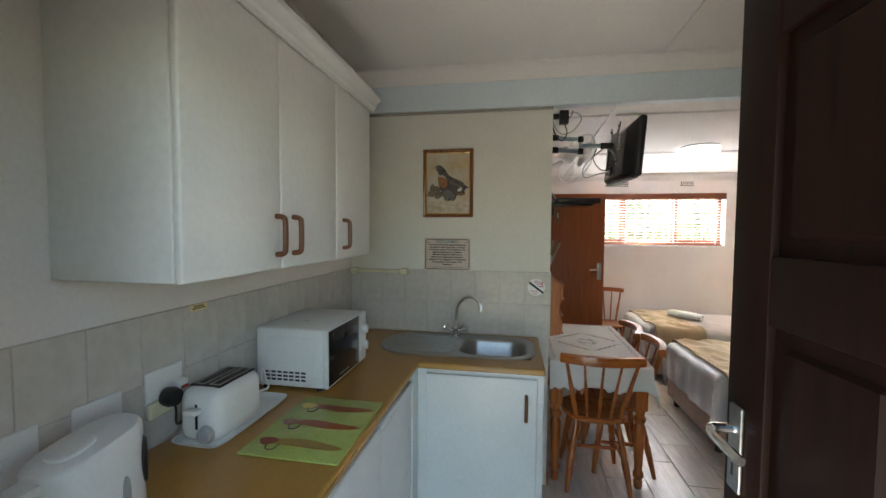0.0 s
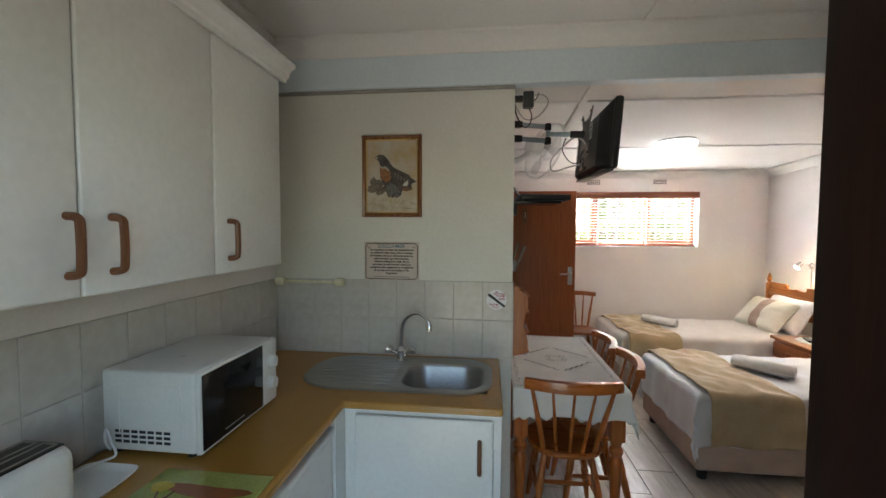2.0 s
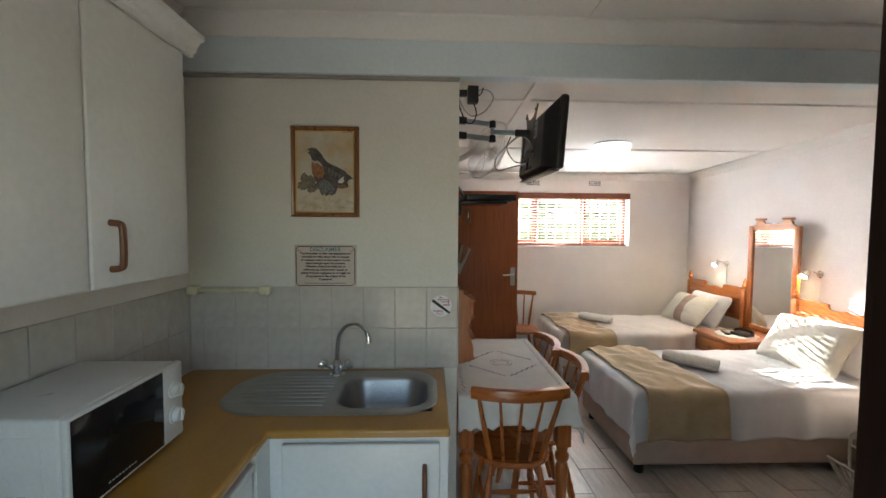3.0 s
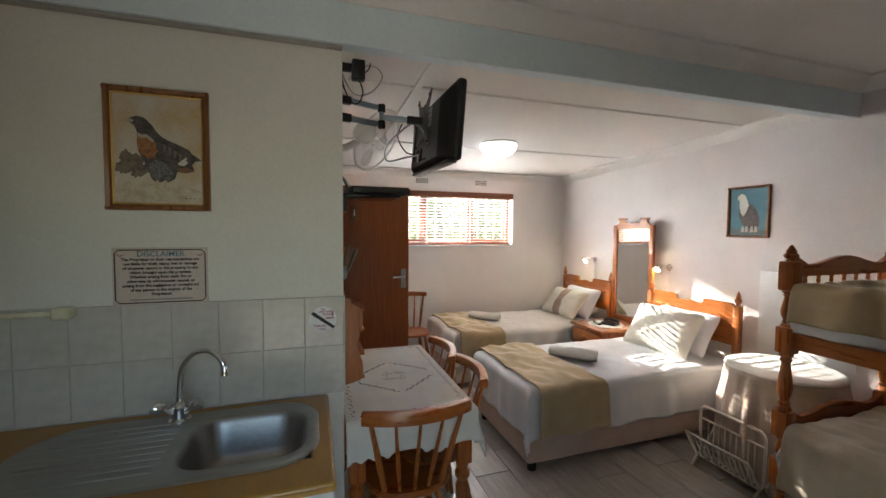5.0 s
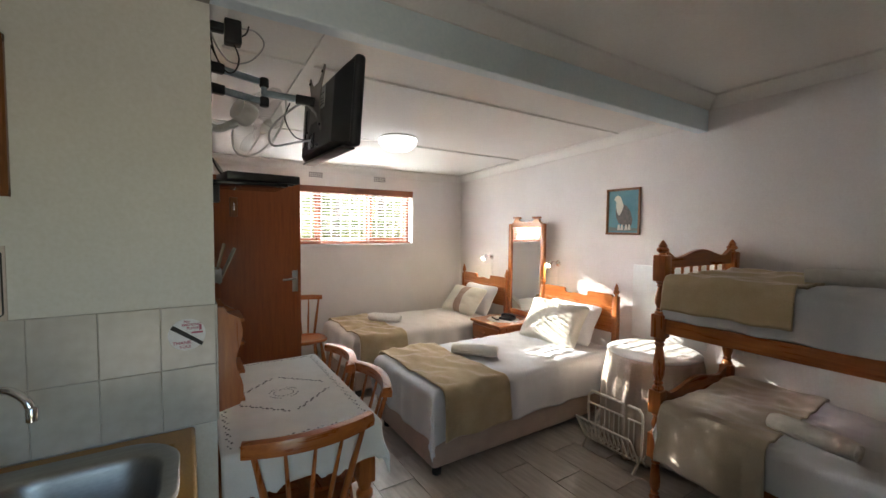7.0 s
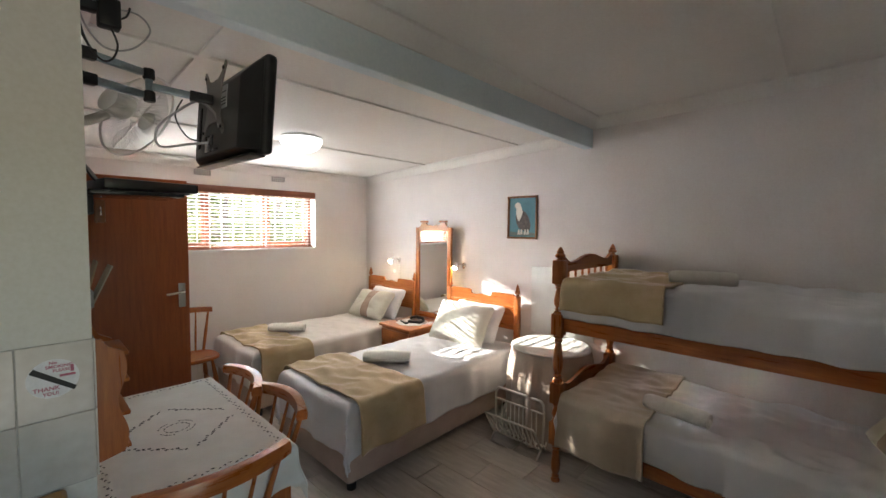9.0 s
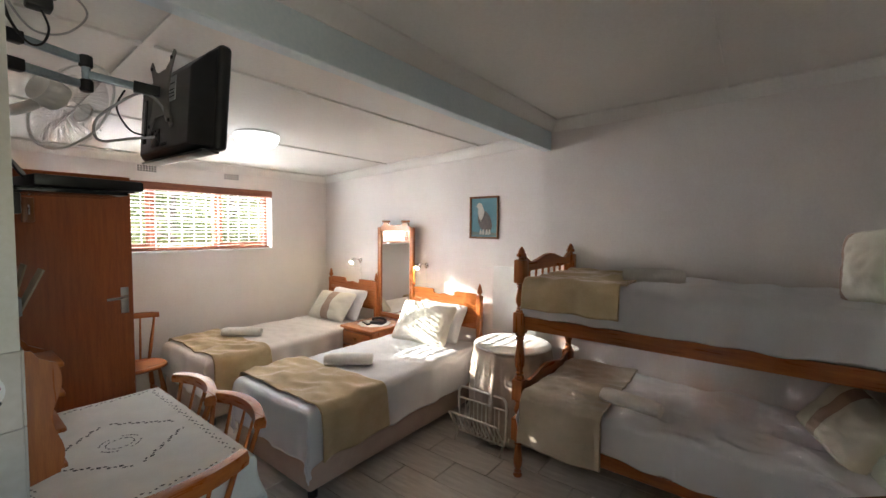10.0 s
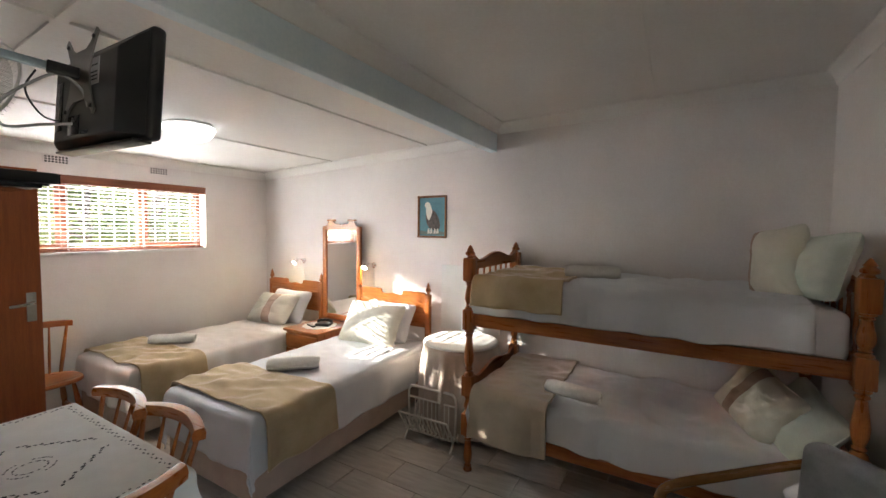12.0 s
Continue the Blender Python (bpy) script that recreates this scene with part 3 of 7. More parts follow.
# ---------------------------------------------------------------- lamps of the room
lamp = thing("ceiling_light", (2.16, 4.44, ceil_bed(4.44)), "round frosted glass ceiling light, switched on", "ceiling light")
bm = bmesh.new()
lathe(bm, [(0.02, 0.0), (0.160, 0.0), (0.164, -0.008), (0.160, -0.018), (0.02, -0.018)], 36)
part("base_ring", bm, PLASTIC, lamp)
bm = bmesh.new()
lathe(bm, [(0.166, -0.018), (0.168, -0.028), (0.165, -0.042), (0.153, -0.068), (0.128, -0.094), (0.088, -0.114), (0.04, -0.124), (0.006, -0.126)], 36)
part("diffuser", bm, LAMPGLOW, lamp, "glowing frosted dome")

# ---------------------------------------------------------------- kitchen
CT = 0.936
top = thing("worktop", (0, 0, 0), "honey oak laminate L-shaped kitchen worktop", "worktop")
xs, ys = [XW + 0.003, -0.02, 0.14, 0.53, 0.595], [YS + 0.003, 2.14, 2.285, 2.635, YK - 0.003]
bm = bmesh.new()
vt = {}


def wv(i, j, k):
    if (i, j, k) not in vt:
        vt[i, j, k] = bm.verts.new((xs[i], ys[j], CT - 0.032 * k))
    return vt[i, j, k]


cells = {(i, j) for i in range(4) for j in range(4) if (i == 0 or j > 0) and (i, j) not in ((2, 2),)}
for i, j in cells:
    bm.faces.new((wv(i, j, 0), wv(i + 1, j, 0), wv(i + 1, j + 1, 0), wv(i, j + 1, 0)))
    bm.faces.new((wv(i, j, 1), wv(i, j + 1, 1), wv(i + 1, j + 1, 1), wv(i + 1, j, 1)))
    for di, dj, p, q in ((-1, 0, (0, 0), (0, 1)), (1, 0, (1, 1), (1, 0)), (0, -1, (1, 0), (0, 0)), (0, 1, (0, 1), (1, 1))):
        if (i + di, j + dj) not in cells:
            a, b = (i + p[0], j + p[1]), (i + q[0], j + q[1])
            bm.faces.new((wv(*a, 0), wv(*b, 0), wv(*b, 1), wv(*a, 1)))
bevelled(part("slab", bm, COUNTER, top), 0.011, 4)

for a, b in (((-0.0188, YS + 0.004, CT - 0.024), (-0.0172, 2.128, CT - 0.012)), ((-0.008, 2.1372, CT - 0.024), (0.584, 2.1388, CT - 0.012))):
    part("edge_band", boxes((a, b)), COUNTER, top, "laminate edge strip", False)

# sink
sink = thing("kitchen_sink", (0, 0, CT), "stainless steel sink with ribbed drainer let into the worktop", "sink")
BC = (0.335, 2.462)


def rrect(theta, x0, x1, y0, y1, c, rad):
    """Where the ray from c at theta leaves a rounded rectangle; rad: its corner radii (left, right)."""
    lo, hi = 0.0, 2.0
    for _ in range(40):
        k = (lo + hi) / 2
        x, y = c[0] + k * math.cos(theta), c[1] + k * math.sin(theta)
        r = rad[0] if x < (x0 + x1) / 2 else rad[1]
        qx, qy = max(x0 + r - x, x - x1 + r, 0), max(y0 + r - y, y - y1 + r, 0)
        inside = math.hypot(qx, qy) <= r and x0 <= x <= x1 and y0 <= y <= y1
        lo, hi = (k, hi) if inside else (lo, k)
    return c[0] + lo * math.cos(theta), c[1] + lo * math.sin(theta)


def ring(bm, x0, x1, y0, y1, rad, z, n=72):
    return [bm.verts.new((*rrect(6.28318531 * i / n, x0, x1, y0, y1, BC, rad), z)) for i in range(n)]


def bridge(bm, p, q):
    n = len(p)
    for i in range(n):
        bm.faces.new((p[i], p[(i + 1) % n], q[(i + 1) % n], q[i]))


bm = bmesh.new()
o = (-0.306, 0.556, 2.245, 2.692)
rings = [ring(bm, *o, (0.19, 0.14), 0.001), ring(bm, o[0] + 0.006, o[1] - 0.006, o[2] + 0.006, o[3] - 0.006, (0.185, 0.135), 0.007), ring(bm, o[0] + 0.016, o[1] - 0.016, o[2] + 0.016, o[3] - 0.016, (0.18, 0.13), 0.0045), ring(bm, 0.150, 0.520, 2.298, 2.625, (0.10, 0.10), 0.004),
         ring(bm, 0.156, 0.514, 2.304, 2.619, (0.095, 0.095), -0.002), ring(bm, 0.164, 0.506, 2.312, 2.611, (0.09, 0.09), -0.02), ring(bm, 0.176, 0.494, 2.324, 2.600, (0.08, 0.08), -0.115), ring(bm, 0.19, 0.48, 2.336, 2.588, (0.07, 0.07), -0.138), ring(bm, 0.225, 0.445, 2.372, 2.552, (0.05, 0.05), -0.148), ring(bm, 0.30, 0.37, 2.43, 2.495, (0.03, 0.03), -0.152)]
for p, q in zip(rings, rings[1:]):
    bridge(bm, p, q)
bm.faces.new(rings[-1][::-1])
part("bowl", bm, STEEL, sink, angle=60)
for i in range(9):
    y = 2.325 + i * 0.037
    x0 = -0.25 + 0.0055 * (i - 4) ** 2
    bm = bmesh.new()
    tube(bm, [(x0, y, 0.002), (x0 + 0.02, y, 0.0045), (0.09, y, 0.0045), (0.115, y, 0.002)], 0.0035, 8)
    part("drainer_rib", bm, STEEL, sink)
bm = bmesh.new()
lathe(bm, [(0.035, 0), (0.035, 0.003), (0.022, 0.001), (0.004, 0.001)], 24, Matrix.Translation((0.335, 2.462, -0.15)))
part("waste", bm, CHROME, sink)

tap = thing("mixer_tap", (0.098, 2.645, CT + 0.004), "chrome kitchen mixer tap with a gooseneck spout", "tap")
tap.matrix_basis = Matrix.Translation((0.098, 2.645, CT + 0.004)) @ Matrix.Diagonal((1.16, 1.16, 1.06, 1.0))
bm = bmesh.new()
lathe(bm, [(0.03, 0), (0.03, 0.006), (0.022, 0.012), (0.02, 0.04), (0.024, 0.05), (0.016, 0.062), (0.013, 0.07)], 20)
part("body", bm, CHROME, tap)
for s in (-1, 1):
    bm = bmesh.new()
    lathe(bm, [(0.009, 0), (0.009, 0.032), (0.019, 0.036), (0.021, 0.052), (0.018, 0.06), (0.008, 0.064)], 14, axes((s * 0.012, -0.006, 0.03), (0, 1, 0), (-s * 0.55, 0.1, 0.83), (s * 0.80, -0.25, 0.55)))
    part("knob", bm, CHROME, tap, "round chrome tap head")
bm = bmesh.new()
tube(bm, arc([(0, 0, 0.06), (0.002, 0, 0.12), (0.012, -0.008, 0.18), (0.045, -0.026, 0.225), (0.09, -0.052, 0.238), (0.125, -0.07, 0.215), (0.135, -0.076, 0.185)], 6), 0.0085, 12)
lathe(bm, [(0.011, 0), (0.011, 0.03), (0.009, 0.033)], 14, Matrix.Translation((0.136, -0.077, 0.165)))
part("spout", bm, CHROME, tap)


def pull(name, parent, m, length=0.11, stand=0.03):
    """A wooden bow handle along local z."""
    bm = bmesh.new()
    tube(bm, arc([(0, 0, 0), (0, -stand * 0.8, 0.004), (0, -stand, 0.022), (0, -stand, length - 0.022), (0, -stand * 0.8, length - 0.004), (0, 0, length)], 5), 0.0085, 10)
    ob = part(name, bm, HANDLE, parent, "brown wooden bow handle")
    ob.matrix_basis = m
    return ob


def cabinet(name, label, at, body, doors, out, cat="cabinet"):
    """body: (a, b); doors: (a, b, handle place); out: the way the doors face, 'x' or 'y'."""
    c = thing(name, at, label, cat)
    o = Vector(at)
    part("body", boxes(tuple(tuple(Vector(p) - o) for p in body), bevel=0.003), WHITE, c)
    for a, b, hp in doors:
        d = part("door", boxes((tuple(Vector(a) - o), tuple(Vector(b) - o)), bevel=0.006, seg=3), WHITE, c)
        if hp:
            pull("handle", d, Matrix.Translation(Vector(hp) - o) @ (pose(0, 0, 0, 0, 0, 90) if out == "x" else Matrix.Identity(4)), 0.116)
    return c


cabinet("sink_cabinet", "white laminate sink cupboard with one door under the worktop", (0.3, 2.45, 0), ((-0.045, 2.172, 0.0), (0.590, YK - 0.004, CT - 0.175)), [((0.02, 2.150, 0.10), (0.560, 2.170, 0.880), (0.508, 2.15, 0.686))], "y")
for a, b in (((0.272, -0.278, CT - 0.175), (0.290, 0.294, CT - 0.034)), ((-0.345, -0.278, CT - 0.175), (0.272, -0.260, CT - 0.034))):
    part("top_rail", boxes((a, b)), WHITE, bpy.data.objects["sink_cabinet"], smooth=False)
part("filler", boxes(((-0.345, -0.385, 0.0), (-0.325, -0.282, CT - 0.034))), WHITE, bpy.data.objects["sink_cabinet"], smooth=False)
cabinet("base_cabinet", "white laminate base cupboard with plain doors under the worktop", (-0.3, 1.05, 0), ((XW + 0.004, YS + 0.004, 0.0), (-0.042, 1.585, CT - 0.034)), [((-0.040, 0.52, 0.10), (-0.022, 1.045, 0.885), (-0.022, 1.00, 0.70)), ((-0.040, 1.052, 0.10), (-0.022, 1.578, 0.885), (-0.022, 1.09, 0.70))], "x")
wc = cabinet("wall_cabinet", "white laminate wall cupboard with three doors and a moulded cornice", (-0.45, 1.56, 1.465), ((XW + 0.002, 0.985, 1.468), (-0.292, 2.148, 2.18)), [((-0.290, 0.987, 1.466), (-0.27, 1.367, 2.172), (-0.27, 1.342, 1.512)), ((-0.290, 1.371, 1.466), (-0.27, 1.764, 2.172), (-0.27, 1.435, 1.512)), ((-0.290, 1.768, 1.466), (-0.27, 2.148, 2.172), (-0.27, 1.828, 1.512))], "x")
bm = bmesh.new()
CP = [(0, 0), (0.012, 0), (0.014, 0.012), (0.024, 0.018), (0.026, 0.03), (0.036, 0.045), (0.05, 0.052), (0.052, 0.066), (0, 0.066)]
o = Vector((-0.45, 1.56, 1.465))
sweep(bm, CP, Vector((-0.275, 0.94, 2.176)) - o, Vector((-0.275, 2.19, 2.176)) - o, (1, 0, 0))
sweep(bm, CP, Vector((XW + 0.003, 2.146, 2.176)) - o, Vector((-0.27, 2.146, 2.176)) - o, (0, 1, 0))
sweep(bm, CP, Vector((XW + 0.003, 0.987, 2.176)) - o, Vector((-0.27, 0.987, 2.176)) - o, (0, -1, 0))
part("cornice", bm, WHITE, wc, "moulded white cabinet cornice")

fr = thing("bar_fridge", (-0.3, 1.83, 0), "small white bar fridge under the worktop", "fridge")
part("body", boxes(((-0.29, -0.228, 0.02), (0.215, 0.228, 0.868)), bevel=0.01), PLASTIC, fr)
part("door", boxes(((0.218, -0.228, 0.05), (0.27, 0.228, 0.85)), bevel=0.016, seg=4), PLASTIC, fr)
part("top_trim", boxes(((0.218, -0.228, 0.852), (0.276, 0.228, 0.875)), bevel=0.008, seg=3), PLASTIC, fr)

# microwave
mw = thing("microwave", (-0.437, 1.905, CT), "white microwave oven with black glass door on the worktop", "microwave")
part("body", boxes(((-0.157, -0.205, 0.014), (0.138, 0.205, 0.254)), bevel=0.010, seg=3), PLASTIC, mw)
part("front_frame", boxes(((0.138, -0.205, 0.014), (0.156, 0.205, 0.254)), bevel=0.005), PLASTIC, mw)
part("door_glass", boxes(((0.1565, -0.198, 0.024), (0.1595, 0.112, 0.246)), bevel=0.001), GLOSSBLACK, mw, "black glass door")
part("control_panel", boxes(((0.1565, 0.118, 0.020), (0.1605, 0.202, 0.250)), bevel=0.0015), PLASTIC, mw)
for z in (0.095, 0.175):
    bm = bmesh.new()
    lathe(bm, [(0.027, 0), (0.027, 0.004), (0.022, 0.006), (0.020, 0.02), (0.017, 0.023)], 22, axes((0.160, 0.16, z), (0, 1, 0), (0, 0, 1), (1, 0, 0)))
    box(bm, (0.182, 0.157, z - 0.018), (0.188, 0.163, z + 0.018), 0.001)
    part("dial", bm, GREY if z < 0 else PLASTIC, mw, "white round dial")
for i in range(7):
    for j in range(3):
        x = -0.115 + i * 0.026
        part("vent_slot", boxes(((x, -0.2065, 0.040 + j * 0.015), (x + 0.019, -0.2045, 0.048 + j * 0.015))), BLACK, mw, smooth=False)
bm = bmesh.new()
tube(bm, arc([(-0.10, -0.206, 0.07), (-0.10, -0.206, 0.20), (-0.085, -0.206, 0.215), (0.07, -0.206, 0.215), (0.095, -0.206, 0.20), (0.10, -0.206, 0.07)], 4), 0.002, 6)
part("pressed_rib", bm, PLASTIC, mw)
for x, y in ((-0.13, -0.18), (0.11, -0.18), (-0.13, 0.18), (0.11, 0.18)):
    bm = bmesh.new()
    lathe(bm, [(0.012, 0), (0.012, 0.0145)], 12, Matrix.Translation((x, y, 0)))
    part("foot", bm, BLACK, mw)
bm = bmesh.new()
for i in range(9):
    box(bm, (0.1594, -0.10 + i * 0.011, 0.040), (0.1599, -0.093 + i * 0.011, 0.044))
part("maker_mark", bm, GREY, mw, "small grey printed mark", False)

# toaster on its tray
tray = thing("serving_tray", (-0.495, 1.445, CT), "white plastic tray under the toaster", "tray")
bm = bmesh.new()
prev = None
for k, (ins, z) in enumerate(((0.012, 0.0), (0.0, 0.012), (0.004, 0.013), (0.016, 0.004), (0.03, 0.003))):
    rg = []
    for i in range(40):
        a = 6.28318531 * i / 40
        e = 0.28
        cx, sy = math.copysign(abs(math.cos(a)) ** e, math.cos(a)), math.copysign(abs(math.sin(a)) ** e, math.sin(a))
        rg.append(bm.verts.new(((0.09 - ins) * cx, (0.20 - ins) * sy, z)))
    if prev:
        for i in range(40):
            bm.faces.new((prev[i], prev[(i + 1) % 40], rg[(i + 1) % 40], rg[i]))
    else:
        bm.faces.new(rg[::-1])
    prev = rg
bm.faces.new(prev)
part("tray_body", bm, PLASTIC, tray)

ts = thing("toaster", (-0.478, 1.385, CT + 0.004), "white two-slice toaster with a grey browning dial", "toaster")
bm = bmesh.new()
box(bm, (-0.07, -0.135, 0.008), (0.07, 0.090, 0.172), 0.040, 6)
part("body", bm, PLASTIC, ts)
part("top_plate", boxes(((-0.052, -0.100, 0.1695), (0.052, 0.068, 0.1740)), bevel=0.0015), BLACK, ts, "black slot surround")
for x in (-0.026, 0.026):
    bm = boxes(((x - 0.019, -0.092, 0.1741), (x - 0.013, 0.060, 0.1765)), ((x + 0.013, -0.092, 0.1741), (x + 0.019, 0.060, 0.1765)), ((x - 0.013, -0.092, 0.1741), (x + 0.013, -0.086, 0.1765)), ((x - 0.013, 0.054, 0.1741), (x + 0.013, 0.060, 0.1765)), bevel=0.001)
    part("slot_rim", bm, STEEL, ts, "steel rim of a bread slot")
part("lever", boxes(((-0.02, -0.165, 0.105), (0.02, -0.134, 0.122)), bevel=0.006, seg=3), PLASTIC, ts)
part("lever_slot", boxes(((-0.004, -0.1362, 0.055), (0.004, -0.1348, 0.13))), BLACK, ts, smooth=False)
bm = bmesh.new()
lathe(bm, [(0.026, 0), (0.026, 0.006), (0.02, 0.02), (0.016, 0.022)], 20, axes((0.035, -0.135, 0.045), (1, 0, 0), (0, 0, 1), (0, -1, 0)))
part("dial", bm, GREY, ts, "grey browning dial")
part("base", boxes(((-0.06, -0.125, 0.0), (0.06, 0.080, 0.010)), bevel=0.003), PLASTIC, ts)

# kettle
kt = thing("electric_kettle", (-0.485, 0.925, CT), "white plastic jug kettle with a black grip", "kettle")
kt.matrix_basis = Matrix.Translation((-0.458, 0.925, CT)) @ Matrix.Diagonal((1.0, 1.0, 0.84, 1.0))


def oval(bm, hx, hy, z, tilt=0.0, cy=0.0, e=0.75, n=36):
    out = []
    for i in range(n):
        a = 6.28318531 * i / n
        x, y = math.copysign(abs(math.cos(a)) ** e, math.cos(a)) * hx, math.copysign(abs(math.sin(a)) ** e, math.sin(a)) * hy + cy
        out.append(bm.verts.new((x, y, z + tilt * y)))
    return out


bm = bmesh.new()
rr = [oval(bm, 0.074, 0.100, 0.014), oval(bm, 0.078, 0.106, 0.024), oval(bm, 0.077, 0.104, 0.10), oval(bm, 0.072, 0.104, 0.18, 0.05), oval(bm, 0.068, 0.106, 0.225, 0.16), oval(bm, 0.062, 0.100, 0.236, 0.18), oval(bm, 0.030, 0.050, 0.240, 0.18)]
for p, q in zip(rr, rr[1:]):
    bridge(bm, p, q)
bm.faces.new(rr[0][::-1])
bm.faces.new(rr[-1])
part("jug", bm, PLASTIC, kt, angle=50)
bm = bmesh.new()
rr = [oval(bm, 0.078, 0.108, 0.0), oval(bm, 0.080, 0.110, 0.006), oval(bm, 0.074, 0.104, 0.0135)]
for p, q in zip(rr, rr[1:]):
    bridge(bm, p, q)
bm.faces.new(rr[0][::-1])
bm.faces.new(rr[-1])
part("power_base", bm, PLASTIC, kt)
bm = bmesh.new()
rr = [oval(bm, 0.034, 0.040, 0.238, 0.18, -0.03), oval(bm, 0.034, 0.040, 0.246, 0.18, -0.03), oval(bm, 0.028, 0.034, 0.249, 0.18, -0.03)]
for p, q in zip(rr, rr[1:]):
    bridge(bm, p, q)
bm.faces.new(rr[0][::-1])
bm.faces.new(rr[-1])
part("lid", bm, PLASTIC, kt, "white lid with a finger dip")
bm = bmesh.new()
rr = [oval(bm, 0.022, 0.03, 0.18, 0.0, -0.105), oval(bm, 0.026, 0.034, 0.212, 0.1, -0.112), oval(bm, 0.018, 0.026, 0.214, 0.1, -0.112)]
for p, q in zip(rr, rr[1:]):
    bridge(bm, p, q)
bm.faces.new(rr[0][::-1])
bm.faces.new(rr[-1])
part("spout", bm, PLASTIC, kt)
bm = bmesh.new()
lathe(bm, [(0.004, -0.002), (0.024, -0.001), (0.030, 0.004), (0.026, 0.010), (0.004, 0.012)], 24, axes((0.046, 0.086, 0.135), (-0.72, 0.69, 0), (0, 0, 2.3), (0.69, 0.72, 0)))
part("grip_inlay", bm, BLACK, kt, "black oval grip inlay")
bm = bmesh.new()
lathe(bm, [(0.003, -0.002), (0.009, 0.0), (0.009, 0.004), (0.003, 0.005)], 16, axes((0.0755, 0.02, 0.085), (0, 1, 0), (0, 0, 6.0), (1, 0, 0)))
part("water_gauge", bm, GREY, kt, "grey water gauge")

# glass chopping board with three chilli motifs
cb = thing("chopping_board", (-0.187, 1.445, CT), "lime green glass chopping board printed with three long peppers", "chopping board")
LIME = flat("lime_glass", (0.40, 0.46, 0.12), 0.2)
part("board", boxes(((-0.155, -0.203, 0.001), (0.155, 0.203, 0.007)), bevel=0.002), LIME, cb)
for k, (y, c1, c2) in enumerate(((-0.125, (0.30, 0.06, 0.03), (0.36, 0.22, 0.03)), (0.0, (0.30, 0.13, 0.07), (0.36, 0.10, 0.02)), (0.125, (0.55, 0.42, 0.04), (0.30, 0.10, 0.03)))):
    bm = bmesh.new()
    up, dn = [], []
    for i in range(15):
        u = i / 14
        x = -0.085 + 0.225 * u
        w = 0.024 * math.sin(math.pi * min(1, u * 0.93 + 0.07)) ** 0.45 * (1 - 0.2 * u)
        c = 0.006 * math.sin(u * 5 + k)
        up.append((x, y + c + w))
        dn.append((x, y + c - w))
    board(bm, up + dn[::-1], 0.0006, Matrix.Translation((0, 0, 0.007)))
    part("pepper_print", bm, flat("pepper_body", c2, 0.35), cb, "printed long pepper", False)
    bm = bmesh.new()
    board(bm, [(-0.105 + 0.028 * math.cos(a) * (1 + 0.2 * math.sin(3 * a)), y + 0.022 * math.sin(a)) for a in [i * 6.2832 / 16 for i in range(16)]], 0.0008, Matrix.Translation((0, 0, 0.0072)))
    part("pepper_top_print", bm, flat("pepper_top", c1, 0.35), cb, "printed stalk end", False)
    bm = bmesh.new()
    tube(bm, arc([(-0.10, y - 0.018, 0.0078), (-0.085, y - 0.045, 0.0078), (-0.065, y - 0.04, 0.0078), (-0.06, y - 0.012, 0.0078)], 4), 0.0022, 6)
    part("stalk_print", bm, flat("pepper_stalk", (0.12, 0.05, 0.03), 0.4), cb)


# power points on the tiled wall
def plate(at, w, h, label):
    p = thing("power_socket", at, label, "socket", "power points")
    part("faceplate", boxes(((0.0, 0, 0), (0.009, w, h)), bevel=0.003), PLASTIC, p)
    return p


s1 = plate((XW + 0.007, 1.21, 1.045), 0.128, 0.12, "white double wall socket with plugs pushed in")
bm = bmesh.new()
lathe(bm, [(0.022, 0), (0.024, 0.02), (0.02, 0.036), (0.012, 0.04)], 18, axes((0.030, 0.045, 0.040), (0, 1.25, 0), (0, 0, 1.25), (1, 0, 0)))
part("black_plug", bm, BLACK, s1, "round black plug")
part("white_plug", boxes(((0.009, 0.082, 0.02), (0.04, 0.122, 0.075)), bevel=0.01, seg=3), PLASTIC, s1, "white adaptor plug")
part("red_switch", boxes(((0.0385, 0.09, 0.046), (0.0415, 0.116, 0.055))), flat("red_rocker", (0.5, 0.04, 0.03), 0.3), s1, "red rocker switch", False)
part("multi_plug", boxes(((0.009, -0.012, -0.012), (0.032, 0.122, 0.034)), bevel=0.008, seg=3), CREAM, s1, "cream multi-plug adaptor")
for a, mt in (([(0.045, 0.05, 0.04), (0.055, 0.052, 0.0), (0.04, 0.07, -0.055), (0.03, 0.12, -0.06), (0.045, 0.17, -0.05)], BLACK), ([(0.036, 0.105, 0.025), (0.04, 0.10, -0.03), (0.03, 0.095, -0.10)], GREY)):
    bm = bmesh.new()
    tube(bm, arc(a, 6), 0.0035, 8)
    part("flex", bm, mt, s1, "flexible mains lead")
plate((XW + 0.007, 1.012, 1.03), 0.124, 0.12, "white wall switch plate behind the kettle")
s3 = plate((XW + 0.007, 0.84, 1.03), 0.10, 0.12, "white wall switch plate on the tiles")
part("rocker", boxes(((0.009, 0.03, 0.045), (0.0125, 0.055, 0.075)), bevel=0.001), PLASTIC, s3)
bm = bmesh.new()
tube(bm, arc([(-0.56, 1.69, CT + 0.02), (-0.545, 1.66, CT + 0.06), (-0.535, 1.655, CT + 0.10), (-0.525, 1.66, CT + 0.06), (-0.52, 1.665, CT + 0.02), (-0.54, 1.62, CT + 0.02), (-0.58, 1.56, CT + 0.012)], 6), 0.0035, 8)
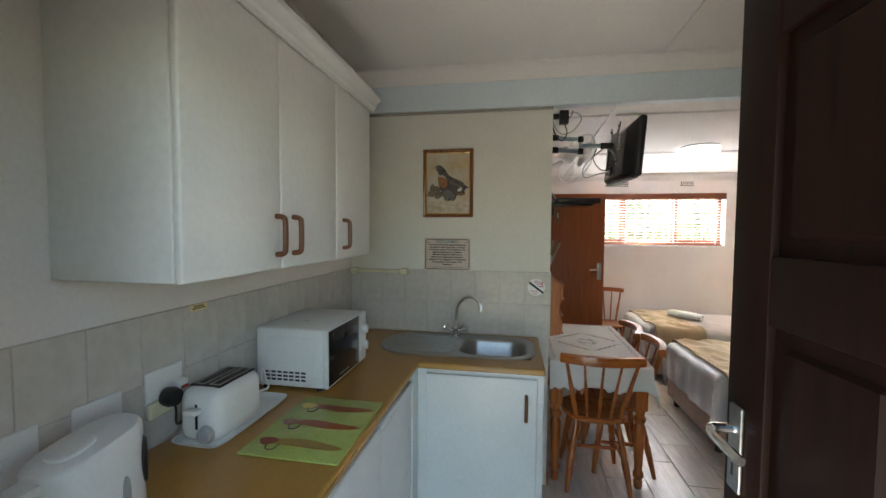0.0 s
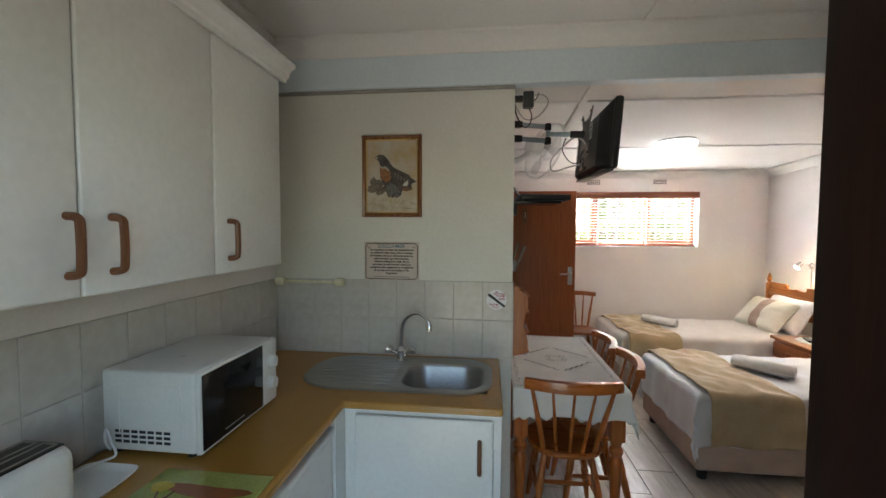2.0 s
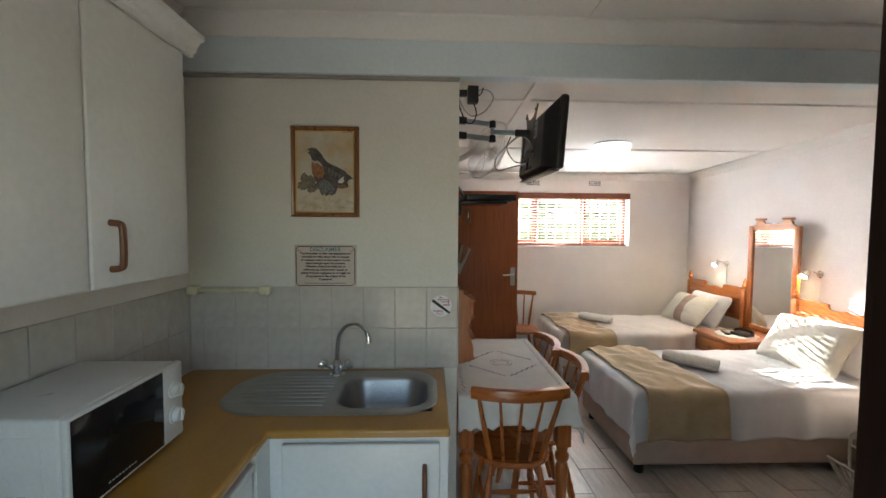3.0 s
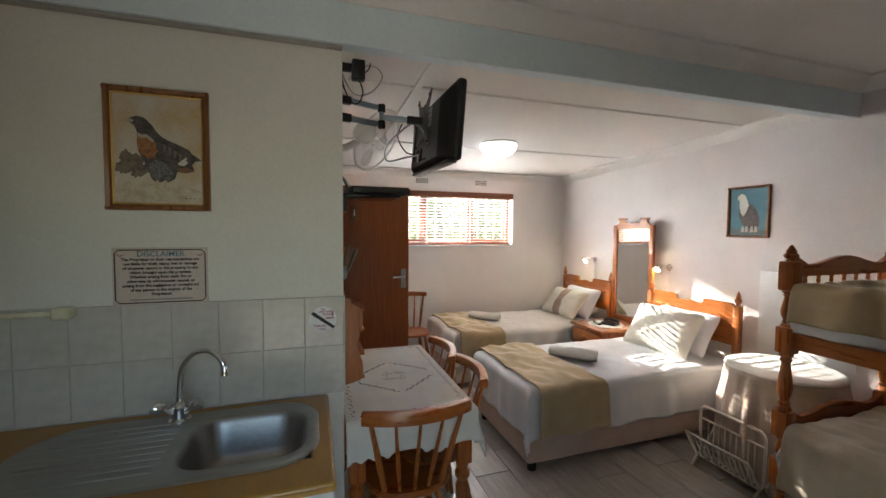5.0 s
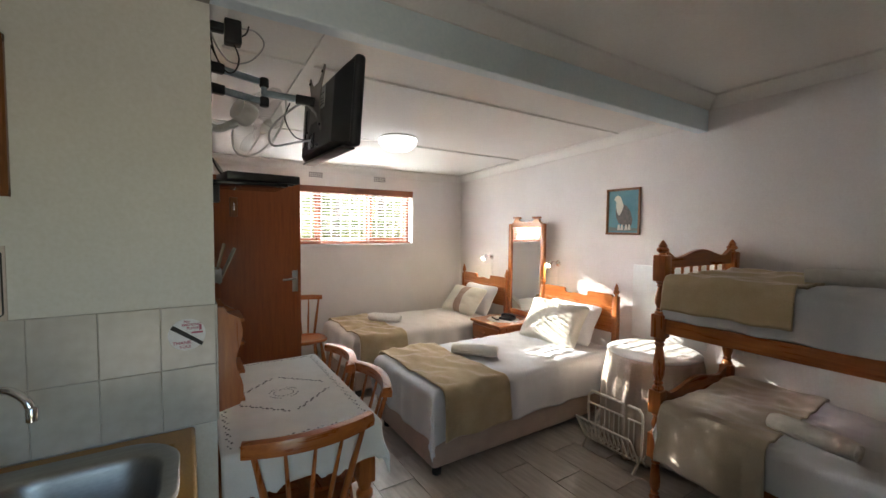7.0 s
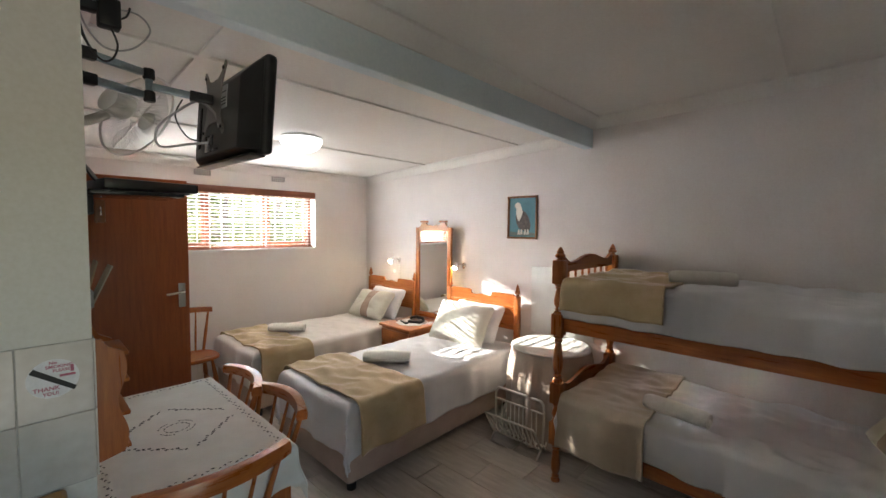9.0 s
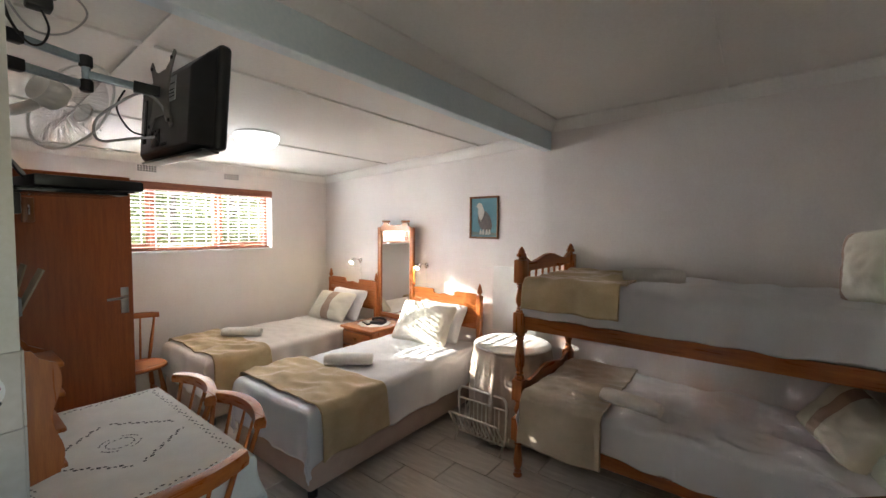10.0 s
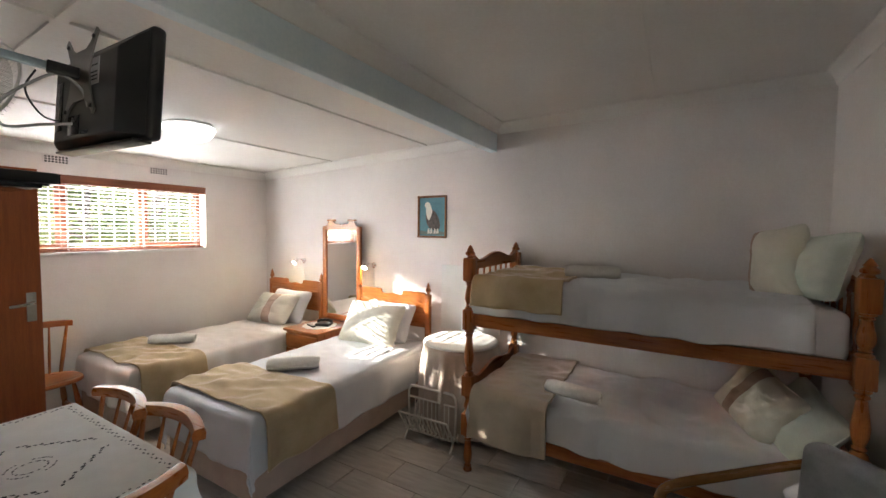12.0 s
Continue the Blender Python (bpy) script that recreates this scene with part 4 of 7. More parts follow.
tagged(link_mesh("mains_lead", bm, PLASTIC, True), "white mains lead lying beside the microwave", "cable")

lb = thing("wall_label", (XW + 0.007, 1.385, 1.312), "small yellow printed label stuck on the tiles", "label")
part("card", boxes(((0, 0, 0), (0.0012, 0.075, 0.022))), flat("yellow_label", (0.72, 0.58, 0.28)), lb, smooth=False)
for z, a, b in ((0.013, 0.014, 0.058), (0.006, 0.008, 0.066)):
    part("print_bar", boxes(((0.0012, a, z), (0.0018, b, z + 0.004))), INK, lb, smooth=False)

tr = thing("towel_rail", (0, YK - 0.006, 0), "cream ceramic towel rail on the tiled wall", "towel rail")
for x in (-0.605, -0.275):
    part("bracket", boxes(((x, -0.055, 1.302), (x + 0.05, 0.0, 1.342)), bevel=0.01, seg=3), CREAM, tr)
bm = bmesh.new()
tube(bm, [(-0.58, -0.035, 1.322), (-0.25, -0.035, 1.322)], 0.009, 12)
part("bar", bm, CREAM, tr)


# ---------------------------------------------------------------- pictures and notices
def framed(name, at, w, h, facing, label, fw=0.02, liner=True):
    """A frame hung flat; local x along the wall, local z up, local -y to the room."""
    p = thing(name, at, label, "picture")
    p.matrix_basis = pose(*at, 0, 0, facing)
    prof = [(0, 0), (0, -0.014), (0.25 * fw, -0.02), (0.75 * fw, -0.018), (fw, -0.010), (fw, 0)]
    for nm, a, b, out, up in (("frame_side", (0, 0, 0), (0, 0, h), (1, 0, 0), None), ("frame_side", (w, 0, 0), (w, 0, h), (-1, 0, 0), None), ("frame_rail", (0, 0, 0), (w, 0, 0), (0, 0, 1), None), ("frame_rail", (0, 0, h), (w, 0, h), (0, 0, -1), None)):
        bm = bmesh.new()
        sweep(bm, prof, a, b, out, (0, 1, 0))
        part(nm, bm, FRAMEWOOD, p)
    if liner:
        bm = bmesh.new()
        for a, b, out in (((fw, 0, fw), (fw, 0, h - fw), (1, 0, 0)), ((w - fw, 0, fw), (w - fw, 0, h - fw), (-1, 0, 0)), ((fw, 0, fw), (w - fw, 0, fw), (0, 0, 1)), ((fw, 0, h - fw), (w - fw, 0, h - fw), (0, 0, -1))):
            sweep(bm, [(0, -0.003), (0, -0.011), (0.006, -0.008), (0.006, -0.003)], a, b, out, (0, 1, 0))
        part("gilt_slip", bm, GOLD, p, "thin gilt inner edge")
    return p


def patch(p, name, pts, y, mat, label=""):
    bm = bmesh.new()
    board(bm, pts, 0.0005, axes((0, y, 0), (1, 0, 0), (0, 0, 1), (0, -1, 0)))
    return part(name, bm, mat, p, label, False)


def blob(cx, cz, rx, rz, tilt=0.0, n=18, rough=0.08, seed=0.0):
    out = []
    for i in range(n):
        a = 6.28318531 * i / n
        k = 1 + rough * noise.noise(Vector((3 * math.cos(a) + seed, 3 * math.sin(a), seed)))
        x, z = rx * k * math.cos(a), rz * k * math.sin(a)
        out.append((cx + x * math.cos(tilt) - z * math.sin(tilt), cz + x * math.sin(tilt) + z * math.cos(tilt)))
    return out


# bird of prey print above the sink: 0.318 x 0.424
ep = framed("framed_print", (-0.132, YK, 1.669), 0.318, 0.424, 0, "framed print of a dark brown eagle standing on a rock")
PAPER_E = srf("ochre_print_paper", (0.50, 0.35, 0.15), (0.60, 0.59, 0.56), 5, 0.6, 0, 0)
part("print", boxes(((0.018, -0.006, 0.018), (0.300, -0.003, 0.406))), PAPER_E, ep, "ochre and grey watercolour ground", False)
patch(ep, "rock", [(0.024, 0.03), (0.294, 0.03), (0.294, 0.070), (0.27, 0.078), (0.22, 0.090), (0.18, 0.094), (0.13, 0.094), (0.09, 0.103), (0.06, 0.100), (0.024, 0.112)], -0.006, srf("print_rock", (0.42, 0.33, 0.20), (0.62, 0.57, 0.47), 24, 0.6, 0, 0), "pale rock")
for k, (u, z, rx, rz_) in enumerate(((0.055, 0.150, 0.030, 0.022), (0.085, 0.165, 0.028, 0.034), (0.06, 0.185, 0.020, 0.020), (0.10, 0.135, 0.03, 0.018))):
    patch(ep, "shade", blob(u, z, rx, rz_, 0.5, 24, 0.6, k * 3.0), -0.0060 - 0.0002 * k, srf("print_shade", (0.08, 0.07, 0.06), (0.24, 0.19, 0.13), 45, 0.6, 0, 0))
FEATHER = srf("print_feather", (0.030, 0.027, 0.027), (0.12, 0.10, 0.088), 60, 0.6, 0, 0)
patch(ep, "bird", [(0.066, 0.310), (0.072, 0.316), (0.084, 0.322), (0.097, 0.3265), (0.114, 0.323), (0.128, 0.312), (0.142, 0.296), (0.153, 0.277), (0.165, 0.262), (0.19, 0.247), (0.215, 0.237), (0.254, 0.217), (0.262, 0.203), (0.275, 0.196), (0.292, 0.182), (0.270, 0.177), (0.262, 0.165), (0.268, 0.145), (0.240, 0.136), (0.215, 0.138), (0.206, 0.112), (0.186, 0.100), (0.176, 0.108), (0.166, 0.100), (0.148, 0.098), (0.136, 0.112), (0.1255, 0.140), (0.112, 0.175), (0.098, 0.205), (0.094, 0.235), (0.096, 0.272), (0.088, 0.292), (0.076, 0.302)], -0.0072, FEATHER, "dark brown bird of prey")
RUST = srf("print_rust", (0.20, 0.070, 0.025), (0.42, 0.20, 0.08), 90, 0.6, 0, 0)
patch(ep, "breast", [(0.096, 0.262), (0.108, 0.258), (0.122, 0.262), (0.138, 0.246), (0.152, 0.236), (0.150, 0.222), (0.158, 0.208), (0.148, 0.196), (0.150, 0.182), (0.136, 0.186), (0.126, 0.178), (0.116, 0.190), (0.104, 0.196), (0.098, 0.214), (0.094, 0.236)], -0.0077, RUST, "rust-coloured breast")
patch(ep, "throat", [(0.097, 0.270), (0.110, 0.262), (0.124, 0.266), (0.142, 0.250), (0.148, 0.240), (0.138, 0.240), (0.124, 0.254), (0.110, 0.252), (0.098, 0.258)], -0.0080, flat("print_pale_ruff", (0.42, 0.38, 0.31)))
patch(ep, "thigh", [(0.128, 0.165), (0.150, 0.178), (0.176, 0.168), (0.196, 0.150), (0.204, 0.122), (0.186, 0.104), (0.170, 0.120), (0.152, 0.102), (0.138, 0.116), (0.130, 0.140)], -0.0077, srf("print_belly", (0.045, 0.045, 0.05), (0.22, 0.21, 0.20), 110, 0.6, 0, 0), "grey barred thighs")
patch(ep, "beak", [(0.064, 0.306), (0.067, 0.3125), (0.078, 0.316), (0.088, 0.310), (0.082, 0.302), (0.072, 0.305)], -0.0084, flat("print_horn", (0.40, 0.37, 0.27)))
for u in (0.148, 0.172):
    patch(ep, "leg", [(u, 0.106), (u + 0.010, 0.106), (u + 0.009, 0.086), (u + 0.014, 0.078), (u - 0.008, 0.076), (u - 0.001, 0.086)], -0.0084, flat("print_leg", (0.50, 0.43, 0.24)))
patch(ep, "wing_white", [(0.216, 0.168), (0.232, 0.182), (0.246, 0.192), (0.243, 0.178), (0.250, 0.172), (0.236, 0.160), (0.222, 0.162)], -0.0082, flat("print_white", (0.62, 0.60, 0.55)))
patch(ep, "tail", [(0.214, 0.150), (0.240, 0.156), (0.258, 0.150), (0.268, 0.142), (0.240, 0.134), (0.216, 0.138)], -0.0080, flat("print_tail", (0.20, 0.10, 0.055)))
for k in range(5):
    u0, z0 = 0.172 + 0.016 * k, 0.236 - 0.010 * k
    patch(ep, "feather_streak", [(u0, z0), (u0 + 0.012, z0 - 0.006), (u0 + 0.006, z0 - 0.030), (u0 + 0.001, z0 - 0.026)], -0.0080, flat("print_streak", (0.15, 0.125, 0.11)))
for i in range(3):
    patch(ep, "signature_mark", [(0.235 + i * 0.013, 0.044), (0.243 + i * 0.013, 0.047), (0.244 + i * 0.013, 0.043)], -0.0075, INK)

# notice
nt = thing("disclaimer_notice", (-0.123, YK, 1.333), "pale pinkish notice card with a black border and dense lettering", "notice")
CARD = srf("notice_card", (0.56, 0.46, 0.39), (0.62, 0.53, 0.46), 14, 0.5, 0, 0.05)
part("card", boxes(((0, -0.005, 0), (0.294, 0, 0.204)), bevel=0.001), CARD, nt)
bm = bmesh.new()
w, h, c, q = 0.294, 0.204, 0.012, 0.008
ol = [(q + c, q), (w - q - c, q), (w - q, q + c), (w - q, h - q - c), (w - q - c, h - q), (q + c, h - q), (q, h - q - c), (q, q + c)]
tube(bm, [(x, -0.0052, z) for x, z in ol], 0.0022, 6, True)
part("border", bm, INK, nt, "thin black border")
UPR = pose(0, -0.0056, 0, 90, 0, 0)
lettering("heading", "DISCLAIMER", 0.027, INKBLUE, nt, Matrix.Translation((0.147, 0, 0.181)) @ UPR, bold=0.0003)
for i, words in enumerate(("The Proprietor or their representatives are", "not liable for theft, injury, loss or damage", "of whatever nature to the property by any", "visitor brought upon the premises.", "Whether arising from theft, fire or", "otherwise, by whomsoever caused, or", "arising from the negligence or wrongful act", "of any person in the employ of the", "Proprietor!")):
    lettering("notice_line", words, 0.0135, INK, nt, Matrix.Translation((0.147, 0, 0.162 - i * 0.0155)) @ UPR, bold=0.0006)
part("footer_bar", boxes(((0.05, -0.0058, 0.016), (0.244, -0.005, 0.022))), flat("faded_print", (0.32, 0.30, 0.27)), nt, smooth=False)
for x, s in ((0.028, 1), (0.266, -1)):
    patch(nt, "feather_mark", [(x - 0.018 * s, 0.190), (x - 0.006 * s, 0.176), (x + 0.014 * s, 0.182), (x - 0.004 * s, 0.172), (x - 0.012 * s, 0.178)], -0.0051, flat("notice_red", (0.30, 0.12, 0.10)))

# no smoking sticker
st = thing("no_smoking_sticker", (0.578, YK - 0.0065, 1.243), "round white no smoking sticker with a black bar on the tiles", "sticker")
bm = bmesh.new()
board(bm, [(0.052 * math.cos(i * 6.2832 / 36), 0.052 * math.sin(i * 6.2832 / 36)) for i in range(36)], 0.0006, axes((0, 0, 0), (1, 0, 0), (0, 0, 1), (0, -1, 0)))
part("disc", bm, flat("sticker_white", (0.75, 0.75, 0.76), 0.35), st)
patch(st, "bar", [(-0.046, 0.022), (-0.038, 0.034), (0.046, -0.030), (0.040, -0.040)], -0.0011, INK)
PINKINK = flat("pink_ink", (0.45, 0.12, 0.18))
for words, x, z, sz in (("No", 0.0, 0.042, 0.012), ("SMOKING", 0.012, 0.031, 0.012), ("PLEASE", 0.016, 0.020, 0.011), ("THANK", -0.014, -0.026, 0.015), ("YOU!", -0.006, -0.040, 0.013)):
    lettering("sticker_word", words, sz, PINKINK, st, Matrix.Translation((x, -0.0008, z)) @ pose(0, 0, 0, 90, 0, 0), bold=0.0003)
bm = bmesh.new()
box(bm, (0.012, -0.0014, 0.002), (0.044, -0.0006, 0.008))
box(bm, (0.034, -0.0014, 0.012), (0.041, -0.0006, 0.030))
part("cigarette_print", bm, PINKINK, st, smooth=False)

# white-headed eagle print on the east wall: 0.325 wide, 0.407 high
fp = framed("framed_print", (XE, 3.531, 1.558), 0.325, 0.407, -90, "framed print of a white-headed eagle on blue", 0.02, False)
part("print", boxes(((0.018, -0.006, 0.018), (0.307, -0.003, 0.389))), srf("blue_print_paper", (0.05, 0.17, 0.22), (0.09, 0.25, 0.30), 7, 0.5, 0, 0), fp, "deep blue-green ground", False)
patch(fp, "bird_body", [(0.10, 0.26), (0.16, 0.275), (0.20, 0.25), (0.235, 0.20), (0.255, 0.13), (0.245, 0.08), (0.21, 0.06), (0.16, 0.085), (0.125, 0.10), (0.10, 0.15), (0.09, 0.20)], -0.0072, FEATHER, "dark bird body")
patch(fp, "bird_head", [(0.076, 0.312), (0.086, 0.335), (0.11, 0.348), (0.138, 0.335), (0.155, 0.295), (0.168, 0.255), (0.152, 0.205), (0.128, 0.165), (0.106, 0.195), (0.094, 0.25), (0.096, 0.29)], -0.0078, flat("print_head_white", (0.68, 0.66, 0.58)), "white head and breast")
for x in (0.12, 0.15, 0.19, 0.22):
    patch(fp, "claw", [(x, 0.09), (x + 0.014, 0.09), (x + 0.02, 0.045), (x - 0.008, 0.04)], -0.0082, flat("print_claw", (0.58, 0.56, 0.50)))
patch(fp, "ground_wash", [(0.024, 0.03), (0.301, 0.03), (0.301, 0.055), (0.2, 0.07), (0.1, 0.06), (0.024, 0.07)], -0.0062, flat("print_ground", (0.12, 0.16, 0.15)))

# ---------------------------------------------------------------- bedroom furniture


def turned(bm, x, y, z0, z1, r=0.03, seg=14, waist=0.62):
    """A turned length of post with a vase between two rings."""
    h = z1 - z0
    prof = [(r * 0.9, 0), (r, 0.02), (r * 0.92, 0.06), (r * 0.60, 0.10), (r * 0.82, 0.14), (r * 0.60, 0.18), (r * 0.95, 0.32), (r * 1.0, 0.45), (r * waist, 0.80), (r * 0.58, 0.84), (r * 0.85, 0.88), (r * 0.62, 0.92), (r * 0.95, 0.96), (r * 0.9, 1.0)]
    lathe(bm, [(a, z0 + b * h) for a, b in prof], seg, Matrix.Translation((x, y, 0)))


def finial(bm, x, y, z, r=0.03, h=0.07, seg=14):
    prof = [(r * 0.7, 0), (r * 0.5, 0.12), (r * 0.95, 0.25), (r * 1.0, 0.38), (r * 0.6, 0.55), (r * 0.75, 0.62), (r * 0.55, 0.72), (r * 0.3, 0.9), (r * 0.08, 1.0)]
    lathe(bm, [(a, z + b * h) for a, b in prof], seg, Matrix.Translation((x, y, 0)))


def scallop(w, h, dip, n=28, steps=True):
    """The outline of a board w wide whose top edge has a raised middle and two dips."""
    top = []
    for i in range(n + 1):
        u = i / n
        k = abs(2 * u - 1)
        z = h - dip * (0.5 - 0.5 * math.cos(min(1, k / 0.75) * math.pi)) + (dip * 0.9 * max(0, (k - 0.78) / 0.22) if steps else 0)
        top.append((u * w, z))
    return [(0, 0), (w, 0)] + top[::-1]


def headtop(w, h):
    """A headboard whose straight top steps down to a rounded notch in the middle."""
    half = [(0, h - 0.02), (0.012, h - 0.004), (0.03, h), (0.30 * w, h), (0.325 * w, h - 0.004), (0.335 * w, h - 0.014), (0.33 * w, h - 0.026), (0.34 * w, h - 0.038), (0.36 * w, h - 0.046), (0.42 * w, h - 0.046), (0.5 * w, h - 0.034)]
    return [(0, 0), (w, 0)] + [(w - x, z) for x, z in half] + half[:-1][::-1]


def towel(at, rz, length=0.30, r=0.045, group="rolled towels", label="white rolled towel lying on the bed"):
    t = thing("rolled_towel", at, label, "towel", group, rz)
    bm = bmesh.new()
    n = 22
    rings = []
    for i in range(13):
        x = (i / 12 - 0.5) * length
        rg = []
        for k in range(n):
            a = 6.28318531 * k / n
            rr = r * (1 + 0.11 * noise.noise(Vector((x * 18, math.cos(a) * 2, math.sin(a) * 2 + at[0])))) * (0.80 if i in (0, 12) else 0.93 if i in (1, 11) else 1)
            rg.append(bm.verts.new((x, rr * math.cos(a) * 1.15, r * 0.84 + rr * math.sin(a) * 0.86)))
        rings.append(rg)
    for p, q in zip(rings, rings[1:]):
        for k in range(n):
            bm.faces.new((p[k], p[(k + 1) % n], q[(k + 1) % n], q[k]))
    bm.faces.new(rings[0][::-1])
    bm.faces.new(rings[-1])
    part("roll", bm, TOWEL, t)
    for s in (-1, 1):
        bm = bmesh.new()
        pts = [(s * length / 2, r * 1.05 * (0.08 + 0.85 * i / 40) * math.cos(i * 0.45), r * 0.84 + r * 0.8 * (0.08 + 0.85 * i / 40) * math.sin(i * 0.45)) for i in range(41)]
        tube(bm, pts, 0.003, 6)
        part("rolled_edge", bm, TOWEL, t)
    bm = bmesh.new()
    tube(bm, [(-length / 2 + 0.004, -r * 1.12, r * 0.6), (0, -r * 1.17, r * 0.66), (length / 2 - 0.004, -r * 1.12, r * 0.6)], 0.004, 6)
    part("loose_hem", bm, TOWEL, t)
    return t


def pillow(at, m, w, h, t, label, band=None, mats=None, seed=0.0):
    p = thing("pillow", at, label, "pillow")
    p.matrix_basis = Matrix.Translation(at) @ m
    bm = cushion(w, h, t, seed, 26, band)
    part("case", bm, mats or SHEET, p)
    bm = bmesh.new()
    pts = []
    for k in range(48):
        a = 6.28318531 * k / 48
        e = 0.22
        u, v = math.copysign(abs(math.cos(a)) ** e, math.cos(a)), math.copysign(abs(math.sin(a)) ** e, math.sin(a))
        pts.append((u * w / 2 * (1.01 - 0.10 * (1 - v * v) - 0.09 * (u * v) ** 6), v * h / 2 * (1.01 - 0.10 * (1 - u * u) - 0.09 * (u * v) ** 6), 0))
    tube(bm, pts, 0.0035, 6, True)
    part("piping", bm, mats[0] if mats else SHEET, p)
    return p


def divan(name, y0, label, blanket_to, linen, duvet_label):
    """A single bed along x, its head at the east wall; y0: its south edge."""
    X0, X1, W, ZT = 1.86, 3.70, 0.90, 0.56
    b = thing("bed", (0, 0, 0), label, "bed", "single beds")
    bm = bmesh.new()
    box(bm, (X0, y0, 0.075), (X1, y0 + W, 0.33), 0.025, 3)
    part("base", bm, BASECLOTH, b, "pinkish fabric bed base")
    bm = bmesh.new()
    box(bm, (X0 + 0.005, y0 + 0.005, 0.331), (X1, y0 + W - 0.005, ZT - 0.012), 0.05, 4)
    part("mattress", bm, SHEET, b)
    for x, y in ((X0 + 0.07, y0 + 0.07), (X0 + 0.07, y0 + W - 0.07), (X1 - 0.07, y0 + 0.07), (X1 - 0.07, y0 + W - 0.07)):
        bm = bmesh.new()
        lathe(bm, [(0.026, 0), (0.03, 0.004), (0.034, 0.08)], 14, Matrix.Translation((x, y, 0)))
        part("leg", bm, BLACK, b, "short black plastic leg")
    # headboard
    hx = X1 + 0.012
    hb = part("headboard", board(bmesh.new(), headtop(W - 0.10, 0.335), 0.022, axes((hx, y0 + 0.05, 0.70), (0, 1, 0), (0, 0, 1), (1, 0, 0))), PINE_Y, b, "orange stained pine headboard")
    for y in (y0 + 0.025, y0 + W - 0.025):
        bm = bmesh.new()
        box(bm, (hx - 0.012, y - 0.025, 0), (hx + 0.038, y + 0.025, 1.02), 0.006)
        finial(bm, hx + 0.013, y, 1.02, 0.026, 0.115)
        part("post", bm, PINE, hb)
    bm = boxes(((hx - 0.008, y0 + 0.05, 0.90), (hx + 0.0, y0 + W - 0.05, 0.925)), bevel=0.004)
    box(bm, (hx - 0.008, y0 + 0.05, 0.72), (hx + 0.0, y0 + W - 0.05, 0.75), 0.004)
    part("moulding", bm, PINE_Y, hb)
    # bedding
    dv = thing("duvet", (0, 0, 0), duvet_label, "duvet", "white bed covers")
    c = part("cover", drape(X0 - 0.01, X1 - 0.02, y0 - 0.012, y0 + W + 0.012, ZT + 0.012, (0.34, 0, 0.34, 0.30), 0.045, 0.009, y0, 120, 96, 0.014, 0.014, 0.008), linen, dv, angle=80)
    thicken(c, 0.008)
    bl = thing("blanket", (0, 0, 0), "beige fleece blanket folded over the foot of the bed", "blanket", "beige blankets")
    c = part("cover", drape(X0 + 0.045, blanket_to, y0 - 0.062, y0 + W + 0.05, ZT + 0.036, (0, 0, 0.35, 0.30), 0.06, 0.012, y0, 56, 100, 0.0, 0.02, 0.018, 0.10), [BLANKET], bl, angle=80)
    thicken(c, 0.009)
    return b


B1, B2 = 4.735, 3.31
divan("bed", B2, "single divan bed made up in white with a pine headboard", 2.39, SHEET, "white cotton duvet spread over the single bed")
divan("bed", B1, "single divan bed by the window with a pine headboard", 2.34, SHEET_C, "cream cotton duvet spread over the single bed")
BAND = [PILLOW_C, PILLOW_B]
for y, sd in ((B2, 0.0), (B1, 4.0)):
    pillow((3.60, y + 0.43, 0.745), pose(0, 0, 0, 0, 0, -90) @ pose(0, 0, 0, 60, 0, 0), 0.62, 0.40, 0.17, "white pillow leaning on the headboard", seed=sd)
    if y == B1:
        pillow((3.44, y + 0.48, 0.735), pose(0, 0, 0, 0, 0, -84) @ pose(0, 0, 0, 48, 0, 0), 0.60, 0.40, 0.18, "cream pillow with a brown band leaning on another pillow", (-0.15, 0.25), BAND, sd + 1)
    else:
        pillow((3.43, y + 0.47, 0.75), pose(0, 0, 0, 0, 0, -86) @ pose(0, 0, 0, 56, 0, 0), 0.66, 0.44, 0.18, "cream pillow propped up in the sunlight on another pillow", None, [PILLOW_C], sd + 1)
towel((2.50, 3.74, 0.592), -48, 0.36, 0.055)
towel((2.38, 5.20, 0.592), -49, 0.36, 0.05)

# pedestal with the tall mirror between the beds
ns = thing("bedside_pedestal", (3.49, 4.485, 0), "orange pine pedestal with a drawer between the beds", "pedestal")
part("carcass", boxes(((-0.28, -0.225, 0), (0.335, 0.225, 0.60)), bevel=0.004), PINE, ns)
part("top", boxes(((-0.31, -0.245, 0.602), (0.345, 0.245, 0.63)), bevel=0.008, seg=3), PINE_Y, ns)
for z0, z1 in ((0.45, 0.58), (0.30, 0.435), (0.12, 0.285)):
    d = part("drawer", boxes(((-0.302, -0.21, z0), (-0.281, 0.21, z1)), bevel=0.005), PINE_Y, ns)
    bm = bmesh.new()
    lathe(bm, [(0.009, 0), (0.009, 0.012), (0.016, 0.018), (0.015, 0.026), (0.004, 0.03)], 14, axes((-0.302, 0, (z0 + z1) / 2), (0, 1, 0), (0, 0, 1), (-1, 0, 0)))
    part("knob", bm, PINE, d)
mr = thing("dressing_mirror", (3.74, 4.46, 0.632), "tall pine-framed mirror with a scrolled top", "mirror")
MW, MH = 0.50, 1.03
for s in (-1, 1):
    part("stile", boxes(((-0.02, s * MW / 2 - 0.028, 0), (0.012, s * MW / 2 + 0.028, MH)), bevel=0.006), PINE, mr)
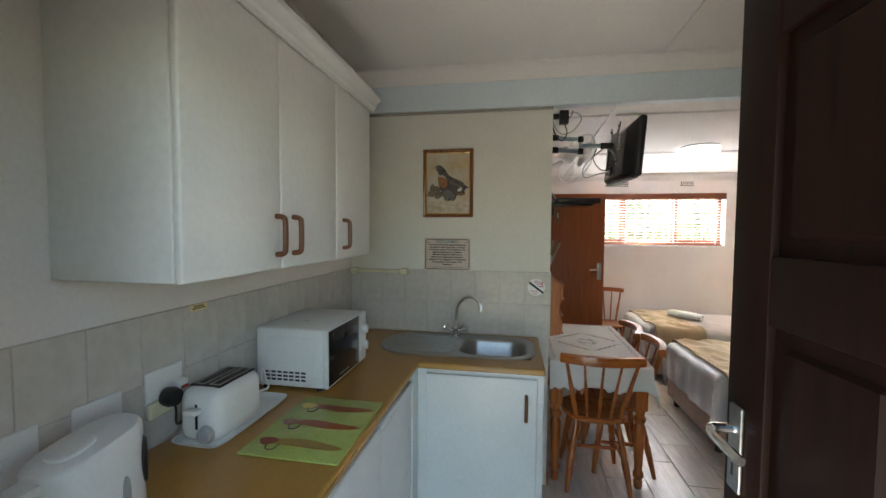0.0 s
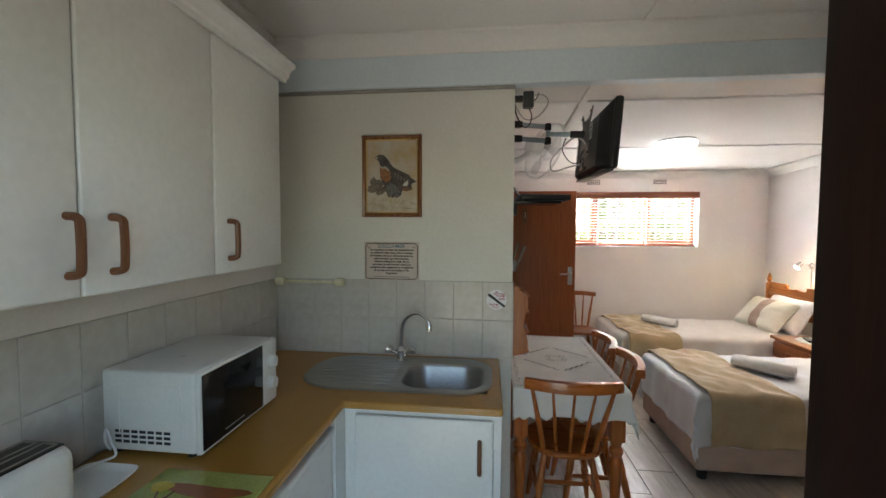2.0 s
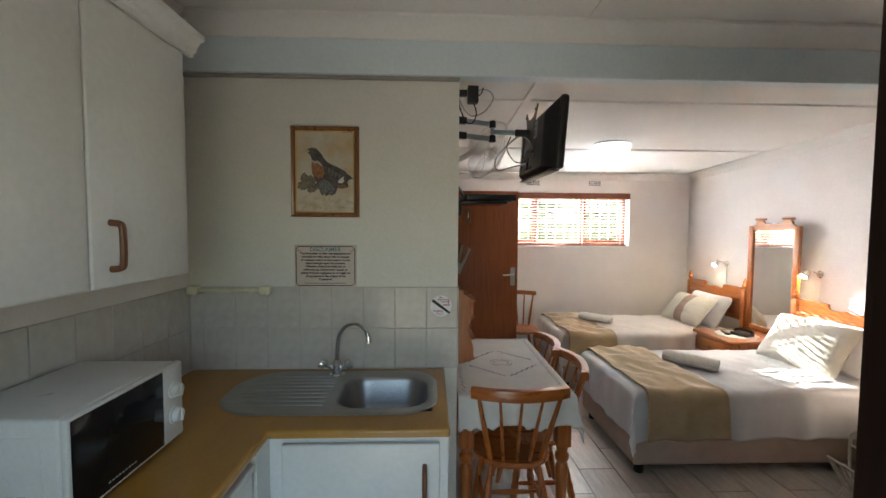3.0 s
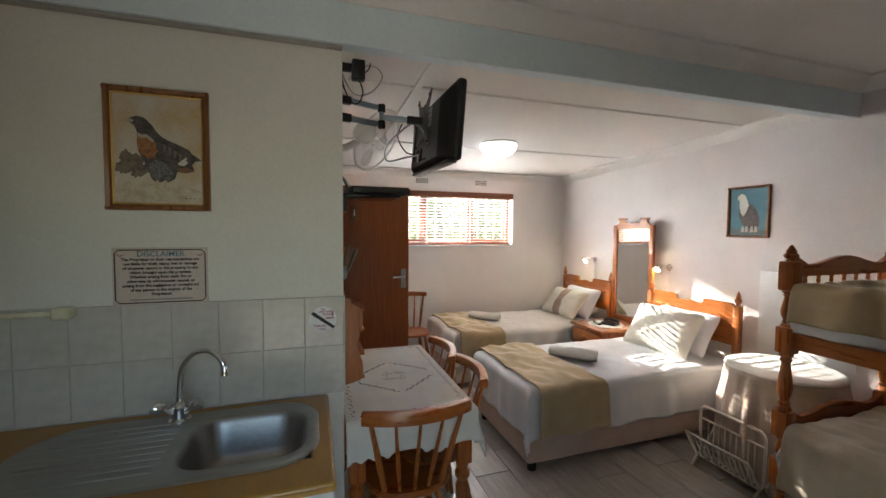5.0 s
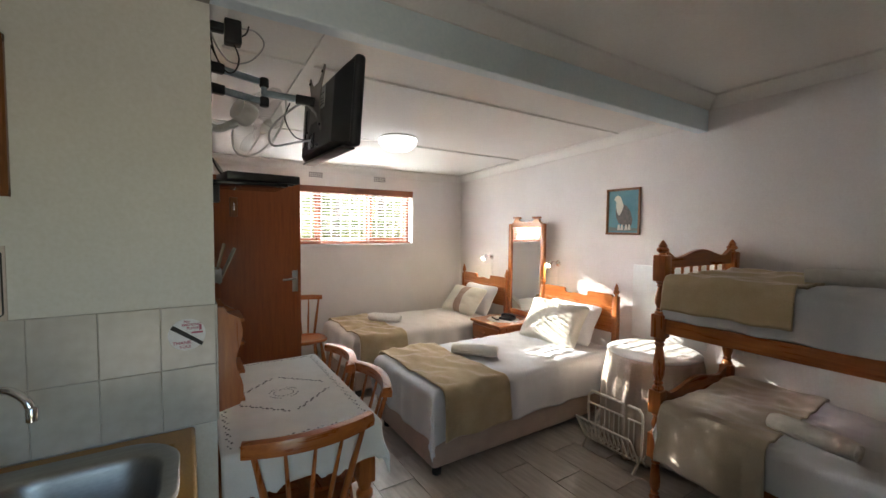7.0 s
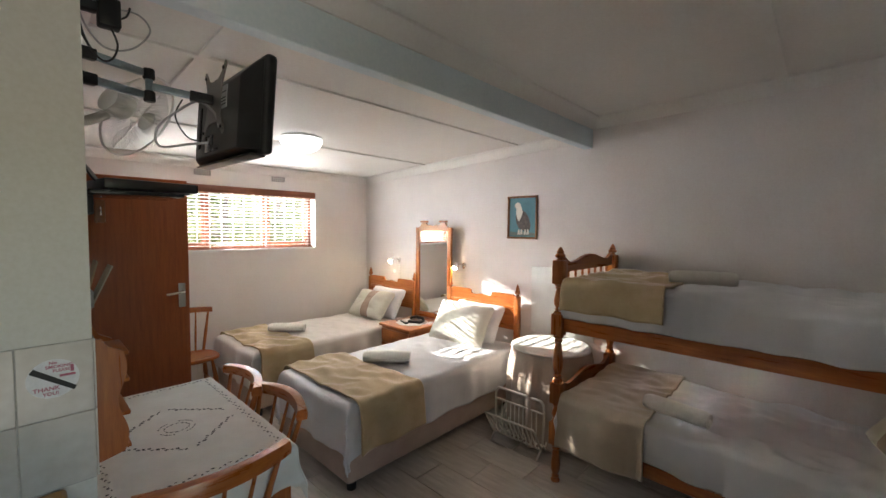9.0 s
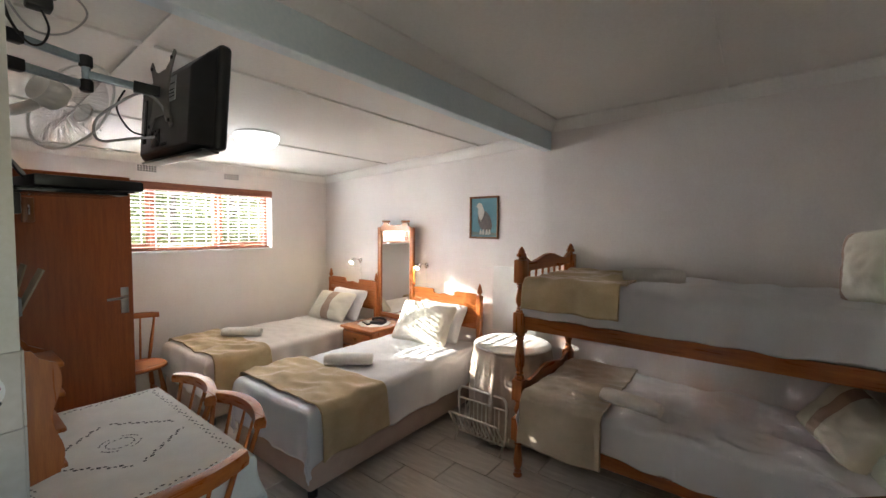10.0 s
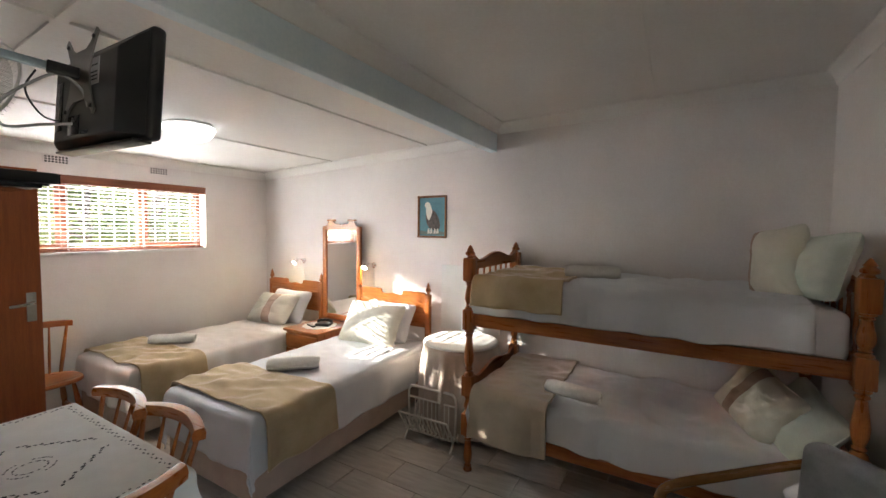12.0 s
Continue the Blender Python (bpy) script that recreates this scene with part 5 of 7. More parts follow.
part("bottom_rail", boxes(((-0.018, -MW / 2 + 0.028, 0.0), (0.01, MW / 2 - 0.028, 0.06)), bevel=0.005), PINE_Y, mr)
bm = bmesh.new()
board(bm, [(-0.222, 0), (0.222, 0), (0.222, 0.05), (0.20, 0.055), (0.19, 0.085), (0.16, 0.095), (0.12, 0.09), (0.10, 0.07), (0.085, 0.062), (0.05, 0.068), (0, 0.055), (-0.05, 0.068), (-0.085, 0.062), (-0.10, 0.07), (-0.12, 0.09), (-0.16, 0.095), (-0.19, 0.085), (-0.20, 0.055), (-0.222, 0.05)], 0.026, axes((-0.016, 0, MH - 0.04), (0, 1, 0), (0, 0, 1), (1, 0, 0)))
part("crest", bm, PINE_Y, mr, "scrolled pine crest")
for s in (-1, 1):
    part("crest_cap", boxes(((-0.022, s * 0.15 - 0.055, MH + 0.052), (0.014, s * 0.15 + 0.055, MH + 0.075)), bevel=0.008, seg=3), PINE_Y, mr)
part("mirror_glass", boxes(((-0.006, -MW / 2 + 0.028, 0.06), (0.0, MW / 2 - 0.028, MH - 0.04))), MIRROR, mr, "clear mirror glass", False)
dl = thing("doily", (3.44, 4.485, 0.6315), "round white cloth doily on the pedestal", "doily")
bm = bmesh.new()
board(bm, [((0.17 + 0.006 * math.cos(i * 6.2832 / 6)) * math.cos(i * 6.2832 / 60), (0.17 + 0.006 * math.cos(i * 6.2832 / 6)) * math.sin(i * 6.2832 / 60)) for i in range(60)], 0.003)
part("cloth", bm, CLOTHW, dl)
ph = thing("telephone", (3.46, 4.44, 0.635), "small black telephone on the doily", "telephone", "", 20)
part("base", boxes(((-0.06, -0.075, 0), (0.06, 0.075, 0.028)), bevel=0.008, seg=3), BLACK, ph)
bm = bmesh.new()
tube(bm, arc([(0.02, -0.08, 0.032), (0.02, -0.05, 0.048), (0.02, 0.05, 0.048), (0.02, 0.08, 0.032)], 4), 0.013, 8)
part("handset", bm, BLACK, ph)
rc = thing("remote_control", (3.36, 4.52, 0.635), "black remote control on the doily", "remote control", "", 70)
part("shell", boxes(((-0.075, -0.02, 0), (0.075, 0.02, 0.016)), bevel=0.006, seg=3), BLACK, rc)
part("keypad", boxes(((-0.055, -0.013, 0.0162), (0.06, 0.013, 0.0172))), GREY, rc, smooth=False)

# reading lamps
for y in (5.17, 4.09):
    rl = thing("reading_lamp", (XE, y, 1.25), "small chrome wall reading lamp, switched on", "wall lamp", "reading lamps")
    bm = bmesh.new()
    lathe(bm, [(0.032, 0), (0.032, 0.01), (0.014, 0.022), (0.008, 0.024)], 18, axes((0, 0, 0), (0, 1, 0), (0, 0, 1), (-1, 0, 0)))
    part("wall_plate", bm, CHROME, rl)
    bm = bmesh.new()
    tube(bm, arc([(-0.02, 0, 0), (-0.06, 0.012, 0.022), (-0.09, 0.03, 0.012)], 5), 0.006, 8)
    part("arm", bm, CHROME, rl)
    w = Vector((-0.62, 0.12, -0.78)).normalized()
    u = w.orthogonal().normalized()
    bm = bmesh.new()
    lathe(bm, [(0.014, -0.04), (0.022, -0.03), (0.026, 0.0), (0.034, 0.028), (0.033, 0.028), (0.024, 0.0)], 18, axes((-0.10, 0.035, 0.0), u, w.cross(u), w), False)
    part("shade", bm, CHROME, rl, "chrome bell shade")
    bm = bmesh.new()
    lathe(bm, [(0.004, 0.0), (0.018, 0.01), (0.023, 0.024), (0.016, 0.036), (0.003, 0.041)], 16, axes((-0.10, 0.035, 0.0), u, w.cross(u), w))
    part("bulb", bm, SPOTGLOW, rl, "glowing bulb")
    bm = bmesh.new()
    tube(bm, [(-0.004, 0.0, -0.03), (-0.004, 0.0, -0.32)], 0.003, 6)
    part("flex", bm, PLASTIC, rl)

# panel heater, socket
ht = thing("panel_heater", (XE, 2.945, 0.70), "flat white wall panel heater", "heater")
part("panel", boxes(((-0.022, -0.30, 0), (-0.010, 0.30, 0.605)), bevel=0.003), PLASTIC, ht)
for y in (-0.24, 0.24):
    part("bracket", boxes(((-0.010, y - 0.015, 0.08), (0.0, y + 0.015, 0.52))), PLASTIC, ht, smooth=False)
sk = thing("wall_socket", (XE, 2.40, 0.78), "white double wall socket beside the bunk", "socket")
part("faceplate", boxes(((-0.009, -0.065, -0.05), (0, 0.065, 0.05)), bevel=0.003), PLASTIC, sk)
part("plug", boxes(((-0.035, 0.005, -0.03), (-0.009, 0.045, 0.02)), bevel=0.008, seg=3), PLASTIC, sk)

# round side table under a cloth
rt = thing("side_table", (3.44, 2.83, 0), "round bedside table hidden under a floor-length cloth", "side table")
bm = bmesh.new()
lathe(bm, [(0.27, 0.695), (0.285, 0.70), (0.285, 0.715), (0.27, 0.72)], 40)
part("tabletop", bm, PINE, rt)
bm = bmesh.new()
lathe(bm, [(0.18, 0), (0.18, 0.03), (0.04, 0.06), (0.035, 0.66), (0.1, 0.695)], 24)
part("pedestal", bm, PINE, rt)


def round_cloth(r, z, drop, folds, amp, seed, overlay=0.0):
    bm = bmesh.new()

    def fn(u, v):
        a = 6.28318531 * v
        d = u * (r + drop)
        if d <= r:
            return Vector((d * math.cos(a), d * math.sin(a), z + 0.001 * noise.noise(Vector((d * 20, a * 3, seed)))))
        o, dn = fold(d - r, 0.02)
        k = min(1, dn / 0.25)
        rr = r + o + k * amp * (math.sin(folds * a + seed) + 0.6 * math.sin(folds * 1.7 * a + 1.3 * seed) * 1.0 + 0.4) + 0.03 * k
        return Vector((rr * math.cos(a), rr * math.sin(a), z - dn + overlay * math.sin(2 * a + 0.7) ** 2 * k))

    g = sheet(bm, fn, 44, 160)
    bmesh.ops.remove_doubles(bm, verts=bm.verts, dist=0.0004)
    return bm


tc = thing("table_skirt", (3.44, 2.83, 0), "taupe floor-length cloth in folds over the round table", "tablecloth")
thicken(part("cloth", round_cloth(0.288, 0.724, 0.70, 14, 0.013, 0.4), TAUPE, tc, angle=80), 0.003)
tc = thing("lace_overlay", (3.44, 2.83, 0), "white lace-edged overlay on the round table", "tablecloth")
thicken(part("cloth", round_cloth(0.294, 0.7285, 0.022, 14, 0.003, 0.4), CLOTHW, tc, angle=80), 0.003)

# magazine rack
mg = thing("magazine_rack", (3.09, 2.895, 0), "white plastic-coated wire magazine rack on the floor", "magazine rack")
RW = srf("white_coated_wire", (0.70, 0.66, 0.58), (0.76, 0.72, 0.64), 8, 0.4)


def rod(name, pts, r=0.006, closed=False):
    bm = bmesh.new()
    tube(bm, pts, r, 8, closed)
    return part(name, bm, RW, mg)


rod("top_handle", arc([(0.0, -0.21, 0.23), (0.0, -0.21, 0.36), (0.0, -0.19, 0.40), (0.0, -0.15, 0.41), (0.0, 0.15, 0.41), (0.0, 0.19, 0.40), (0.0, 0.21, 0.36), (0.0, 0.21, 0.23)], 5), 0.009)
for s in (-1, 1):
    rod("rim", [(s * 0.14, -0.21, 0.25), (s * 0.14, 0.21, 0.25)], 0.008)
    rod("foot", [(s * 0.08, -0.20, 0.0), (s * 0.0, -0.205, 0.09), (s * 0.0, -0.21, 0.24)], 0.008)
    rod("foot", [(s * 0.08, 0.20, 0.0), (s * 0.0, 0.205, 0.09), (s * 0.0, 0.21, 0.24)], 0.008)
    for y in (-0.21, 0.21):
        rod("end_bar", [(s * 0.14, y, 0.25), (s * 0.03, y, 0.07)], 0.007)
    for i in range(11):
        y = -0.18 + i * 0.036
        rod("bar", arc([(s * 0.14, y, 0.25), (s * 0.09, y, 0.16), (s * 0.045, y, 0.08), (0.0, y, 0.065)], 3), 0.0045)
for x in (-0.03, 0.03):
    rod("bottom_rail", [(x, -0.21, 0.07), (x, 0.21, 0.07)], 0.006)
rod("middle_rail", [(0.0, -0.21, 0.32), (0.0, 0.21, 0.32)], 0.007)
for i in range(9):
    y = -0.15 + i * 0.0375
    rod("divider_bar", [(0.0, y, 0.32), (0.0, y, 0.07)], 0.004)

# ---------------------------------------------------------------- bunk bed along the east wall
bk = thing("bunk_bed", (0, 0, 0), "orange pine bunk bed with turned posts beside the wall", "bunk bed")
BX0, BX1, BY_0, BY_1 = 2.912, 3.785, 0.585, 2.494
for x in (BX0, BX1):
    for y in (BY_0, BY_1):
        bm = bmesh.new()
        r = 0.038
        turned(bm, x, y, 0.0, 0.25, 0.030, waist=0.7)
        box(bm, (x - r, y - r, 0.25), (x + r, y + r, 0.40), 0.008)
        turned(bm, x, y, 0.40, 0.52, 0.032)
        box(bm, (x - r, y - r, 0.52), (x + r, y + r, 0.66), 0.008)
        turned(bm, x, y, 0.66, 0.97, 0.034)
        box(bm, (x - r, y - r, 0.97), (x + r, y + r, 1.11), 0.008)
        turned(bm, x, y, 1.11, 1.30, 0.034)
        box(bm, (x - r, y - r, 1.30), (x + r, y + r, 1.455), 0.010)
        finial(bm, x, y, 1.455, 0.034, 0.085)
        part("post", bm, PINE, bk, "turned pine corner post")
for z0, z1 in ((0.265, 0.345), (1.00, 1.085)):
    for x in (BX0, BX1):
        part("side_rail", boxes(((x - 0.014, BY_0 + 0.038, z0), (x + 0.014, BY_1 - 0.038, z1)), bevel=0.005), PINE_Y, bk)
    for y in (BY_0, BY_1):
        part("end_rail", boxes(((BX0 + 0.038, y - 0.014, z0), (BX1 - 0.038, y + 0.014, z1)), bevel=0.005), PINE_X, bk)
    part("slat_base", boxes(((BX0 + 0.016, BY_0 + 0.02, z0 + 0.02), (BX1 - 0.016, BY_1 - 0.02, z0 + 0.04))), PINE_X, bk, smooth=False)
EW = BX1 - BX0 - 0.076
for y in (BY_0, BY_1):
    for zz, hh in ((1.375, 0.105), (0.55, 0.11)):
        bm = bmesh.new()
        board(bm, scallop(EW, hh, 0.045), 0.024, axes((BX0 + 0.038, y - 0.012, zz), (1, 0, 0), (0, 0, 1), (0, 1, 0)))
        part("end_crest", bm, PINE_X, bk, "scalloped end board")
    for z0, z1 in ((1.085, 1.38), (0.345, 0.555)):
        for i in range(7):
            x = BX0 + 0.038 + EW * (i + 0.75) / 7.5
            bm = bmesh.new()
            turned(bm, x, y, z0 - 0.005, z1 + 0.005, 0.012, 8)
            part("spindle", bm, PINE, bk)
for nm, zb, zt, y_b, seed in (("upper", 1.05, 1.305, 1.87, 1.0), ("lower", 0.305, 0.560, 1.95, 2.5)):
    mt = thing("mattress", (0, 0, 0), "white mattress on the %s bunk" % nm, "mattress", "bunk mattresses")
    bm = bmesh.new()
    box(bm, (BX0 + 0.02, BY_0 + 0.035, zb), (BX1 - 0.02, BY_1 - 0.035, zt - 0.012), 0.045, 4)
    part("cover", bm, SHEET, mt)
    dv = thing("duvet", (0, 0, 0), "white cotton duvet on the %s bunk" % nm, "duvet", "white bed covers")
    thicken(part("cover", drape(BX0 - 0.018, BX1 - 0.01, BY_0 + 0.17, BY_1 - 0.03, zt + 0.008, (0.25, 0.05, 0, 0.12), 0.05, 0.011, seed, 110, 190, 0.012, 0.03, 0.024), SHEET, dv, angle=80), 0.008)
    bl = thing("blanket", (0, 0, 0), "pale beige fleece blanket over the foot of the %s bunk" % nm, "blanket", "beige blankets")
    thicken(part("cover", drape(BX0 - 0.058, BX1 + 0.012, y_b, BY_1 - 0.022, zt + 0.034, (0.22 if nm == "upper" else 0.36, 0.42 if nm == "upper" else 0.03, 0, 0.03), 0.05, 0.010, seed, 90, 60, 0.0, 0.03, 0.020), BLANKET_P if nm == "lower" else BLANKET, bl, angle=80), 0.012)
towel((3.32, 1.79, 1.325), 107, 0.34, 0.05, label="white rolled towel lying on the upper bunk")
towel((3.10, 1.85, 0.576), 81, 0.34, 0.052, label="white rolled towel lying on the lower bunk")
MINT = srf("pale_mint_pillow", (0.52, 0.56, 0.50), (0.60, 0.64, 0.57), 6, 0.9, 0, 0.3, 240, sheen=0.2)
pillow((3.26, 0.835, 1.49), pose(0, 0, 0, 0, 0, 34) @ pose(0, 0, 0, 100, 0, 0) @ pose(0, 0, 0, 0, 0, -10), 0.31, 0.39, 0.20, "cream pillow with a brown band on the upper bunk", (0.5, 0.85), BAND, 2.0)
pillow((3.22, 0.715, 1.47), pose(0, 0, 0, 0, 0, 20) @ pose(0, 0, 0, 110, 0, 0) @ pose(0, 0, 0, 0, 0, -6), 0.50, 0.36, 0.19, "pale mint pillow at the head of the upper bunk", None, [MINT], 3.0)
pillow((3.19, 0.900, 0.735), pose(0, 0, 0, 0, 0, 47) @ pose(0, 0, 0, 112, 0, 0) @ pose(0, 0, 0, 0, 0, 26), 0.38, 0.35, 0.19, "cream pillow with a brown band on the lower bunk", (0.15, 0.5), BAND, 5.0)
pillow((3.14, 0.735, 0.685), pose(0, 0, 0, 0, 0, 18) @ pose(0, 0, 0, 122, 0, 0) @ pose(0, 0, 0, 0, 0, 14), 0.48, 0.36, 0.17, "pale mint pillow at the head of the lower bunk", None, [MINT], 6.0)

# ---------------------------------------------------------------- armchair in front of the bunk
ac = thing("armchair", (2.46, 0.86, 0), "grey upholstered armchair with bent wooden arms", "armchair", "", 30)
ac.matrix_basis = pose(2.303, 0.888, 0, 0, 0, 41.8)
ARMWOOD = wood("honey_bentwood", (0.22, 0.10, 0.025), (0.33, 0.16, 0.045), 1, 0.25, 0.4)
for s in (-1, 1):
    bm = bmesh.new()
    tube(bm, arc([(s * 0.22, 0.39, 0.02), (s * 0.22, 0.415, 0.45), (s * 0.22, 0.40, 0.62), (s * 0.22, 0.34, 0.675), (s * 0.22, 0.10, 0.685), (s * 0.22, -0.15, 0.69), (s * 0.22, -0.30, 0.69)], 6), 0.019, 12)
    part("arm", bm, ARMWOOD, ac, "bent honey-coloured wooden arm")
    bm = bmesh.new()
    tube(bm, arc([(s * 0.22, 0.40, 0.35), (s * 0.22, 0.0, 0.33), (s * 0.22, -0.26, 0.30), (s * 0.22, -0.29, 0.0)], 6), 0.018, 12)
    part("side_frame", bm, ARMWOOD, ac)
bm = bmesh.new()
box(bm, (-0.195, -0.20, 0.34), (0.195, 0.39, 0.47), 0.04, 4)
part("seat", bm, UPHOL, ac, "grey seat cushion")
bm = bmesh.new()
box(bm, (-0.21, -0.07, 0), (0.20, 0.05, 0.455), 0.045, 4, pose(0, -0.235, 0.36, 5, 0, 0))
part("backrest", bm, UPHOL, ac, "grey back cushion")
pw = pillow((2.575, 0.765, 0.555), pose(0, 0, 0, 0, 0, 41) @ pose(0, 0, 0, 106, 0, 0) @ pose(0, 0, 0, 0, 0, 38), 0.25, 0.25, 0.11, "white scatter cushion on the armchair", None, [SHEET], 9.0)

# ---------------------------------------------------------------- dining corner
TZ = 0.785
TX0, TX1, TY0, TY1 = 0.672, 1.262, 2.765, 3.795
dt = thing("dining_table", (0, 0, 0), "orange pine dining table with turned legs", "table")
part("tabletop", boxes(((TX0, TY0, TZ - 0.028), (TX1, TY1, TZ)), bevel=0.006), PINE_Y, dt)
part("apron", boxes(((TX0 + 0.05, TY0 + 0.04, TZ - 0.12), (TX1 - 0.05, TY0 + 0.06, TZ - 0.029)), ((TX0 + 0.05, TY1 - 0.06, TZ - 0.12), (TX1 - 0.05, TY1 - 0.04, TZ - 0.029)), bevel=0.002), PINE_X, dt)
part("apron", boxes(((TX0 + 0.04, TY0 + 0.06, TZ - 0.12), (TX0 + 0.06, TY1 - 0.06, TZ - 0.029)), ((TX1 - 0.06, TY0 + 0.06, TZ - 0.12), (TX1 - 0.04, TY1 - 0.06, TZ - 0.029)), bevel=0.002), PINE_Y, dt)
for x in (TX0 + 0.045, TX1 - 0.045):
    for y in (TY0 + 0.06, TY1 - 0.06):
        bm = bmesh.new()
        box(bm, (x - 0.036, y - 0.036, 0.50), (x + 0.036, y + 0.036, TZ - 0.029), 0.004)
        lathe(bm, [(0.018, 0), (0.024, 0.01), (0.027, 0.05), (0.021, 0.06), (0.031, 0.08), (0.031, 0.10), (0.022, 0.115), (0.026, 0.20), (0.031, 0.32), (0.034, 0.38), (0.024, 0.41), (0.036, 0.43), (0.036, 0.45), (0.025, 0.465), (0.034, 0.50)], 18, Matrix.Translation((x, y, 0)))
        part("leg", bm, PINE, dt, "turned pine table leg")

tcl = thing("tablecloth", (0, 0, 0), "white embroidered tablecloth with scalloped hem on the table", "tablecloth")
bm = drape(TX0 - 0.004, TX1 + 0.006, TY0 - 0.006, TY1 + 0.006, TZ + 0.004, (0.0, 0.17, 0.17, 0.17), 0.012, 0.012, 1.7, 60, 90, 0, 0.0, 0.0014)
for v in bm.verts:
    d = TZ + 0.004 - v.co.z
    if d > 0.10:
        v.co.z += 0.010 * (d - 0.10) / 0.07 * math.sin(110 * (v.co.x if abs(v.co.y - (TY0 + TY1) / 2) > 0.53 else v.co.y))
c = part("cloth", bm, CLOTHW, tcl, angle=80)
thicken(c, 0.002)
EMB = flat("dark_embroidery", (0.06, 0.06, 0.065), 0.9)
cx, cy = (TX0 + TX1) / 2, 3.244


def stitches(pts, w=0.006, ln=0.014):
    bm = bmesh.new()
    for k, (x, y, a) in enumerate(pts):
        l2 = 1.25 * ln * (0.6 + 0.4 * math.sin(k * 2.3) ** 2)
        w2 = 1.35 * w * (0.6 + 0.6 * math.sin(k * 1.7 + 1) ** 2)
        m = Matrix.Translation((x, y, TZ + 0.0065)) @ pose(0, 0, 0, 0, 0, a)
        board(bm, [(-l2 / 2, 0), (0, -w2 / 2), (l2 / 2, 0), (0, w2 / 2)], 0.0007, m)
    return part("embroidery", bm, EMB, tcl, "dark grey stitched motif", False)


def line(a, b, n, jit=0.006):
    ang = math.degrees(math.atan2(b[1] - a[1], b[0] - a[0]))
    return [(a[0] + (b[0] - a[0]) * i / (n - 1) + (jit * math.sin(i * 2.1)) * math.sin(radians(-ang)), a[1] + (b[1] - a[1]) * i / (n - 1) + jit * math.sin(i * 2.1) * math.cos(radians(ang)), ang + 25 * math.sin(i * 1.9)) for i in range(n)]


stitches([(cx + 0.045 * math.cos(a), cy + 0.042 * math.sin(a), math.degrees(a) + 90) for a in [i * 6.2832 / 14 for i in range(14)]], 0.005, 0.015)
for a0 in (45, 135, 225, 315):
    stitches([(cx + 0.066 * math.cos(radians(a0 + k)), cy + 0.066 * math.sin(radians(a0 + k)), a0 + k + 90) for k in (-24, -12, 0, 12, 24)], 0.005, 0.012)
for p, q in (((-0.02, -0.22), (-0.20, -0.05)), ((0.02, -0.22), (0.20, -0.05)), ((-0.02, 0.22), (-0.20, 0.05)), ((0.02, 0.22), (0.20, 0.05))):
    stitches(line((cx + p[0], cy + p[1]), (cx + q[0], cy + q[1]), 15), 0.009, 0.018)
for p, q, n in (((TX1 - 0.04, TY0 + 0.05), (TX1 - 0.04, TY1 - 0.05), 48), ((TX0 + 0.03, TY0 + 0.05), (TX0 + 0.03, TY1 - 0.05), 48), ((TX0 + 0.06, TY0 + 0.04), (TX1 - 0.06, TY0 + 0.04), 26), ((TX0 + 0.06, TY1 - 0.04), (TX1 - 0.06, TY1 - 0.04), 26)):
    stitches(line(p, q, n, 0.008), 0.007, 0.013)


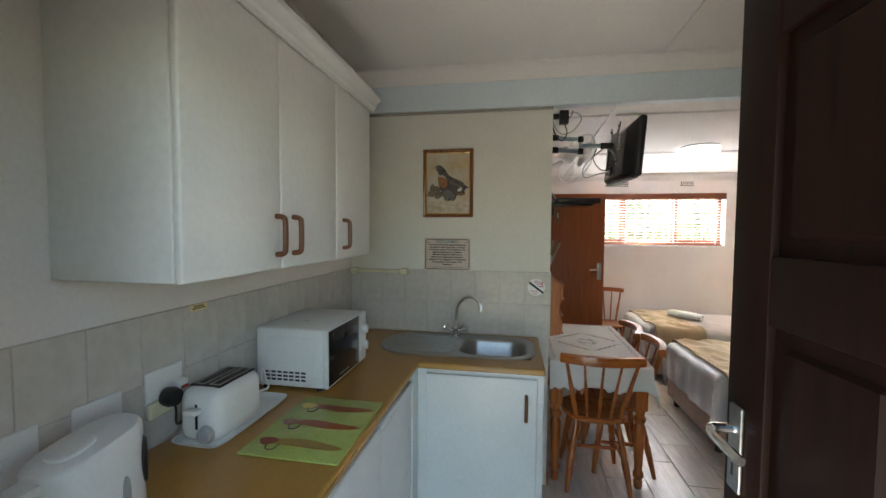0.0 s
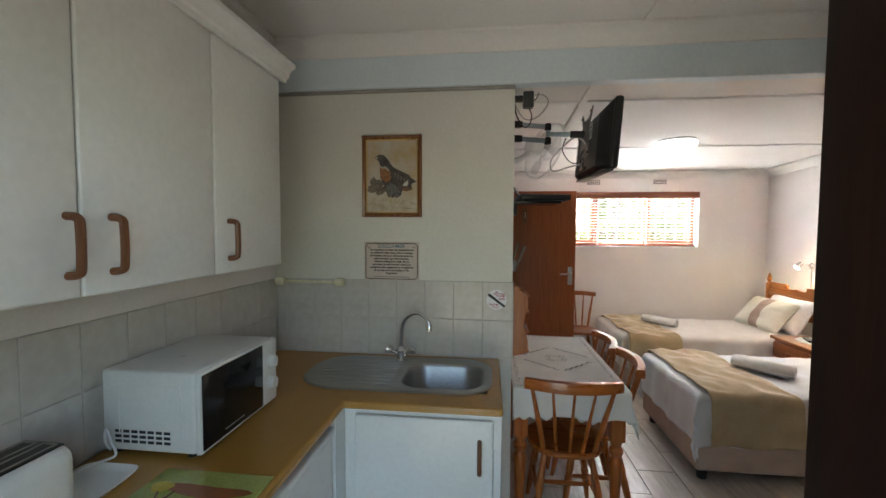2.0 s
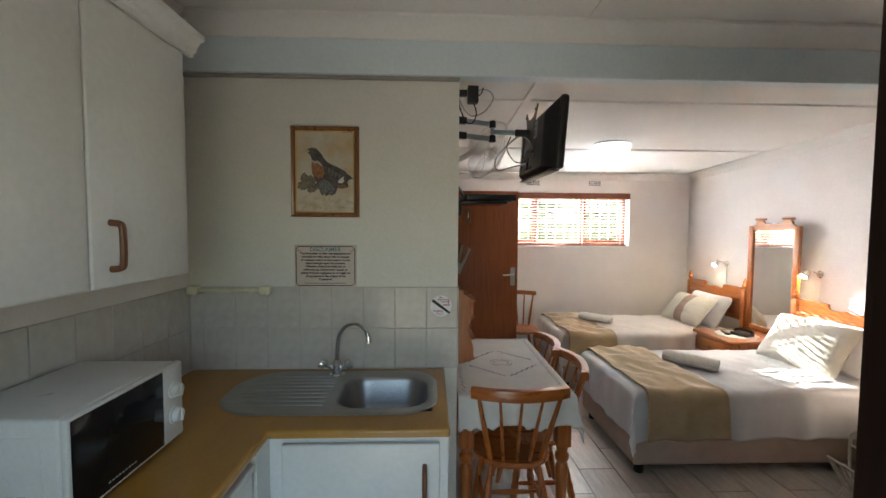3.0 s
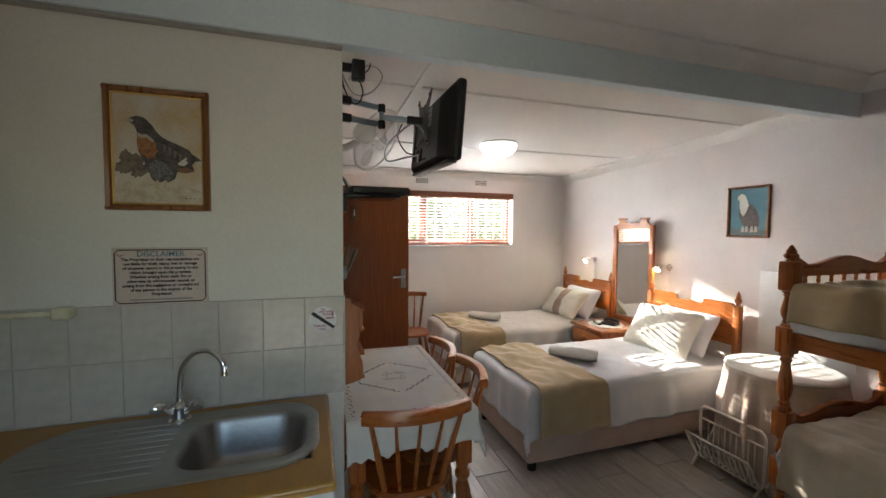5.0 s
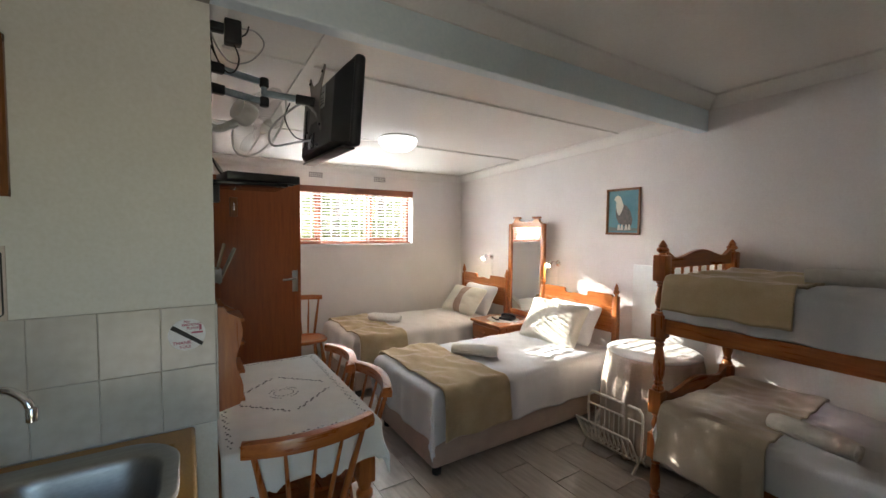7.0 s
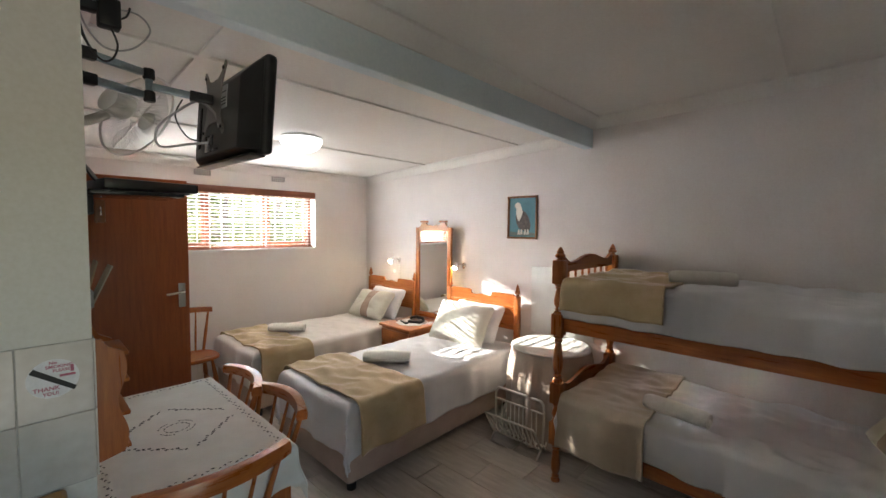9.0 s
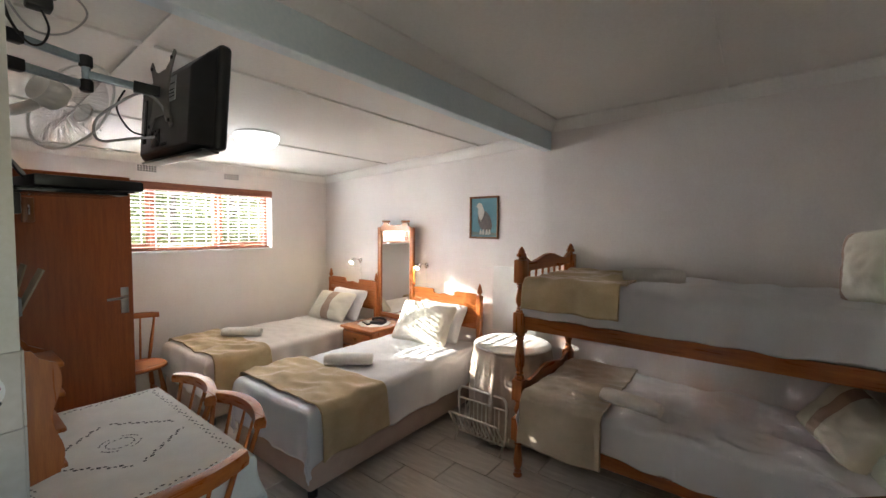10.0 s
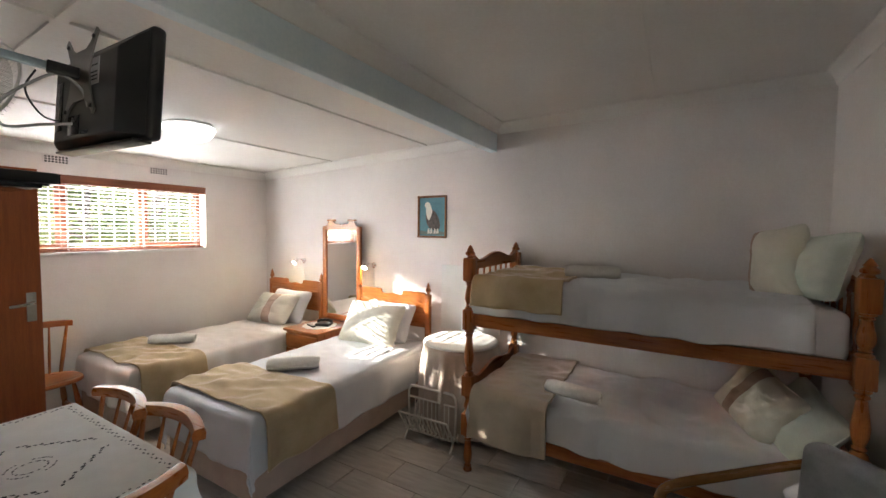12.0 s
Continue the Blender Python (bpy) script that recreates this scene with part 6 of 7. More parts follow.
def chair_parts(ch):
    """A spindle-back chair, its sitter facing +y; origin on the floor under the seat's middle."""
    bm = bmesh.new()
    n = 36
    rings = []
    for k, (s, z) in enumerate(((0.90, 0.425), (0.99, 0.435), (1.0, 0.450), (0.96, 0.460), (0.75, 0.455), (0.35, 0.447))):
        rg = []
        for i in range(n):
            a = 6.28318531 * i / n
            x, y = math.copysign(abs(math.cos(a)) ** 0.8, math.cos(a)) * 0.205, math.copysign(abs(math.sin(a)) ** 0.8, math.sin(a)) * 0.19
            x *= 1 + 0.08 * math.sin(a)
            rg.append(bm.verts.new((x * s, y * s, z)))
        rings.append(rg)
    for p, q in zip(rings, rings[1:]):
        for i in range(n):
            bm.faces.new((p[i], p[(i + 1) % n], q[(i + 1) % n], q[i]))
    bm.faces.new(rings[0][::-1])
    bm.faces.new(rings[-1])
    part("seat", bm, PINE_X, ch, "saddled round wooden seat")
    feet = {(-1, 1): (-0.175, 0.175), (1, 1): (0.175, 0.175), (-1, -1): (-0.185, -0.20), (1, -1): (0.185, -0.20)}
    for (sx, sy), (fx, fy) in feet.items():
        a, b = Vector((sx * 0.12, sy * 0.11, 0.43)), Vector((fx, fy, 0.0))
        bm = bmesh.new()
        tube(bm, [a.lerp(b, t) for t in (0, 0.1, 0.3, 0.45, 0.5, 0.55, 0.75, 0.9, 1)], [0.012, 0.014, 0.019, 0.021, 0.017, 0.021, 0.018, 0.014, 0.012], 12)
        part("leg", bm, PINE, ch)
    for sx in (-1, 1):
        bm = bmesh.new()
        tube(bm, [(sx * 0.148, 0.142, 0.20), (sx * 0.153, -0.02, 0.20), (sx * 0.155, -0.158, 0.20)], [0.009, 0.014, 0.009], 10)
        part("stretcher", bm, PINE_Y, ch)
    bm = bmesh.new()
    tube(bm, [(-0.152, -0.01, 0.20), (0, -0.01, 0.20), (0.152, -0.01, 0.20)], [0.009, 0.014, 0.009], 10)
    part("stretcher", bm, PINE_X, ch)
    # bowed top rail and spindles
    bm = bmesh.new()
    rows = []
    for i in range(17):
        u = i / 8 - 1
        x, y = 0.235 * u, -0.265 + 0.065 * u * u
        c = Vector((x, y, 0.832 + 0.006 * (1 - u * u)))
        nrm = Vector((0.13 * u * 2, -1, 0.0)).normalized()
        hh, tt = 0.028 - 0.003 * u * u, 0.023
        rows.append([bm.verts.new(c + nrm * a + Vector((0, 0, b))) for a, b in ((-tt, -hh * 0.8), (tt, -hh), (tt * 1.15, 0), (tt * 0.8, hh * 0.9), (0, hh), (-tt * 0.8, hh * 0.85), (-tt * 1.15, 0))])
    for p, q in zip(rows, rows[1:]):
        for i in range(7):
            bm.faces.new((p[i], p[(i + 1) % 7], q[(i + 1) % 7], q[i]))
    bm.faces.new(rows[0][::-1])
    bm.faces.new(rows[-1])
    part("top_rail", bm, PINE_X, ch, "bowed wooden top rail")
    for k, u in enumerate((-0.86, -0.44, 0.0, 0.44, 0.86)):
        a = Vector((0.148 * u, -0.155 + 0.03 * u * u, 0.45))
        b = Vector((0.235 * u, -0.263 + 0.065 * u * u, 0.815))
        th = 1.5 if k in (0, 4) else 1.0
        bm = bmesh.new()
        tube(bm, [a.lerp(b, t) for t in (0, 0.25, 0.45, 0.7, 1)], [0.008 * th, 0.0095 * th, 0.010 * th, 0.0075 * th, 0.0065 * th], 10)
        part("spindle", bm, PINE, ch)
    return ch


CL = "orange pine spindle-back chair tucked under the table"
ch = chair_parts(thing("dining_chair", (0.962, 2.905, 0), CL, "chair", "dining chairs"))
for x, y, rz, lab in ((1.145, 3.12, 92, CL), (1.125, 3.525, 88, CL), (1.60, 5.44, 182, "orange pine spindle-back chair against the window wall")):
    c = copy_thing(ch, pose(x, y, 0, 0, 0, rz))
    tagged(c, lab)

# ---------------------------------------------------------------- television corner
tv = thing("television", (1.102, 2.95, 2.085), "black flat television seen from behind on a wall arm", "television")
tv.matrix_basis = axes((1.115, 3.015, 2.08), (0, 1, 0), Vector((1, 0, -0.05)).normalized(), Vector((0.05, -0.03, 1)).normalized())
# local x along the screen, local y towards the viewer, local z up
bm = bmesh.new()
box(bm, (-0.345, 0.0, -0.172), (0.345, 0.042, 0.172), 0.016, 4)
part("screen_bezel", bm, BLACK, tv, "gloss black bezel")
part("screen", boxes(((-0.325, 0.0422, -0.150), (0.325, 0.0437, 0.156))), GLOSSBLACK, tv, "dark glass screen", False)
# the shell slopes in from the rim to a flat back with a hollow low down
bm = bmesh.new()
lp = []
for hx, lo, hi, y in ((0.335, -0.162, 0.160, 0.004), (0.300, -0.156, 0.140, -0.018), (0.245, -0.150, 0.112, -0.040), (0.235, -0.146, 0.104, -0.043)):
    lp.append([bm.verts.new(p) for p in ((-hx, y, lo), (hx, y, lo), (hx, y, hi), (-hx, y, hi))])
for p, q in zip(lp, lp[1:]):
    for i in range(4):
        bm.faces.new((p[i], p[(i + 1) % 4], q[(i + 1) % 4], q[i]))
bm.faces.new(lp[0][::-1])
bm.faces.new(lp[-1])
bevelled(part("back_shell", bm, BLACK, tv, angle=20), 0.006, 3, 15)
part("port_recess", boxes(((0.02, -0.0455, -0.135), (0.11, -0.0425, -0.070)), bevel=0.001), GLOSSBLACK, tv)
part("port_recess", boxes(((0.17, -0.0455, -0.11), (0.215, -0.0425, 0.06)), bevel=0.001), GLOSSBLACK, tv)
part("vent_grille", boxes(*[((-0.05 + i * 0.016, -0.0445, -0.138), (-0.042 + i * 0.016, -0.0425, -0.126)) for i in range(4)]), GLOSSBLACK, tv, smooth=False)
part("rating_label", boxes(((-0.115, -0.0448, 0.015), (-0.040, -0.0425, 0.100))), flat("grey_label", (0.40, 0.41, 0.42)), tv, "pale rating label", False)
for z in (0.028, 0.040, 0.052, 0.074):
    part("print_bar", boxes(((-0.105, -0.0453, z), (-0.055, -0.0447, z + 0.004))), INK, tv, smooth=False)
part("foot_strip", boxes(((-0.30, -0.02, -0.177), (0.30, 0.034, -0.168)), bevel=0.003), BLACK, tv)

wa = thing("tv_wall_arm", (0, 0, 0), "grey steel double-jointed television wall arm", "tv bracket")


def bar_between(name, a, b, w, h, mat, parent, label=""):
    a, b = Vector(a), Vector(b)
    d = (b - a)
    L = d.length
    u = d.normalized()
    s = Vector((0, 0, 1)).cross(u).normalized()
    bm = bmesh.new()
    box(bm, (0, -w / 2, -h / 2), (L, w / 2, h / 2), 0.004, 2, axes(a, u, s, u.cross(s)))
    return part(name, bm, mat, parent, label)


part("wall_plate", boxes(((XB, 2.955, 2.06), (XB + 0.012, 3.015, 2.26)), bevel=0.003), BLACK, wa)
EL = Vector((0.868, 3.063, 2.16))
for z in (2.197, 2.118):
    bar_between("joint", (XB + 0.005, 2.982, z), (XB + 0.055, 2.998, z), 0.03, 0.036, BLACK, wa, "black plastic joint cover")
    bar_between("link", (XB + 0.05, 2.997, z), (EL.x - 0.02, EL.y - 0.008, z), 0.018, 0.026, ARMSTEEL, wa, "grey steel arm")
    bm = bmesh.new()
    lathe(bm, [(0.016, 0), (0.019, 0.004), (0.019, 0.034), (0.016, 0.038)], 16, Matrix.Translation((EL.x, EL.y, z - 0.019)))
    part("elbow", bm, BLACK, wa)
bm = bmesh.new()
lathe(bm, [(0.012, 0), (0.012, 0.05)], 14, Matrix.Translation((EL.x, EL.y, 2.135)))
part("pivot", bm, ARMSTEEL, wa)
bar_between("link", (EL.x, EL.y, 2.155), (1.005, 3.035, 2.145), 0.018, 0.026, ARMSTEEL, wa, "grey steel arm")
bar_between("joint", (0.99, 3.04, 2.146), (1.066, 3.022, 2.140), 0.034, 0.036, BLACK, wa, "black plastic joint cover")
bm = bmesh.new()
ol = [(-0.125, 0.125), (-0.110, 0.138), (-0.075, 0.100), (-0.04, 0.082), (0.04, 0.082), (0.075, 0.100), (0.110, 0.138), (0.125, 0.125), (0.085, 0.06), (0.072, 0.0), (0.085, -0.06), (0.125, -0.125), (0.110, -0.138), (0.075, -0.100), (0.04, -0.082), (-0.04, -0.082), (-0.075, -0.100), (-0.110, -0.138), (-0.125, -0.125), (-0.085, -0.06), (-0.072, 0.0), (-0.085, 0.06)]
board(bm, ol, 0.005, tv.matrix_basis @ axes((0.015, -0.050, 0.055), (1, 0, 0), (0, 0, 1), (0, 1, 0)))
part("screen_plate", bm, flat("matt_grey_steel", (0.20, 0.185, 0.17), 0.4, 0.6), wa, "star-shaped steel screen plate", False)
for u, v in ((-0.10, 0.11), (0.10, 0.11), (-0.10, -0.11), (0.10, -0.11)):
    bm = bmesh.new()
    lathe(bm, [(0.007, 0), (0.007, 0.004), (0.004, 0.006)], 10, tv.matrix_basis @ axes((0.015 + u, -0.050, 0.055 + v), (1, 0, 0), (0, 0, 1), (0, -1, 0)))
    part("bolt", bm, BLACK, wa)
for a, r, mt, nm in (([(1.075, 3.20, 2.01), (1.02, 3.20, 2.02), (0.965, 3.14, 2.08), (0.97, 3.06, 2.13)], 0.003, BLACK, "black"), ([(1.075, 3.08, 1.99), (1.00, 3.12, 1.975), (0.91, 3.13, 1.955), (0.90, 3.12, 2.02), (0.96, 3.06, 2.09), (1.02, 3.04, 2.13), (1.06, 3.0, 2.09), (1.072, 2.98, 2.03)], 0.0045, GREY, "grey"), ([(0.67, 2.97, 2.27), (0.70, 2.975, 2.21), (0.715, 2.99, 2.20)], 0.003, BLACK, "black")):
    bm = bmesh.new()
    tube(bm, arc(a, 8), r, 8)
    tagged(link_mesh("tv_cable", bm, mt, True), "%s television cable hanging in a loop" % nm, "cable", "television cables")

ad = thing("power_adaptor", (XB, 2.90, 2.295), "black power adaptor plugged in high on the wall", "adaptor")
part("case", boxes(((0.0, -0.02, 0.0), (0.052, 0.02, 0.03)), ((0.052, -0.025, -0.035), (0.108, 0.025, 0.05)), bevel=0.006), BLACK, ad)
for a, mt in (([(0.085, 0, -0.034), (0.10, 0.005, -0.08), (0.085, 0.01, -0.125), (0.055, 0.01, -0.13), (0.02, 0.01, -0.07), (0.004, 0.01, 0.03)], BLACK), ([(0.095, 0, 0.03), (0.16, 0.02, 0.04), (0.19, 0.03, 0.0), (0.14, 0.03, -0.07), (0.07, 0.02, -0.09), (0.02, 0.01, -0.03), (0.004, 0.0, 0.04)], GREY), ([(0.10, 0.01, 0.0), (0.125, 0.01, 0.02), (0.135, 0.01, 0.05)], BLACK)):
    bm = bmesh.new()
    tube(bm, arc(a, 8), 0.003, 8)
    part("flex", bm, mt, ad)

sh = thing("media_shelf", (XB, 2.94, 1.745), "black glass wall shelf under the television", "shelf")
part("shelf_board", boxes(((0.0, -0.13, 0), (0.25, 0.13, 0.012)), bevel=0.003), GLOSSBLACK, sh)
part("bracket", boxes(((0, -0.03, -0.06), (0.03, 0.03, 0.0)), bevel=0.004), BLACK, sh)
dc = thing("decoder_box", (XB + 0.165, 2.95, 1.758), "black satellite decoder on the glass shelf", "decoder", "", 8)
part("case", boxes(((-0.13, -0.09, 0.006), (0.13, 0.09, 0.038)), bevel=0.005), BLACK, dc)
part("front", boxes(((0.131, -0.085, 0.008), (0.134, 0.085, 0.036)), bevel=0.001), GLOSSBLACK, dc)
for x in (-0.1, 0.1):
    for y in (-0.07, 0.07):
        part("foot", boxes(((x - 0.01, y - 0.01, 0), (x + 0.01, y + 0.01, 0.0065))), BLACK, dc, smooth=False)
for k in range(3):
    bm = bmesh.new()
    tube(bm, arc([(XB + 0.06, 2.93 + k * 0.02, 1.775), (XB + 0.03, 2.93 + k * 0.015, 1.80 + k * 0.012), (XB + 0.006, 2.935, 1.85)], 6), 0.003, 8)
    tagged(link_mesh("decoder_cable", bm, GREY if k else BLACK, True), "thin decoder cable running up the wall", "cable", "decoder cables")

# wall fan
fan = thing("wall_fan", (XB, 3.56, 2.12), "white wall fan with a round wire guard", "fan")
part("wall_bracket", boxes(((0, -0.04, -0.07), (0.025, 0.04, 0.05)), bevel=0.006), PLASTIC, fan)
bm = bmesh.new()
tube(bm, arc([(0.02, 0, -0.02), (0.07, 0.01, -0.03), (0.15, 0.03, 0.02)], 5), 0.022, 12)
part("stem", bm, PLASTIC, fan)
fw = Vector((0.80, 0.45, -0.30)).normalized()
fu = fw.orthogonal().normalized()
FM = axes((0.262, 0.06, 0.045), fu, fw.cross(fu), fw)
bm = bmesh.new()
lathe(bm, [(0.02, -0.14), (0.055, -0.13), (0.062, -0.09), (0.058, -0.045), (0.03, -0.035)], 24, FM)
part("motor_housing", bm, PLASTIC, fan)
FR = 0.205
WIRE = srf("white_wire", (0.66, 0.66, 0.65), (0.72, 0.72, 0.71), 8, 0.4)
for i in range(64):
    a = 6.28318531 * i / 64
    c, s = math.cos(a), math.sin(a)
    bm = bmesh.new()
    tube(bm, [FM @ Vector((c * r, s * r, z)) for r, z in ((0.04, 0.06), (0.11, 0.056), (0.178, 0.038), (FR, 0.0), (0.178, -0.032), (0.11, -0.048), (0.05, -0.052))], 0.0009, 4)
    part("guard_wire", bm, WIRE, fan)
bm = bmesh.new()
tube(bm, [FM @ Vector((FR * math.cos(i * 6.2832 / 48), FR * math.sin(i * 6.2832 / 48), 0)) for i in range(48)], 0.005, 8, True)
part("guard_ring", bm, PLASTIC, fan)
bm = bmesh.new()
lathe(bm, [(0.045, 0.05), (0.045, 0.058), (0.03, 0.062)], 20, FM)
part("badge", bm, PLASTIC, fan)
for k in range(3):
    bm = bmesh.new()

    def blade(u, v, k=k):
        r = 0.03 + 0.15 * u
        a = k * 2.0944 + (v - 0.5) * (0.75 + 0.55 * math.sin(u * 3.0))
        return FM @ Vector((r * math.cos(a), r * math.sin(a), 0.02 * (v - 0.5) * 2 * (1 - 0.3 * u)))

    sheet(bm, blade, 8, 8)
    thicken(part("blade", bm, clear("clear_blade") if k == 0 else bpy.data.materials["clear_blade"], fan, "translucent plastic blade"), 0.002)

# letter rack on the bathroom wall above the table
sr = thing("wall_rack", (XB, 3.0, 0.90), "orange pine wall rack with scalloped sides and small shelves", "wall rack")
for y in (-0.10, 0.10):
    bm = bmesh.new()
    ol = [(0, 0)] + [(0.085 + 0.012 * math.sin(t * 9.4), 0.02 + t * 0.33) for t in [i / 20 for i in range(21)]] + [(0.05, 0.37), (0.035, 0.395), (0, 0.40)]
    board(bm, ol, 0.014, axes((0, y - 0.007, 0), (1, 0, 0), (0, 0, 1), (0, 1, 0)))
    part("side_panel", bm, PINE, sr)
for z in (0.02, 0.13, 0.24, 0.33):
    part("shelf", boxes(((0.0, -0.092, z), (0.105, 0.092, z + 0.014)), bevel=0.003), PINE_Y, sr)
part("back", boxes(((0.0, -0.092, 0.014), (0.008, 0.092, 0.38))), PINE, sr, smooth=False)
lf = thing("leaflet_holder", (XB, 3.25, 1.36), "small clear holder with tan leaflets on the wall", "leaflet holder")
for k, (a, c) in enumerate(((0, (0.30, 0.22, 0.12)), (9, (0.42, 0.36, 0.26)))):
    bm = bmesh.new()
    box(bm, (0.02 + k * 0.02, -0.05, 0.0), (0.026 + k * 0.02, 0.05, 0.17), 0.001, 1, pose(0, 0, 0, 0, 14 + a, 0))
    part("leaflet", bm, flat("tan_leaflet", c), lf, smooth=False)
part("holder", boxes(((0, -0.055, -0.01), (0.05, 0.055, 0.05)), bevel=0.003), GREY, lf)

# ---------------------------------------------------------------- trees outside the window
LEAF = srf("garden_leaf", (0.06, 0.095, 0.035), (0.15, 0.18, 0.065), 4, 0.6, 0, 0.1, 40)
lt = LEAF.node_tree
pb = lt.nodes["Principled BSDF"]
trl, ad_ = lt.nodes.new("ShaderNodeBsdfTranslucent"), lt.nodes.new("ShaderNodeMixShader")
trl.inputs[0].default_value = (0.27, 0.33, 0.12, 1)
ad_.inputs[0].default_value = 0.45
lt.links.new(pb.outputs[0], ad_.inputs[1])
lt.links.new(trl.outputs[0], ad_.inputs[2])
lt.links.new(ad_.outputs[0], lt.nodes["Material Output"].inputs[0])
BARK = srf("grey_bark", (0.10, 0.08, 0.06), (0.18, 0.15, 0.11), 9, 0.95, 0, 0.6, 40, bdist=0.01)


def tree(at, h, spread, seed, label):
    rnd = random.Random(seed)
    t = thing("garden_tree", at, label, "tree", "garden trees")
    bm = bmesh.new()
    tube(bm, arc([(0, 0, -0.1), (0.03, 0.02, h * 0.25), (-0.03, 0.05, h * 0.55), (0.02, 0.0, h * 0.85)], 4), [0.10 - 0.0060 * i for i in range(13)], 9)
    tips = []
    for i in range(11):
        a, z = rnd.uniform(0, 6.28), h * rnd.uniform(0.2, 0.75)
        e = Vector((spread * rnd.uniform(0.5, 0.95) * math.cos(a), spread * rnd.uniform(0.5, 0.95) * math.sin(a), min(h, z + h * rnd.uniform(0.1, 0.3))))
        tube(bm, arc([(0, 0, z), (e.x * 0.45, e.y * 0.45, z + (e.z - z) * 0.35), tuple(e)], 4), [0.035, 0.03, 0.026, 0.022, 0.018, 0.014, 0.011, 0.008, 0.006], 6)
        tips.append(e)
    part("trunk", bm, BARK, t)
    verts, faces = [], []
    for e in tips + [Vector((0, 0, h * 0.9)), Vector((0.2, 0.1, h * 0.5)), Vector((-0.3, 0.1, h * 0.35)), Vector((0.5, -0.1, h * 0.6)), Vector((-0.5, 0.0, h * 0.7)), Vector((0.4, 0.2, h * 0.25))]:
        # narrow crowns get more leaves so that they stop more sun
        for _ in range(460 if spread < 0.6 else 240):
            d = Vector((rnd.gauss(0, 1), rnd.gauss(0, 1), rnd.gauss(0, 0.8)))
            c = e + d.normalized() * spread * 0.42 * rnd.random() ** 0.4
            c.z = max(0.1, min(c.z, h))
            u = Vector((rnd.gauss(0, 1), rnd.gauss(0, 1), rnd.gauss(0, 1))).normalized()
            v = u.orthogonal().normalized()
            s = rnd.uniform(0.035, 0.075)
            k = len(verts)
            verts += [c - u * s, c - v * s * 0.45, c + u * s, c + v * s * 0.45]
            faces.append((k, k + 1, k + 2, k + 3))
    me = bpy.data.meshes.new("crown")
    me.from_pydata([tuple(v) for v in verts], [], faces)
    me.materials.append(LEAF)
    cr = new("crown", me)
    cr.parent = t


# first two are out of view, added to keep sun off the lower bunk
for k, (x, y, h, s) in enumerate(((-0.02, 9.3, 3.8, 0.55), (0.33, 9.1, 3.75, 0.40), (1.6, 8.7, 2.1, 0.8), (3.3, 9.6, 3.2, 0.95), (4.1, 9.2, 3.4, 1.0), (5.3, 9.8, 3.6, 1.1), (3.4, 11.4, 3.9, 1.3), (5.2, 11.8, 4.2, 1.4), (7.4, 11.6, 4.2, 1.5))):
    tree((x, y, -0.12), h, s, 20 + k, "leafy green tree outside the window, seen there or added unseen to block sun")

# ---------------------------------------------------------------- tiles, one by one
def tile_mesh(name, a, b, mat, bev):
    bm = bmesh.new()
    box(bm, a, b, bev, 1)
    me = bpy.data.meshes.new(name)
    bm.to_mesh(me)
    bm.free()
    me.materials.append(mat)
    return me


def lay(name, me, parent, at):
    ob = new(name, me)
    ob.parent = parent
    ob.location = at
    return ob


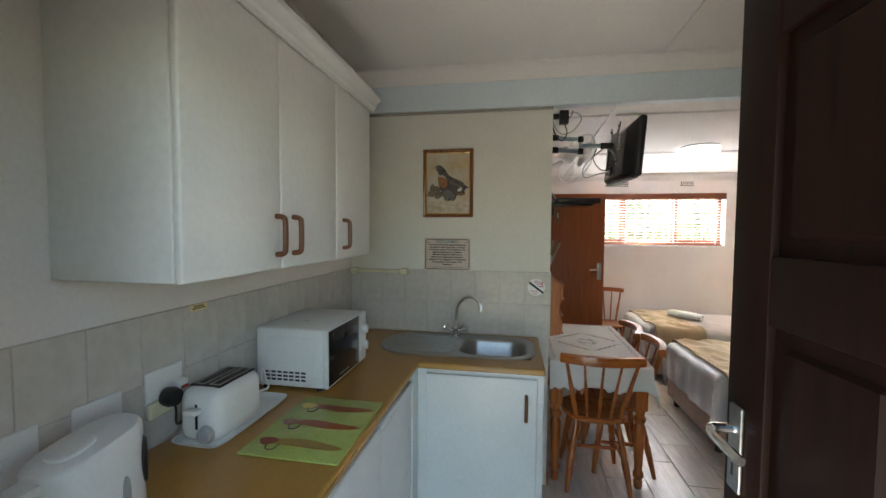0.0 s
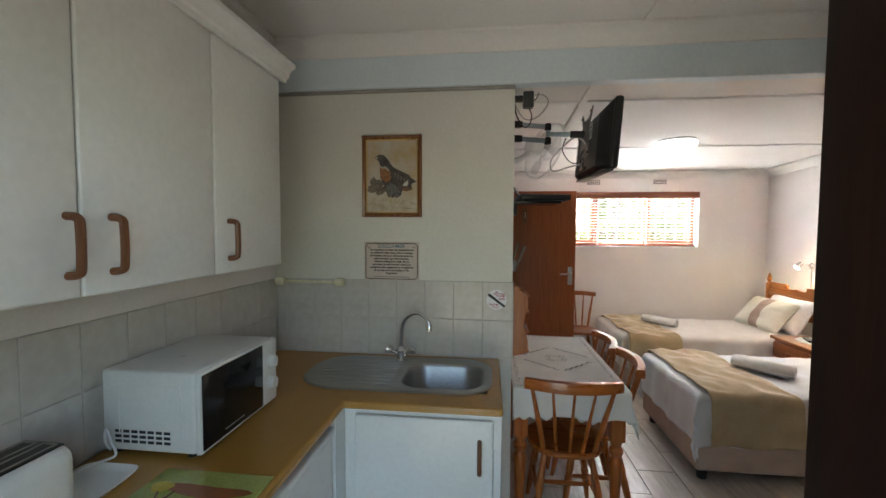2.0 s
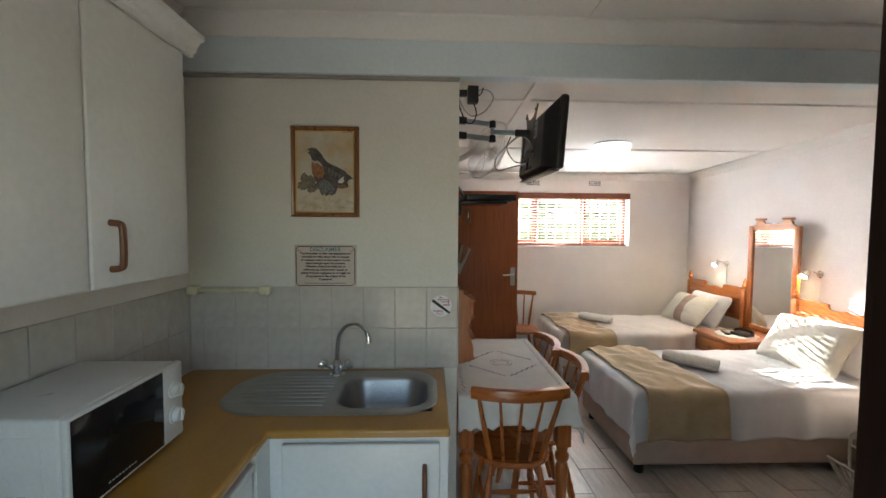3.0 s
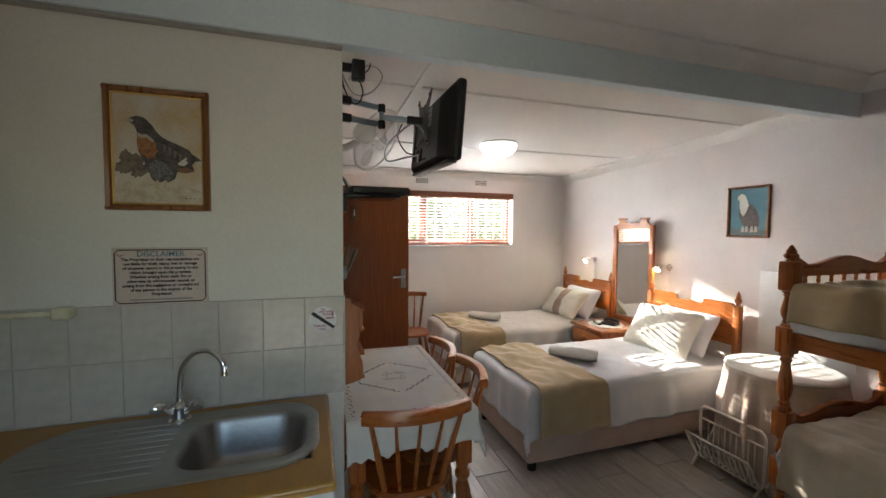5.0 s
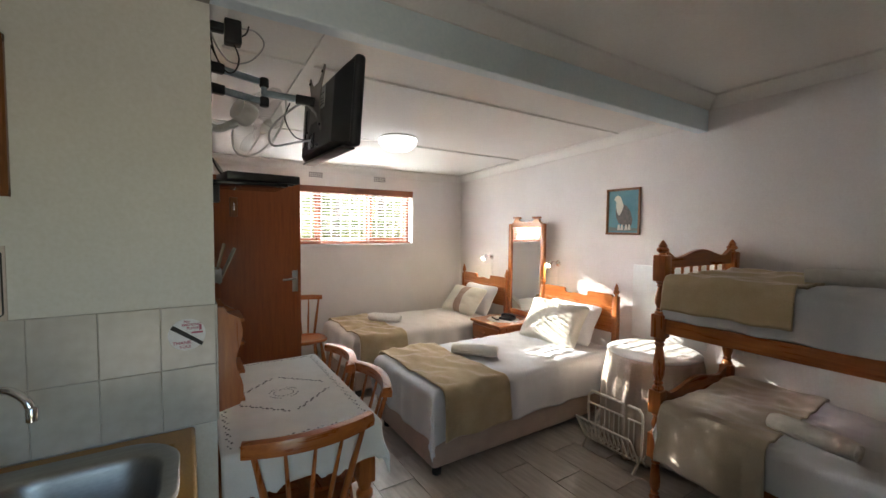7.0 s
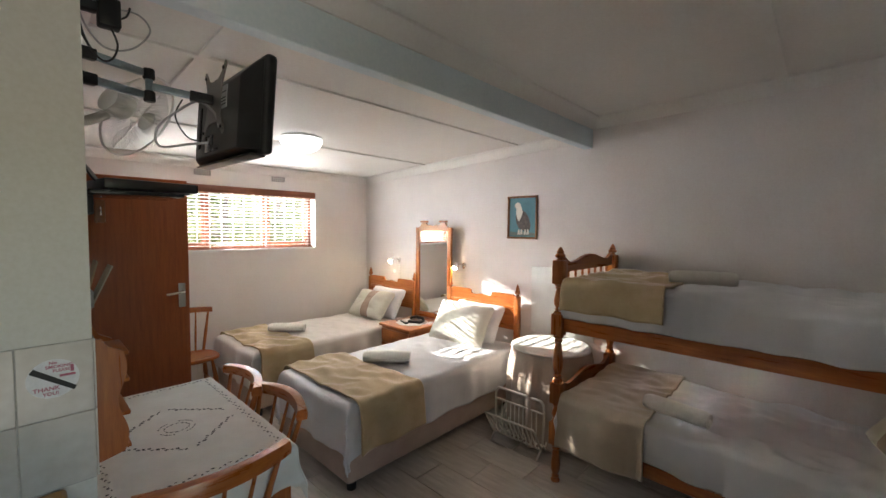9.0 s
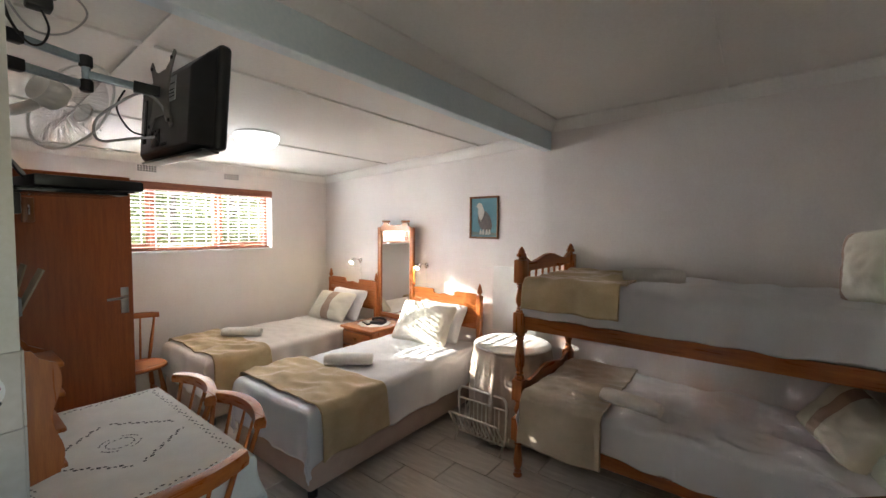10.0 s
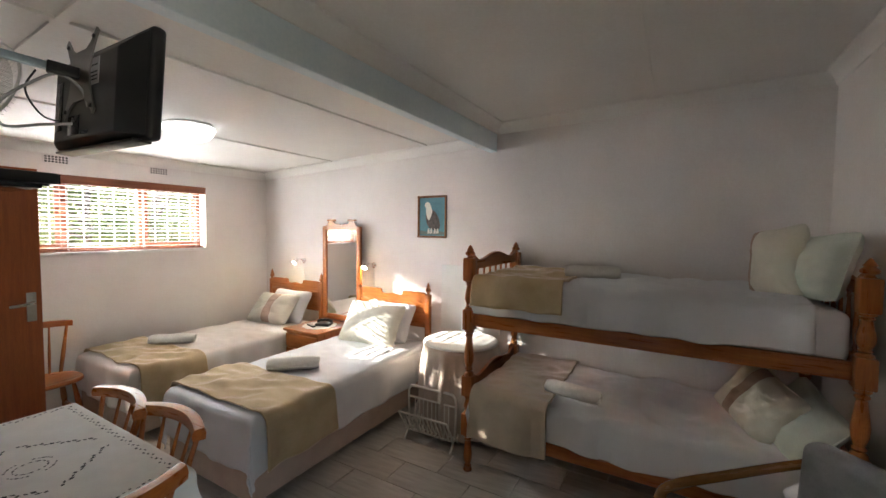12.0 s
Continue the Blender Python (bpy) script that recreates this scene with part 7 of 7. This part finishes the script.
# floor: 0.247 x 0.505 in half bond, joints 4 mm
TW, TL, J = 0.247, 0.505, 0.004
cut = {}
c0 = math.floor((XW - 2.525) / TW)
for ci in range(c0, math.ceil((XE - 2.525) / TW) + 1):
    x0, x1 = max(2.525 + ci * TW, XW), min(2.525 + (ci + 1) * TW, XE)
    if x1 - x0 < 0.02:
        continue
    off = 2.908 if ci % 2 == 0 else 2.656
    for ri in range(-7, 8):
        y0, y1 = max(off + ri * TL, YS - 0.22), min(off + (ri + 1) * TL, YN)
        if y1 - y0 < 0.02 or (x1 < XB - 0.06 and y0 > YK + 0.06):
            continue
        key = (round(x1 - x0, 4), round(y1 - y0, 4))
        if key not in cut:
            cut[key] = tile_mesh("tile", (J / 2, J / 2, -0.012), (key[0] - J / 2, key[1] - J / 2, 0.0), TILE_F, 0.0015)
        lay("tile", cut[key], floor, (x0, y0, 0.0))

# glazed wall tiles, 0.152 x 0.20, two courses over the worktop
cut = {}
wk, ww = bpy.data.objects["wall_kitchen_end"], bpy.data.objects["wall_west"]
g1 = setting("tile_bed_kitchen", boxes(((XW, YK - 0.003, CT), (XB, YK, 1.335))), GROUT_W, "pale grout behind the sink tiles", "grout")
g2 = setting("tile_bed_west", boxes(((XW, YS, CT), (XW + 0.003, YK - 0.003, 1.335))), GROUT_W, "pale grout behind the counter tiles", "grout")
for z0, z1 in ((CT + 0.001, 1.1345), (1.1345, 1.335)):
    k = 0
    x1 = XB + 0.001
    while x1 > XW + 0.02:
        x0 = max(x1 - 0.152, XW + 0.006)
        key = ("k", round(x1 - x0, 4), round(z1 - z0, 4))
        if key not in cut:
            cut[key] = tile_mesh("tile", (0.001, -0.0065, 0.001), (key[1] - 0.001, -0.0005, key[2] - 0.001), TILE_W, 0.0016)
        lay("tile", cut[key], g1, (x0, YK, z0))
        x1 = x0 - 0.0 if x0 > XW + 0.01 else XW
    y = 0.4475
    while y < YK - 0.02:
        y0, y1 = max(y, YS), min(y + 0.152, YK - 0.007)
        key = ("w", round(y1 - y0, 4), round(z1 - z0, 4))
        if key not in cut:
            cut[key] = tile_mesh("tile", (0.0005, 0.001, 0.001), (0.0065, key[1] - 0.001, key[2] - 0.001), TILE_W, 0.0016)
        lay("tile", cut[key], g2, (XW, y0, z0))
        y += 0.152
# tiled end of the sink wall
for z0, z1 in ((CT + 0.001, 1.1345), (1.1345, 1.335)):
    lay("tile", tile_mesh("tile", (0.0005, 0.0, 0.001), (0.0065, 0.098, z1 - z0 - 0.001), TILE_W, 0.0016), g1, (XB, YK, z0))
